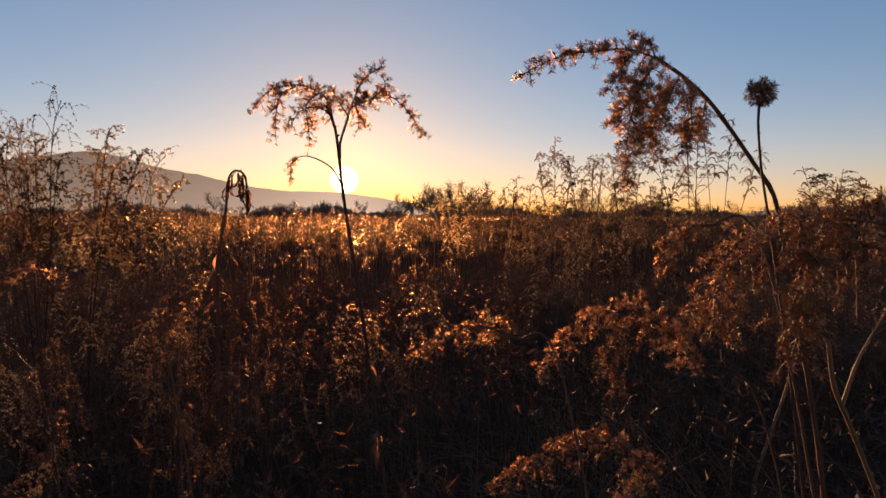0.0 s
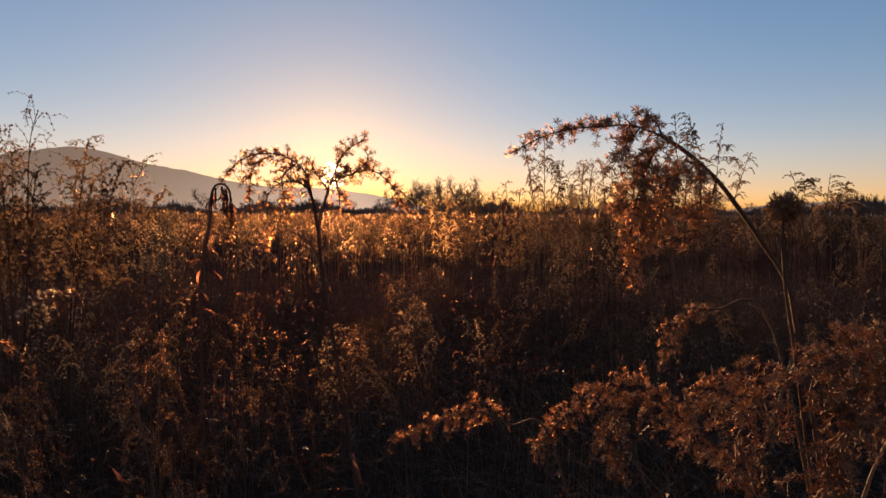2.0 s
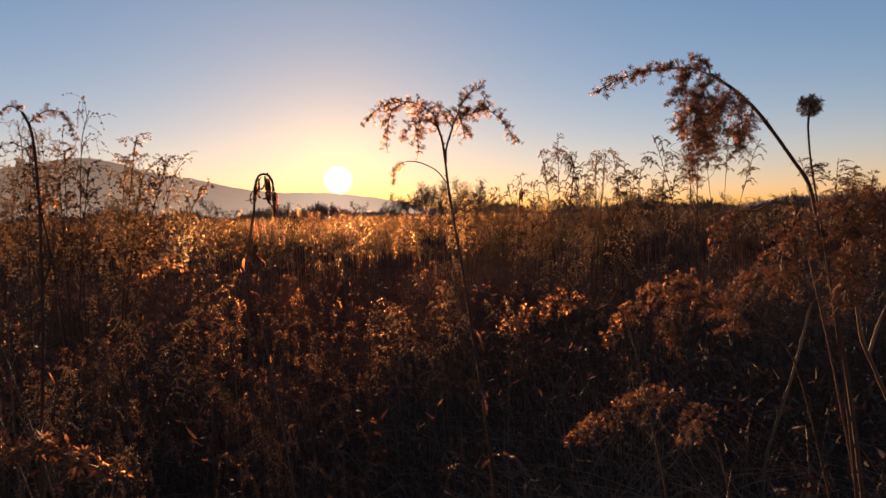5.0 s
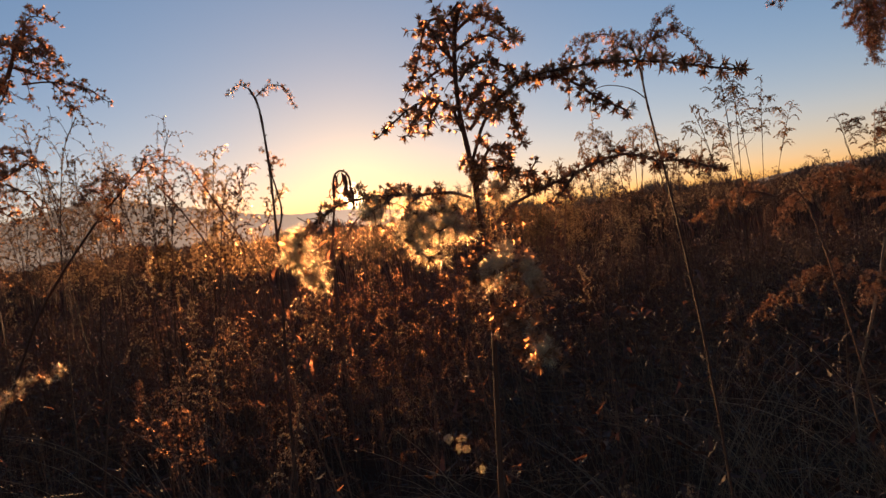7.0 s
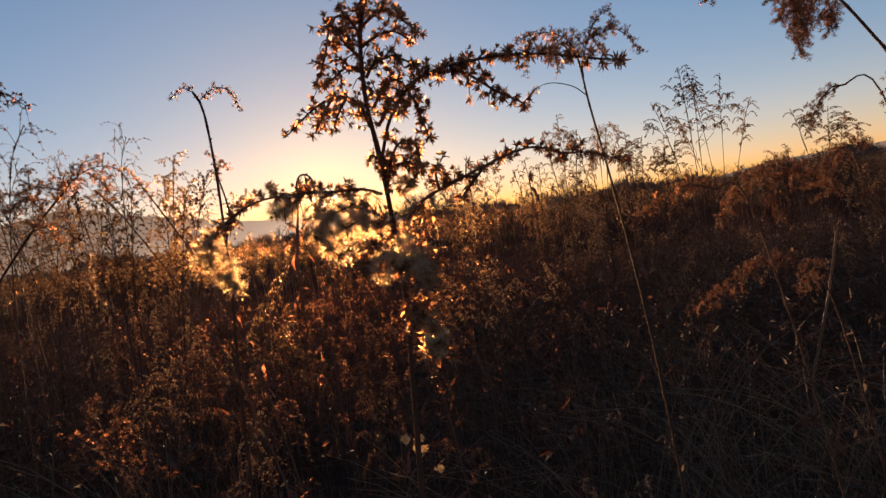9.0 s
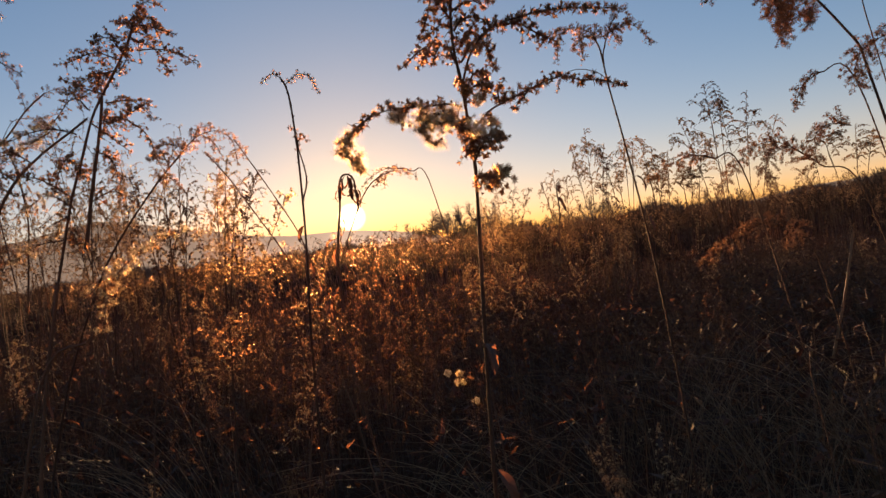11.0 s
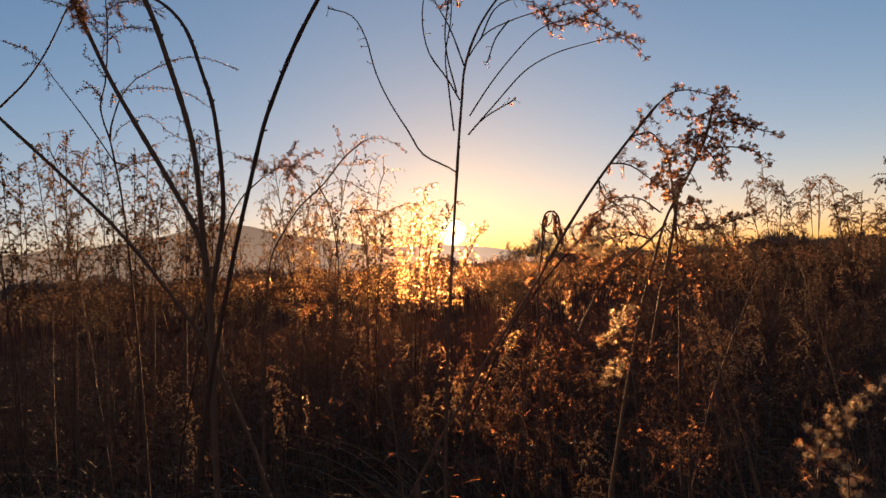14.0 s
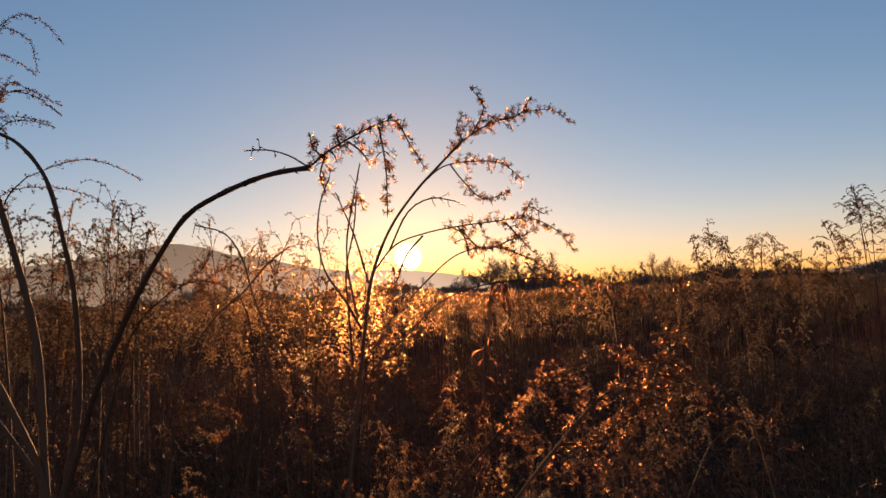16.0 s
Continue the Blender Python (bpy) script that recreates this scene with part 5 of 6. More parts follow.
rng = np.random.default_rng(129)
o_plant = thing("seed_head_stalk", "short stalk with a cluster of round downy seed heads", "plant")
o_line = to_ground([(-0.345, 0.909, 0.648), (-0.345, 0.909, 0.689), (-0.348, 0.909, 0.731)], rng)
stalk(o_plant, o_line, 0.0018, 0.0012, rng)
for k in range(5):
    down_ball(o_plant, np.array(o_line[-1]) + rng.normal(size=3) * np.array((0.026, -0.008, 0.029)), 0.009, rng)

rng = np.random.default_rng(130)
w_plant = thing("goldenrod", "arching dry goldenrod with a dense russet tuft at its tip", "plant")
w_line = to_ground([(-1.719, 1.05, 0.962), (-1.677, 1.05, 1.097), (-1.648, 1.05, 1.206), (-1.62, 1.05, 1.3), (-1.579, 1.05, 1.366), (-1.524, 1.05, 1.409)], rng)
stalk(w_plant, w_line, 0.0026, 0.0016, rng)
plume(w_plant, [(-1.524, 1.05, 1.409), (-1.472, 1.05, 1.431), (-1.415, 1.05, 1.425), (-1.387, 1.05, 1.406)], rng, reach=0.018, gap=0.004)
plume(w_plant, [(-1.487, 1.05, 1.426), (-1.449, 1.06, 1.465), (-1.441, 1.07, 1.491)], rng, reach=0.018, gap=0.004)
plume(w_plant, [(-1.469, 1.05, 1.427), (-1.426, 1.04, 1.392), (-1.414, 1.03, 1.36)], rng, reach=0.018, gap=0.004)
plume(w_plant, [(-1.502, 1.05, 1.419), (-1.544, 1.055, 1.449), (-1.594, 1.06, 1.468)], rng, reach=0.018, gap=0.004)
plume(w_plant, [(-1.458, 1.05, 1.426), (-1.403, 1.065, 1.459), (-1.381, 1.08, 1.463)], rng, reach=0.018, gap=0.004)
plume(w_plant, [(-1.443, 1.05, 1.425), (-1.452, 1.035, 1.393), (-1.434, 1.02, 1.363)], rng, reach=0.018, gap=0.004)
leaves(w_plant, w_line, rng, 4, 0.15, 0.8, 1.0)

rng = np.random.default_rng(131)
l_plant = thing("goldenrod", "arching dry goldenrod with a drooping reddish plume", "plant")
l_line = to_ground([(-0.973, 0.74, 0.996), (-0.949, 0.74, 1.042), (-0.917, 0.74, 1.087), (-0.876, 0.74, 1.136), (-0.83, 0.74, 1.185), (-0.79, 0.74, 1.221)], rng)
stalk(l_plant, l_line, 0.0026, 0.0014, rng)
plume(l_plant, [(-0.812, 0.75, 1.207), (-0.773, 0.753, 1.244), (-0.733, 0.755, 1.252), (-0.71, 0.758, 1.231), (-0.707, 0.76, 1.194)], rng, reach=0.016, gap=0.005)
plume(l_plant, [(-0.785, 0.74, 1.223), (-0.795, 0.7, 1.227), (-0.803, 0.66, 1.215)], rng, reach=0.016, gap=0.005)
plume(l_plant, [(-0.818, 0.74, 1.195), (-0.806, 0.69, 1.213), (-0.803, 0.64, 1.192)], rng, reach=0.016, gap=0.005)
plume(l_plant, [(-0.772, 0.75, 1.242), (-0.769, 0.76, 1.261), (-0.754, 0.77, 1.267)], rng, reach=0.016, gap=0.005)
plume(l_plant, [(-0.757, 0.75, 1.246), (-0.737, 0.745, 1.228), (-0.726, 0.74, 1.206)], rng, reach=0.016, gap=0.005)
plume(l_plant, [(-0.841, 0.74, 1.174), (-0.816, 0.73, 1.177), (-0.796, 0.72, 1.159)], rng, reach=0.016, gap=0.005)
leaves(l_plant, l_line, rng, 4, 0.15, 0.8, 1.0)

rng = np.random.default_rng(132)
lean_132 = thing("bare_stalk", "thin dark leaning stalk with a few dry buds", "plant")
lean_line = to_ground([(-0.614, 0.8, 1.019), (-0.629, 0.8, 1.067), (-0.666, 0.8, 1.14), (-0.7, 0.8, 1.204), (-0.722, 0.8, 1.244)], rng)
stalk(lean_132, lean_line, 0.0018, 0.001, rng)
plume(lean_132, [(-0.7, 0.8, 1.204), (-0.709, 0.795, 1.223), (-0.718, 0.79, 1.242)], rng, reach=0.012, gap=0.006)

rng = np.random.default_rng(133)
lean_133 = thing("bare_stalk", "thin dark leaning stalk with a few dry buds", "plant")
lean_line = to_ground([(-0.644, 0.8, 0.991), (-0.659, 0.8, 1.03), (-0.702, 0.8, 1.108), (-0.744, 0.8, 1.181), (-0.778, 0.8, 1.227)], rng)
stalk(lean_133, lean_line, 0.0018, 0.001, rng)
plume(lean_133, [(-0.744, 0.8, 1.181), (-0.759, 0.795, 1.203), (-0.774, 0.79, 1.225)], rng, reach=0.012, gap=0.006)

rng = np.random.default_rng(134)
m_plant = thing("goldenrod", "low dry goldenrod sprig with star-shaped brown bracts", "plant")
m_line = to_ground([(-0.7, 0.6, 0.86), (-0.698, 0.6, 0.885), (-0.697, 0.6, 0.904), (-0.697, 0.6, 0.924)], rng)
stalk(m_plant, m_line, 0.002, 0.0012, rng)
plume(m_plant, [(-0.697, 0.6, 0.911), (-0.695, 0.6, 0.93), (-0.69, 0.6, 0.945)], rng, reach=0.013, gap=0.0045, kinds=BELLS, big=1.1)
plume(m_plant, [(-0.697, 0.6, 0.895), (-0.717, 0.6, 0.913), (-0.737, 0.6, 0.92), (-0.756, 0.6, 0.923)], rng, reach=0.013, gap=0.0045, kinds=BELLS, big=1.1)
plume(m_plant, [(-0.697, 0.6, 0.892), (-0.677, 0.6, 0.911), (-0.665, 0.6, 0.9)], rng, reach=0.013, gap=0.0045, kinds=BELLS, big=1.1)
plume(m_plant, [(-0.698, 0.6, 0.879), (-0.713, 0.6, 0.883), (-0.729, 0.6, 0.879)], rng, reach=0.013, gap=0.0045, kinds=BELLS, big=1.1)
plume(m_plant, [(-0.698, 0.6, 0.878), (-0.683, 0.6, 0.876), (-0.67, 0.6, 0.887)], rng, reach=0.013, gap=0.0045, kinds=BELLS, big=1.1)
plume(m_plant, [(-0.697, 0.6, 0.924), (-0.681, 0.6, 0.927), (-0.673, 0.6, 0.92)], rng, reach=0.013, gap=0.0045, kinds=BELLS, big=1.1)

rng = np.random.default_rng(135)
n_plant = thing("goldenrod", "thin stalk with a hanging golden downy strand", "plant")
n_line = to_ground([(-0.872, 0.86, 1.095), (-0.86, 0.86, 1.128), (-0.846, 0.86, 1.141), (-0.836, 0.86, 1.133)], rng)
stalk(n_plant, n_line, 0.0018, 0.0009, rng)
plume(n_plant, [(-0.836, 0.86, 1.133), (-0.836, 0.86, 1.102), (-0.837, 0.86, 1.068), (-0.827, 0.86, 1.053)], rng, reach=0.012, gap=0.005, fluff=True)


# ---- the field ----
def weed_line(rng, height, bow):
    a = rng.uniform(0, 6.28)
    b = bow * rng.uniform(0.4, 1.0)
    z = np.array((0, 0.35, 0.7, 0.92, 1.0)) * height
    off = np.array((0, 0.04, 0.16, 0.42, 0.75)) * b
    return [(math.cos(a) * o, math.sin(a) * o, h) for o, h in zip(off, z)]


def weed_branches(rng, line, count, reach, start=0.55, rise=0.5):
    """Side branches of a tall weed: out, up and over."""
    line = spline(line, 0.02)
    out = []
    for k in range(count):
        f = start + (0.99 - start) * (k + rng.random() * 0.6) / count
        i = min(int(f * len(line)), len(line) - 1)
        ln = reach * (1.15 - 0.8 * (f - start) / (1 - start)) * rng.uniform(0.6, 1.1)
        a = k * 2.4 + rng.uniform(-0.5, 0.5)
        d = np.array((math.cos(a), math.sin(a), 0))
        p = line[i]
        out.append([p, p + d * ln * 0.35 + np.array((0, 0, ln * rise)), p + d * ln * 0.75 + np.array((0, 0, ln * rise * 1.25)),
                    p + d * ln + np.array((0, 0, ln * rise * rng.uniform(-0.1, 0.9)))])
    return out


def coarse_branch(stalk_geo, head_geo, pts, rng, gap, reach, radius, kinds=None, bare=0.35, big=1.0):
    kinds = kinds or COARSE
    line = spline(pts, 0.03)
    tube(stalk_geo, line, radius, radius * 0.4, 3)
    total = np.linalg.norm(np.diff(line, axis=0), axis=1).sum()
    n = max(3, int(total * (1 - bare) / gap))
    f = bare + (1 - bare) * rng.random(n)
    i = np.minimum((f * len(line)).astype(int), len(line) - 1)
    d = unit(rng.normal(size=(n, 3)) + np.array((0, 0, 0.2)))
    flowers(head_geo, line[i] + d * reach * rng.random((n, 1)) * (1.2 - f[:, None] * 0.7), d, rng, kinds, 0.7 * big, 1.3 * big)


def two_tone(wood, heads, name):
    """Twigs and the flowers on them in one mesh of two materials."""
    k = len(wood.f)
    wood.put(np.concatenate(heads.v), np.array(heads.f))
    me = wood.mesh(name, STEM)
    me.materials.append(WEED)
    me.polygons.foreach_set("material_index", [0] * k + [1] * (len(me.polygons) - k))
    me.update()
    return me


def frond(wood, heads, line, rng, count, reach, start, rise, gap, kinds, thick, side=0.9, bare=0.2):
    """A goldenrod's plume: short branches, most to one side, that rise, arch over and nod, set close with downy seed heads."""
    stem = spline(line, 0.02)
    face = rng.uniform(0, 6.28)
    for k in range(count):
        f = start + (0.985 - start) * (k + rng.random() * 0.5) / count
        p = stem[min(int(f * len(stem)), len(stem) - 1)]
        ln = reach * (1.1 - 0.75 * (f - start) / (1 - start)) * rng.uniform(0.55, 1.15)
        a = face + rng.normal() * side
        d = np.array((math.cos(a), math.sin(a), 0))
        up = np.array((0, 0, 1.0)) * ln * rise
        twig = spline([p, p + d * ln * 0.4 + up * 0.75, p + d * ln * 0.8 + up * 0.85, p + d * ln * 1.12 + up * rng.uniform(-0.2, 0.6)], 0.012)
        tube(wood, twig, 0.0009, 0.0005, 3)
        n = max(3, int(ln * (1 - bare) / gap))
        i = np.minimum(((bare + (1 - bare) * rng.random(n)) * len(twig)).astype(int), len(twig) - 1)
        out = unit(rng.normal(size=(n, 3)) + np.array((0, 0, 0.5)))
        flowers(heads, twig[i] + out * thick * rng.uniform(0.4, 1.0, (n, 1)), out, rng, kinds, 0.6, 1.3)
    top = stem[int(len(stem) * 0.9):]
    n = max(4, int(0.1 * count / 14 / gap))
    out = unit(rng.normal(size=(n, 3)))
    flowers(heads, top[rng.integers(0, len(top), n)] + out * thick, out, rng, kinds, 0.5, 1.1)


def sprigs(wood, heads, line, rng, count, reach, start, rise, gap, big, thick, subs=3):
    """The open top of a tall weed: thin twigs that rise and curve over, forked, with small dry heads."""
    for pts in weed_branches(rng, line, count, reach, start, rise):
        coarse_branch(wood, heads, pts, rng, gap, thick, 0.0011, big=big, bare=0.25)
        twig = spline(pts, 0.02)
        ahead = unit(np.array(pts[-1]) - np.array(pts[0]))
        for _ in range(subs):
            q = twig[int(rng.uniform(0.25, 0.9) * len(twig))]
            d = unit(ahead * 0.8 + rng.normal(size=3) * 0.55 + np.array((0, 0, 0.35)))
            ln = reach * rng.uniform(0.2, 0.45)
            coarse_branch(wood, heads, [q, q + d * ln * 0.6, q + d * ln + np.array((0, 0, -0.25 * ln))], rng, gap, thick * 0.8, 0.0008, big=big * 0.9, bare=0.1)
    coarse_branch(wood, heads, [tuple(p) for p in spline(line, 0.05)[-5:]], rng, gap, thick, 0.001, big=big, bare=0.0)


TUFTS = [spray(RNG, 8, 0.0052, 0.00085, 1.25) for _ in range(4)]
TUFTS_FAR = [spray(RNG, 6, 0.0085, 0.0019, 1.25) for _ in range(4)]


def weed(seed, height, bow, count, reach, label, start=0.68, leaf=4, rise=0.6, gap=0.0026, side=0.9):
    """One dry weed of the field: stem, flowering plume, withered leaves."""
    rng = np.random.default_rng(seed)
    ob = thing("goldenrod", label, "plant", "dry weeds in the field")
    line = weed_line(rng, height, bow)
    g = Geo()
    tube(g, spline(line, 0.05), 0.0032, 0.0012, 5)
    part("stem", g, STEM, ob)
    s, h = Geo(), Geo()
    if height > 1.2:
        sprigs(s, h, line, rng, count, reach, start, rise, gap, 0.8, 0.005)
    else:
        frond(s, h, line, rng, count, reach, start, rise, gap, TUFTS, 0.0045, side)
    part("plume", two_tone(s, h, "plume"), None, ob)["kind"] = "stuff"
    leaves(ob, line, rng, leaf, 0.1, 0.6, 0.9)
    return ob


def fan(seed, label, foot, tops, count=9, reach=0.2, rise=0.55, start=0.5, nod=False):
    """A tall weed whose stems part near the ground and spread to several tops."""
    rng = np.random.default_rng(seed)
    ob = thing("goldenrod", label, "plant", "tall weeds over the field")
    foot = np.array((*foot, -0.02))
    for k, top in enumerate(tops):
        top = np.array(top)
        up = top - foot
        line = [foot + rng.normal(size=3) * np.array((0.02, 0.02, 0)), foot + up * np.array((0.22, 0.22, 0.4)), foot + up * np.array((0.55, 0.55, 0.72)), foot + up * np.array((0.85, 0.85, 0.93)), top]
        g = Geo()
        tube(g, spline(line, 0.06), 0.0045, 0.0016, 5)
        part("stem", g, STEM, ob)
        s, h = Geo(), Geo()
        if nod:
            frond(s, h, line, rng, count, reach * rng.uniform(0.9, 1.2), start, rise, 0.0022, TUFTS_FAR, 0.006, 1.1)
            for _ in range(2):
                q = np.array(line[3]) + (np.array(line[2]) - np.array(line[3])) * rng.random()
                fork = [line[2], q, q + np.array((rng.normal() * 0.07, rng.normal() * 0.05, 0.12)), q + np.array((rng.normal() * 0.13, rng.normal() * 0.08, rng.uniform(0.14, 0.22)))]
                tube(s, spline(fork, 0.03), 0.0018, 0.001, 4)
                frond(s, h, fork, rng, int(count * 0.6), reach * 0.8, 0.55, rise, 0.0026, TUFTS_FAR, 0.006, 1.0)
        else:
            sprigs(s, h, line, rng, count, reach * rng.uniform(0.8, 1.1), start, rise, 0.0024, 1.2, 0.006)
        part("plume", two_tone(s, h, "plume"), None, ob)["kind"] = "stuff"
        leaves(ob, line, rng, 3, 0.15, 0.5, 0.9)
    return ob


WEEDS = [
    weed(11, 1.00, 0.14, 18, 0.12, "bushy dry goldenrod with glowing tan plumes"),
    weed(12, 0.92, 0.22, 14, 0.15, "leaning dry goldenrod with feathery tan plumes"),
    weed(13, 1.05, 0.10, 20, 0.085, "upright dry goldenrod with a narrow tan plume"),
    weed(14, 0.85, 0.30, 13, 0.11, "bent dry goldenrod with drooping tan plumes"),
    weed(15, 0.95, 0.16, 22, 0.10, "dense dry goldenrod with a thick tawny plume"),
    weed(16, 0.90, 0.25, 16, 0.13, "dry goldenrod with a one-sided nodding plume", side=0.5),
    weed(17, 0.80, 0.12, 12, 0.09, "short dry goldenrod with a small tan plume"),
]
TALL = [
    weed(21, 1.5, 0.18, 13, 0.17, "tall thin-stemmed dry goldenrod with sparse curved twigs", 0.62, 5, 0.8, 0.0035),
    weed(22, 1.6, 0.12, 16, 0.14, "tall dry goldenrod with many fine upright twigs", 0.58, 5, 0.9, 0.0035),
    weed(23, 1.4, 0.28, 12, 0.17, "tall arching dry goldenrod with a thin brown plume", 0.66, 5, 0.6, 0.0035),
]


def set_out(kinds, spots, rng, lo, hi):
    for k, (x, y) in enumerate(spots):
        s = rng.uniform(lo, hi)
        m = Matrix.Translation((x, y, 0)) @ Euler((rng.uniform(-0.09, 0.09), rng.uniform(-0.09, 0.09), rng.uniform(0, 6.28))).to_matrix().to_4x4() @ Matrix.Scale(s, 4)
        if k < len(kinds):
            kinds[k].matrix_basis = m
        else:
            copy_thing(kinds[int(rng.integers(0, len(kinds)))], m)


def near_clear(x, y):
    """The strip that the camera passes, with the plants that stand in it, stays free."""
    return y < 1.0 or (abs(x + 0.5) < 1.3 and y < 1.15)


def far_mesh(seed, height, bow, count, reach, start, rise):
    """A weed too far off to pick apart: stem and plume in one plainer mesh."""
    rng = np.random.default_rng(seed)
    line = weed_line(rng, height, bow)
    s, h = Geo(), Geo()
    tube(s, spline(line, 0.12), 0.0035, 0.0014, 3)
    if height > 1.2:
        sprigs(s, h, line, rng, count, reach, start, rise, 0.008, 1.5, 0.006, 2)
    else:
        frond(s, h, line, rng, count, reach, start, rise, 0.0065, TUFTS_FAR, 0.005)
    return two_tone(s, h, "weeds")


WEEDS_FAR = [far_mesh(16, 1.0, 0.14, 14, 0.12, 0.7, 0.6), far_mesh(17, 0.92, 0.22, 12, 0.14, 0.7, 0.6), far_mesh(18, 1.05, 0.1, 15, 0.09, 0.7, 0.6), far_mesh(19, 0.9, 0.28, 13, 0.11, 0.7, 0.6)]
TALL_FAR = [far_mesh(26, 1.5, 0.18, 13, 0.17, 0.62, 0.8), far_mesh(27, 1.6, 0.12, 16, 0.14, 0.58, 0.9), far_mesh(28, 1.4, 0.28, 12, 0.17, 0.66, 0.6)]


def far_weed(meshes, x, y, rng, lo, hi):
    ob = new("dry_weeds", meshes[int(rng.integers(0, len(meshes)))])
    ob.matrix_basis = Matrix.Translation((x, y, 0)) @ Euler((rng.uniform(-0.1, 0.1), rng.uniform(-0.1, 0.1), rng.uniform(0, 6.28))).to_matrix().to_4x4() @ Matrix.Scale(rng.uniform(lo, hi), 4)
    tagged(ob, "dry goldenrod stems standing close in the field", "weeds", kind="stuff")


rng = np.random.default_rng(31)
spots = []
while len(spots) < 330:
    y = 1.0 + 13.0 * rng.random() ** 1.35
    x = rng.uniform(-1, 1) * (0.85 * y + 0.9) - 0.2
    if noise.noise((x * 0.9, y * 0.6, 2.0)) < 0.0 or (math.hypot(x, y) < 2.7 and x < -0.34 * y and rng.random() < 0.8) or (y < 2.2 and x > 0.05):
        continue
    if near_clear(x, y) or any((x - a) ** 2 + (y - b) ** 2 < 0.03 for a, b in spots):
        continue
    spots.append((x, y))
near = sorted(spots, key=lambda p: math.hypot(p[0] + 0.4, p[1]))
set_out(WEEDS, near[:170], rng, 0.8, 1.12)
for x, y in near[170:]:
    far_weed(WEEDS_FAR, x, y, rng, 0.92, 1.16)
spots = sorted([(rng.uniform(-4.4, -1.75), rng.uniform(1.7, 4.8)) for _ in range(74)], key=lambda p: math.hypot(p[0] + 0.4, p[1]))
set_out(TALL, spots[:30], rng, 0.95, 1.18)
for x, y in spots[30:]:
    far_weed(TALL_FAR, x, y, rng, 0.95, 1.2)
for _ in range(18):
    m = Matrix.Translation((rng.uniform(-1.1, 0.1), rng.uniform(0.7, 1.25), 0)) @ Euler((rng.uniform(-0.2, 0.2), rng.uniform(-0.2, 0.2), rng.uniform(0, 6.28))).to_matrix().to_4x4() @ Matrix.Scale(rng.uniform(0.45, 0.68), 4)
    copy_thing(WEEDS[int(rng.integers(0, len(WEEDS)))], m)
def nodding(seed, label, count, reach):
    """A goldenrod of the foreground, built finer: stem, several arching plumes set thick with dry flowers."""
    rng = np.random.default_rng(seed)
    ob = thing("goldenrod", label, "plant", "plumed weeds of the foreground")
    line = weed_line(rng, 0.92, 0.14)
    stalk(ob, line, 0.0026, 0.0013, rng)
    for pts in weed_branches(rng, line, count, reach, 0.6, 0.55):
        pts[-1] = pts[-1] + np.array((0, 0, -0.3 * reach))
        plume(ob, pts, rng, gap=0.007, reach=0.013, bare=0.2, big=0.8)
    leaves(ob, line, rng, 4, 0.15, 0.6, 0.8)
    return ob


NODDING = [nodding(31, "dry goldenrod with a lacy russet plume catching the sun", 9, 0.16),
           nodding(32, "dry goldenrod with thick nodding russet plumes", 8, 0.2),
           nodding(33, "slim dry goldenrod with a one-sided golden plume", 10, 0.13)]
for k, (x, y, s) in enumerate([(-0.77, 2.0, 0.95), (-0.5, 1.9, 0.9), (-0.95, 2.3, 1.0), (-0.3, 2.6, 0.98), (-0.15, 2.4, 0.93), (-0.45, 1.45, 0.8), (-0.3, 1.35, 0.74), (-0.62, 1.6, 0.86),
                               (0.12, 2.2, 0.86), (0.35, 2.6, 0.9), (-1.2, 2.0, 0.95), (-1.35, 1.75, 0.9), (0.6, 1.9, 0.8), (-0.85, 1.45, 0.8), (-1.0, 1.8, 0.92), (0.05, 1.6, 0.72),
                               (-0.62, 1.7, 1.04), (-0.72, 1.15, 0.93), (-0.9, 1.0, 0.97), (-0.98, 1.25, 1.0), (-0.78, 1.45, 1.0), (-0.42, 1.75, 0.95), (-1.1, 1.5, 1.05), (-0.58, 2.1, 1.06), (-0.3, 2.0, 1.0), (-0.12, 2.9, 1.08), (-0.75, 2.6, 1.12)]):
    m = Matrix.Translation((x, y, 0)) @ Euler((rng.uniform(-0.08, 0.08), rng.uniform(-0.08, 0.08), rng.uniform(0, 6.28))).to_matrix().to_4x4() @ Matrix.Scale(s, 4)
    if k < 3:
        NODDING[k].matrix_basis = m
    else:
        copy_thing(NODDING[int(rng.integers(0, 3))], m)
# a loose group of bright plumes below the sun
for _ in range(8):
    y = rng.uniform(1.3, 2.6)
    m = Matrix.Translation((-0.9 - 0.1 * y + rng.uniform(-0.5, 0.55), y, 0)) @ Euler((rng.uniform(-0.12, 0.12), rng.uniform(-0.12, 0.12), rng.uniform(0, 6.28))).to_matrix().to_4x4() @ Matrix.Scale(rng.uniform(0.75, 1.02), 4)
    copy_thing(WEEDS[int(rng.integers(0, len(WEEDS)))], m)
fan(201, "tall dry goldenrod with a narrow pointed top", (1.10, 5.5), [(1.085, 5.5, 1.95), (0.92, 5.45, 1.79), (1.27, 5.55, 1.79)], 18, 0.13, 0.6, 0.7, True)
fan(203, "tall dry weed with thin twigs spread like a fan", (2.68, 5.7), [(2.47, 5.7, 2.22), (2.79, 5.7, 2.15), (3.07, 5.7, 1.88), (2.30, 5.7, 1.80)], 16, 0.15, 0.5, 0.72, True)
fan(204, "dry weed with flat umbrella-like tops", (3.75, 5.7), [(3.45, 5.7, 1.70), (3.83, 5.7, 1.68), (4.04, 5.75, 1.62)], 14, 0.2, 0.3, 0.78, True)
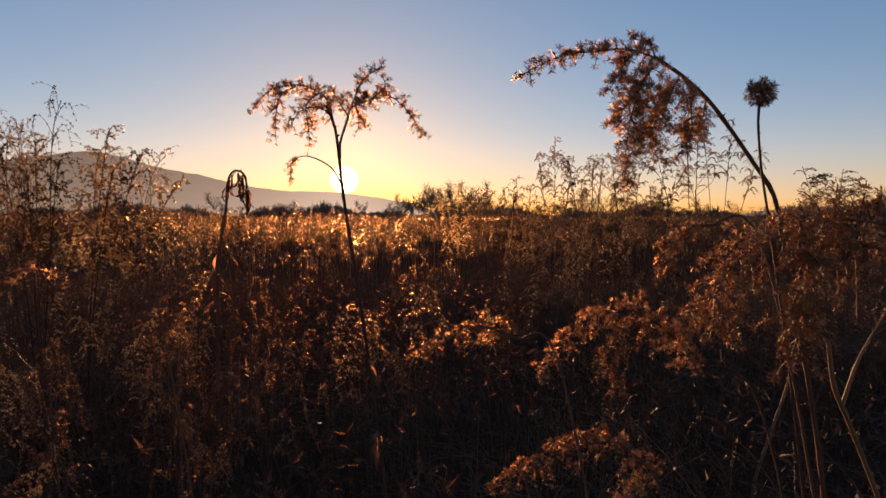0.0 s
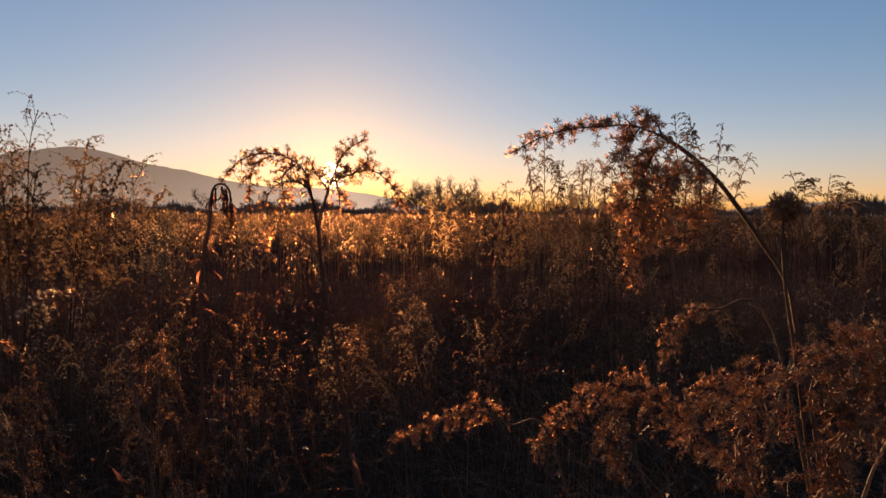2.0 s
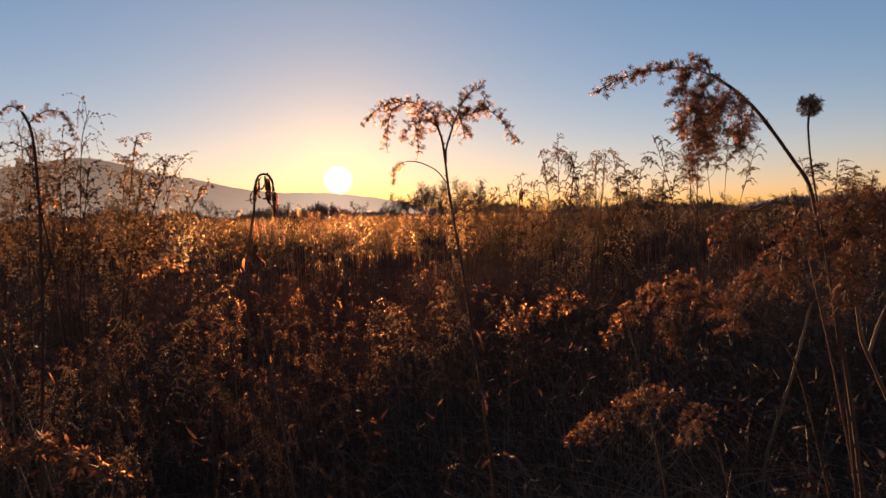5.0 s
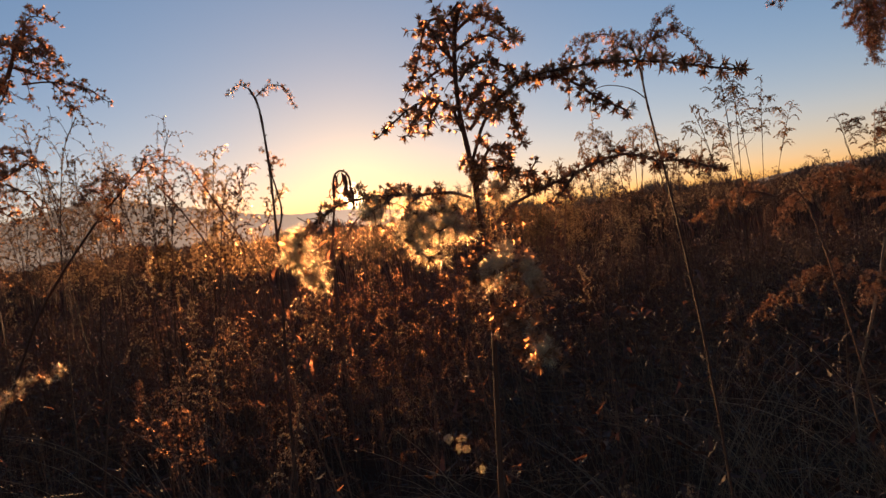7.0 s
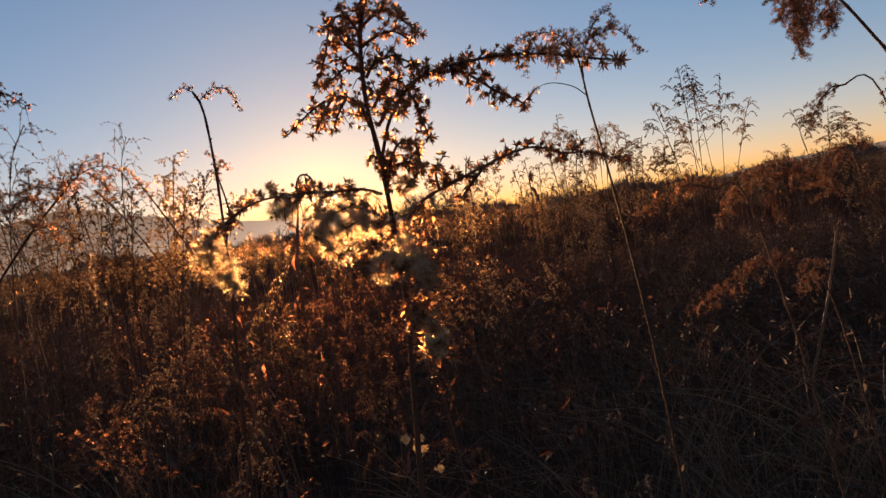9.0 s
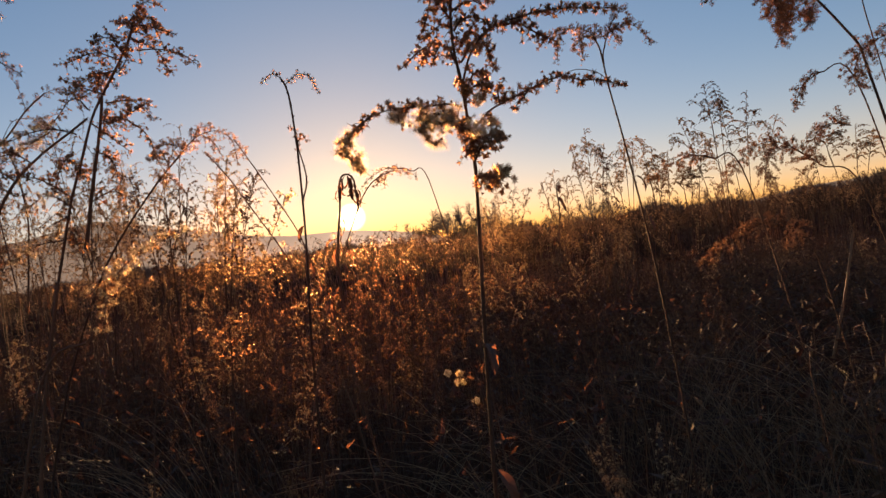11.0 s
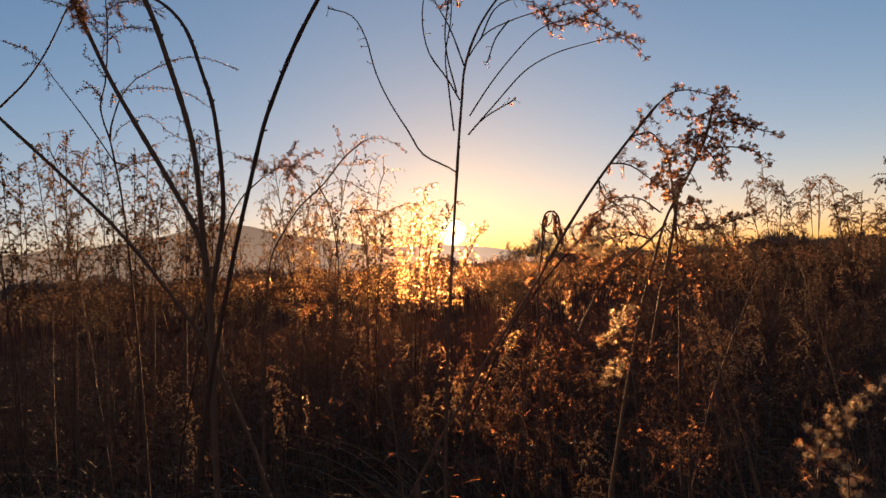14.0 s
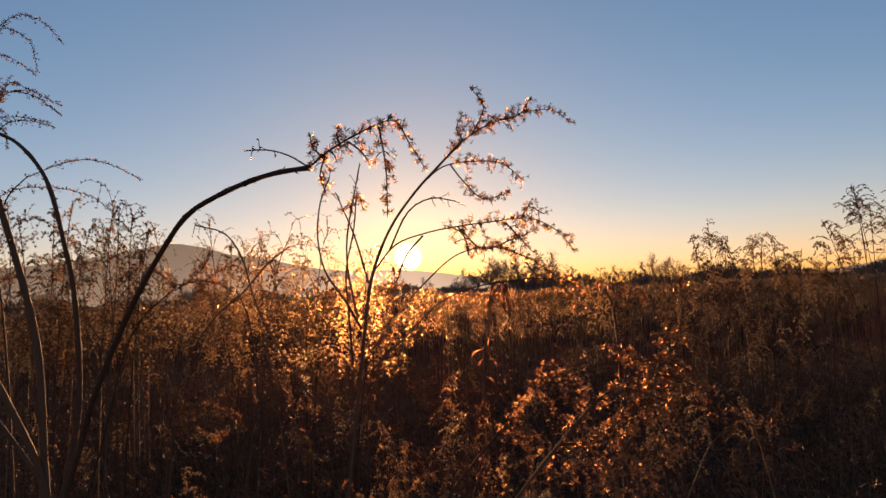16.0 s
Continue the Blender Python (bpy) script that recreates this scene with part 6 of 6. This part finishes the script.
fan(205, "tall reddish dry goldenrod with feathery curved twigs", (-1.68, 3.0), [(-1.52, 3, 1.64), (-1.37, 3, 1.52), (-1.21, 3.05, 1.39), (-1.63, 3.1, 1.54), (-1.45, 2.9, 1.44)], 22, 0.14, 0.7, 0.6)
fan(206, "tall reddish dry goldenrod with spreading thin twigs", (-1.95, 3.1), [(-1.76, 3, 1.49), (-1.94, 3.1, 1.59), (-2.13, 3.1, 1.61), (-1.85, 2.9, 1.44)], 22, 0.14, 0.7, 0.6)
fan(207, "dry goldenrod clump with russet tops near the wood", (0.3, 6.5), [(0.25, 6.5, 1.56), (0.45, 6.5, 1.52), (0.05, 6.6, 1.46), (0.62, 6.4, 1.5)], 24, 0.15, 0.7, 0.5)
fan(202, "dry goldenrod with stiff crossing brown stems", (1.357, 5.3), [(1.157, 5.3, 1.72), (1.276, 5.3, 1.56), (1.386, 5.3, 1.73), (1.469, 5.3, 1.733)], 14, 0.1, 0.6, 0.78, True)
fan(208, "dry goldenrod clump with nodding brown tops", (1.694, 5.3), [(1.527, 5.3, 1.762), (1.633, 5.3, 1.649), (1.785, 5.3, 1.616), (1.56, 5.3, 1.521)], 16, 0.12, 0.45, 0.72, True)
fan(211, "dry goldenrod with flat curled tops", (1.931, 5.3), [(1.99, 5.3, 1.599), (2.092, 5.3, 1.541), (1.876, 5.3, 1.51)], 14, 0.12, 0.35, 0.78, True)
fan(212, "tall thin dry goldenrod leaning over the field", (2, 4.68), [(1.654, 4.68, 1.81), (1.91, 4.68, 2.055), (2.016, 4.68, 1.914)], 12, 0.16, 0.4, 0.84, True)
fan(209, "dry goldenrod clump with bushy brown tops", (0.85, 5.8), [(0.78, 5.8, 1.6), (0.92, 5.8, 1.52), (0.66, 5.85, 1.5)], 22, 0.15, 0.7, 0.45)
fan(213, "tall dry goldenrod with fine reddish twigs", (-3.413, 2.5), [(-3.582, 2.5, 1.986), (-3.369, 2.5, 2.027), (-3.265, 2.5, 1.91), (-3.464, 2.5, 1.867)], 20, 0.14, 0.7, 0.55)
fan(214, "tall dry goldenrod with thin feathery tops", (-3.087, 2.6), [(-3.24, 2.6, 1.849), (-2.943, 2.6, 1.93), (-3.041, 2.6, 1.871), (-2.849, 2.6, 1.783)], 20, 0.14, 0.7, 0.55)
fan(215, "tall dry goldenrod with thin spreading twigs", (-3.471, 2.3), [(-3.584, 2.3, 1.901), (-3.47, 2.3, 1.832), (-3.718, 2.3, 1.942)], 20, 0.14, 0.7, 0.55)
fan(216, "dry goldenrod with slender reddish twigs", (-2.766, 2.7), [(-2.833, 2.7, 1.798), (-2.692, 2.7, 1.858), (-2.606, 2.7, 1.763)], 20, 0.14, 0.7, 0.55)
fan(210, "tall reddish dry goldenrod with thin nodding twigs", (-2.5, 3.3), [(-2.45, 3.3, 1.72), (-2.62, 3.3, 1.6), (-2.3, 3.3, 1.55)], 20, 0.15, 0.7, 0.55)
# taller weeds here and there above the rest
for _ in range(60):
    y = 4.5 + 17 * rng.random()
    cx = rng.uniform(-1, 1) * (0.8 * y + 0.5)
    for _ in range(int(rng.integers(2, 7))):
        far_weed(WEEDS_FAR, cx + rng.normal() * 0.05 * y, y + rng.normal() * 0.3, rng, 1.1, 1.5)


def thicket(seed, size, clumps, height, blade, gap, twigs):
    """A patch of plumed dry weeds in uneven clumps, too thick to tell apart."""
    r = np.random.default_rng(seed)
    g = Geo()
    for _ in range(clumps):
        cx, cy = r.uniform(-size / 2, size / 2, 2)
        tall = height * r.choice((0.5, 0.7, 0.85, 0.95, 1.1))
        for _ in range(6):
            x, y = cx + r.normal() * 0.17, cy + r.normal() * 0.17
            line = np.array(weed_line(r, tall * r.uniform(0.8, 1.08), 0.3)) + np.array((x, y, 0))
            tube(g, spline(line, 0.25), 0.004, 0.002, 3)
            frond(g, g, line, r, twigs, 0.14, 0.66, 0.6, gap, blade, 0.008)
    return g.mesh("thicket", WEED_FAR)


BIG = [spray(RNG, 5, 0.012, 0.003, 1.2) for _ in range(3)]
BIGGER = [spray(RNG, 4, 0.026, 0.007, 1.1) for _ in range(3)]
patches = [thicket(41 + k, 3.2, 10, 0.98, BIG, 0.011, 9) for k in range(3)]
patches_far = [thicket(45 + k, 3.4, 10, 0.98, BIGGER, 0.03, 6) for k in range(3)]
rng = np.random.default_rng(51)
y = 7.5
while y < 44:
    half = 0.9 * y + 2
    for x in np.arange(-half, half, 3.0):
        ob = new("dry_weeds", (patches if y < 18 else patches_far)[int(rng.integers(0, 3))])
        ob.matrix_basis = Matrix.Translation((x + rng.uniform(-0.6, 0.6), y + rng.uniform(-0.5, 0.5), 0)) @ Matrix.Rotation(rng.uniform(0, 6.28), 4, "Z") @ Matrix.Scale(rng.uniform(1.0, 1.38), 4)
        tagged(ob, "thick patch of tawny dry weeds", "weeds", kind="stuff")
    y += 2.9 if y < 20 else 4.2

# the same meadow goes on beside and behind
for y in np.arange(-14.0, 9.0, 2.3):
    for x in np.arange(-17.0, 17.1, 2.3):
        if y > abs(x + 0.45) - 4.5 or math.hypot(x + 0.5, y) < 2.8:
            continue
        ob = new("dry_weeds", patches_far[int(rng.integers(0, 3))])
        ob.matrix_basis = Matrix.Translation((x + rng.uniform(-0.5, 0.5), y + rng.uniform(-0.5, 0.5), 0)) @ Matrix.Rotation(rng.uniform(0, 6.28), 4, "Z") @ Matrix.Scale(rng.uniform(0.8, 1.1), 4)
        tagged(ob, "thick patch of tawny dry weeds", "weeds", kind="stuff")

# beyond, the weeds run together to the foot of the trees
g = Geo()
n = 9000
yy = 42 + 330 * rng.random(n) ** 1.7
xx = (rng.random(n) * 2 - 1) * (0.95 * yy + 5)
tv_all = [spray(RNG, 5, 0.34, 0.09, 0.75) for _ in range(3)]
flowers(g, np.stack([xx, yy, np.full(n, 0.7)], 1), np.tile((0.0, 0.0, 1.0), (n, 1)) + rng.normal(size=(n, 3)) * 0.15, rng, tv_all, 0.8, 2.2)
tagged(part("far_weeds", g, WEED_FAR), "far meadow of tawny dry weeds reaching the trees", "weeds", kind="stuff")


def straw_patch(seed, size, count):
    """Bent and lying grass blades and bare stalks."""
    r = np.random.default_rng(seed)
    g = Geo()
    for _ in range(count):
        x, y = r.uniform(-size / 2, size / 2, 2)
        a, h = r.uniform(0, 6.28), r.uniform(0.3, 0.85)
        d = np.array((math.cos(a), math.sin(a), 0))
        fall = r.uniform(0.1, 1.0)
        t = np.linspace(0, 1, 6)[:, None]
        line = np.array((x, y, 0)) + d * h * fall * t ** 1.8 + np.array((0, 0, 1)) * h * (t - 0.62 * fall * t ** 2.6)
        wd = np.cross(d, (0, 0, 1)) * r.uniform(0.0007, 0.002)
        wd = wd[None] * (1.05 - t) + np.array((0, 0, 0.0006))
        verts = np.stack([line - wd, line + wd], 1).reshape(-1, 3)
        g.put(verts, [(2 * i, 2 * i + 1, 2 * i + 3, 2 * i + 2) for i in range(5)])
    return g.mesh("straw", GRASS)


def underbrush(seed, size, count):
    """Dead leaves and broken bits caught low among the stems."""
    r = np.random.default_rng(seed)
    g = Geo()
    p = np.stack([r.uniform(-size / 2, size / 2, count), r.uniform(-size / 2, size / 2, count), 0.5 * r.random(count) ** 1.4], 1)
    shapes = [spray(r, 3, 0.05, 0.006, 1.2) for _ in range(3)]
    flowers(g, p, r.normal(size=(count, 3)) + np.array((0, 0, 0.3)), r, shapes, 0.5, 1.4)
    return g.mesh("underbrush", LEAF)


def grass_tuft(seed, foot, lean, height, count):
    """Long thin dry grass blades that bow over and catch the light."""
    r = np.random.default_rng(seed)
    ob = thing("grass_tuft", "tuft of long thin bowed straw-coloured grass blades", "grass", "grass tufts")
    ob.matrix_basis = Matrix.Translation((*foot, 0))
    g = Geo()
    for _ in range(count):
        a = lean + r.normal() * 0.5
        d = np.array((math.cos(a), math.sin(a), 0))
        h = height * r.uniform(0.6, 1.1)
        t = np.linspace(0, 1, 9)[:, None]
        bow = r.uniform(0.3, 0.75)
        line = np.array((*r.normal(size=2) * 0.05, 0)) + d * h * bow * t ** 1.9 + np.array((0, 0, 1)) * h * (t - 0.5 * bow * t ** 3)
        tube(g, line, 0.0013, 0.0005, 3)
    part("tuft", g, STRAW, ob)
    return ob


for k, (x, y, lean) in enumerate([(-1.0, 1.15, 2.9), (-0.86, 1.3, 2.6), (-1.15, 1.5, 3.3), (-0.55, 1.0, 0.4), (0.05, 1.1, 2.8), (0.18, 1.25, 0.3), (0.42, 1.2, 2.4), (0.6, 1.0, 0.6), (0.75, 1.35, 2.9), (-0.25, 1.3, 3.6), (0.3, 0.95, 1.2)]):
    grass_tuft(150 + k, (x, y), lean, 0.78 + 0.05 * (k % 3), 22)
brush = [underbrush(91 + k, 1.4, 600) for k in range(2)]
for y in np.arange(0.6, 8.5, 1.2):
    half = 0.8 * y + 1.3
    for x in np.arange(-half - 0.3, half, 1.2):
        ob = new("underbrush", brush[int(rng.integers(0, 2))])
        ob.matrix_basis = Matrix.Translation((x, y, 0)) @ Matrix.Rotation(rng.uniform(0, 6.28), 4, "Z") @ Matrix.Scale(rng.uniform(0.9, 1.15), 4)
        tagged(ob, "dark dead leaves and stalks low under the weeds", "undergrowth", kind="stuff")
straws = [straw_patch(61 + k, 1.3, 420) for k in range(3)]
for y in np.arange(0.5, 9.5, 1.05):
    half = 0.8 * y + 1.3
    for x in np.arange(-half - 0.3, half, 1.05):
        ob = new("dry_grass", straws[int(rng.integers(0, 3))])
        ob.matrix_basis = Matrix.Translation((x + rng.uniform(-0.3, 0.3), y + rng.uniform(-0.2, 0.2), 0)) @ Matrix.Rotation(rng.uniform(0, 6.28), 4, "Z") @ Matrix.Scale(rng.uniform(0.8, 1.1), 4)
        tagged(ob, "tangle of bent straw-coloured grass on the ground", "grass", kind="stuff")

for y in np.arange(-5.5, 4.0, 1.3):
    for x in np.arange(-6.5, 6.6, 1.3):
        if y > abs(x + 0.45) * 1.2 - 1.6 or math.hypot(x + 0.5, y) < 0.9:
            continue
        ob = new("dry_grass", straws[int(rng.integers(0, 3))])
        ob.matrix_basis = Matrix.Translation((x + rng.uniform(-0.3, 0.3), y + rng.uniform(-0.3, 0.3), 0)) @ Matrix.Rotation(rng.uniform(0, 6.28), 4, "Z") @ Matrix.Scale(rng.uniform(0.9, 1.2), 4)
        tagged(ob, "tangle of bent straw-coloured grass on the ground", "grass", kind="stuff")


# ---- far trees, hills, ground ----
def bare_tree(seed, height):
    """A leafless winter tree: trunk, limbs, a fan of fine twigs."""
    r = np.random.default_rng(seed)
    trunk, crown = Geo(), Geo()
    ob = thing("bare_tree", "leafless dark winter tree at the meadow's edge", "tree", "trees on the horizon")

    def grow(p, d, ln, rad, level):
        n = 5 if level < 2 else 3
        line = [p]
        for _ in range(n):
            d = unit(d + r.normal(size=3) * 0.12 + np.array((0, 0, 0.06)))
            line.append(line[-1] + d * ln / n)
        line = np.array(line)
        tube(trunk if level < 2 else crown, line, max(rad * 0.7, 0.022), max(rad * 0.4, 0.014), 5 if level < 2 else 3)
        if level >= 4:
            return
        for k in range((5, 4, 4, 3)[level]):
            f = r.uniform(0.35, 1.0)
            q = line[int(f * n)]
            side = unit(np.cross(d, r.normal(size=3)))
            grow(q, unit(d * 0.75 + side * r.uniform(0.35, 0.85)), ln * r.uniform(0.5, 0.72), rad * 0.5, level + 1)

    grow(np.zeros(3), np.array((0, 0, 1.0)), height * 0.38, height * 0.016, 0)
    part("trunk", trunk, BARK, ob)
    part("crown", crown, BARK, ob)
    return ob


TREES = [bare_tree(71, 11.0), bare_tree(72, 10.0), bare_tree(73, 12.0), bare_tree(74, 9.0)]
rng = np.random.default_rng(81)
rows = []
for az in np.arange(-4.4, 6.6, 0.3):
    rows.append((az, 235, rng.uniform(0.95, 1.55)))
for az in np.arange(-26, -4, 1.1):
    rows.append((az, 330, rng.uniform(0.6, 1.1)))
for az in np.arange(6.5, 46, 1.0):
    rows.append((az, 330, rng.uniform(0.6, 1.1)))
for az in np.arange(9.2, 16.0, 0.42):
    rows.append((az, 240, rng.uniform(0.7, 1.15)))
for az in np.arange(26.0, 36.0, 0.8):
    rows.append((az, 250, rng.uniform(0.5, 0.9)))
for az in (-20.5, -15.2, -14.7):
    rows.append((az, 230, 0.95))
for k, (az, dist, s) in enumerate(rows):
    a = radians(az + rng.uniform(-0.25, 0.25))
    dd = dist * rng.uniform(0.92, 1.12)
    m = Matrix.Translation((math.sin(a) * dd, math.cos(a) * dd, 0)) @ Matrix.Rotation(rng.uniform(0, 6.28), 4, "Z") @ Matrix.Scale(s, 4)
    if k < len(TREES):
        TREES[k].matrix_basis = m
    else:
        copy_thing(TREES[int(rng.integers(0, len(TREES)))], m)

# the closed wood behind them
g = Geo()
for _ in range(4000):
    a = radians(rng.uniform(-60, 60))
    dd = rng.uniform(430, 620)
    h = rng.uniform(6.0, 10.5) * (1.0 + 0.35 * math.sin(a * 23) + 0.25 * math.sin(a * 61))
    p = np.array((math.sin(a) * dd, math.cos(a) * dd, 0))
    tube(g, np.array([p, p + np.array((0, 0, h * 0.5))]), 0.5, 0.35, 3)
    for _ in range(7):
        q = p + np.array((0, 0, h * rng.uniform(0.15, 0.6)))
        tip = p + np.array((rng.normal() * 1.8, rng.normal(), h * rng.uniform(0.6, 1.05)))
        tube(g, np.array([q, (q + tip) / 2 + rng.normal(size=3) * 0.3, tip]), 0.42, 0.10, 3)
tagged(part("far_wood", g, WOOD_FAR), "low dark wood along the horizon", "woods", kind="stuff")


def hill(name, dist, profile, depth, seed):
    """A long ridge: heights in degrees above the horizon at bearings in degrees, with its folds."""
    noise.seed_set(seed)
    az = np.arange(profile[0][0], profile[-1][0] + 0.01, 0.5)
    top = np.interp(az, [p[0] for p in profile], [p[1] for p in profile])
    top = np.convolve(np.pad(top, 3, mode="edge"), np.ones(7) / 7, "valid")
    verts, faces = [], []
    steps = 14
    for i, (a, e) in enumerate(zip(az, top)):
        a = radians(a)
        for j in range(steps):
            f = j / (steps - 1)
            dd = dist + depth * (f - 0.6)
            h = math.tan(radians(e)) * dist * math.sin(min(f / 0.6, 1.0) * math.pi / 2) ** 1.2 * (1 - max(0, f - 0.6) * 0.8)
            h *= 1 + 0.10 * noise.noise((a * 14, f * 3, seed)) * min(1, f * 2)
            h += 5 * noise.noise((a * 90, f * 8, seed + 3)) * (e > 0.3)
            verts.append((math.sin(a) * dd, math.cos(a) * dd, h - 6))
    for i in range(len(az) - 1):
        for j in range(steps - 1):
            k = i * steps + j
            faces.append((k, k + steps, k + steps + 1, k + 1))
    g = Geo()
    g.put(verts, faces)
    return tagged(part(name, g, hill_mat, smooth=True), "wooded hill range with a painted haze glow under the low sun", "hill", kind="structure")


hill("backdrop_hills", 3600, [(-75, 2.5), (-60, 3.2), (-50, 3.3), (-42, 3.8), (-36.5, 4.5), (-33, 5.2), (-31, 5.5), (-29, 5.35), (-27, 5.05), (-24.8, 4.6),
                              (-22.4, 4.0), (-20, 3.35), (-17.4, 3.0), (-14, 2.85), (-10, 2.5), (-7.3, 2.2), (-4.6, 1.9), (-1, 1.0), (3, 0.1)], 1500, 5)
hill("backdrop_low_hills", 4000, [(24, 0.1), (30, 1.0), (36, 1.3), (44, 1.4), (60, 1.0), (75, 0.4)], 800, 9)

g = Geo()
rad = np.concatenate([[0.0], np.geomspace(0.6, 4600, 60)])
m = 72
verts, faces = [(0, 0, 0)], []
for r in rad[1:]:
    for k in range(m):
        a = 2 * math.pi * k / m
        x, y = math.cos(a) * r, math.sin(a) * r
        verts.append((x, y, 0.05 * noise.noise((x * 0.7, y * 0.7, 0)) if r < 60 else 0.0))
for k in range(m):
    faces.append((0, 1 + k, 1 + (k + 1) % m))
g.put(verts, faces)
ring = []
for i in range(len(rad) - 2):
    for k in range(m):
        a, b = 1 + i * m + k, 1 + i * m + (k + 1) % m
        ring.append((a, a + m, b + m, b))
g.f.extend(ring)
tagged(part("ground", g, SOIL, smooth=True), "dark brown soil under the dry meadow", "ground", kind="structure")
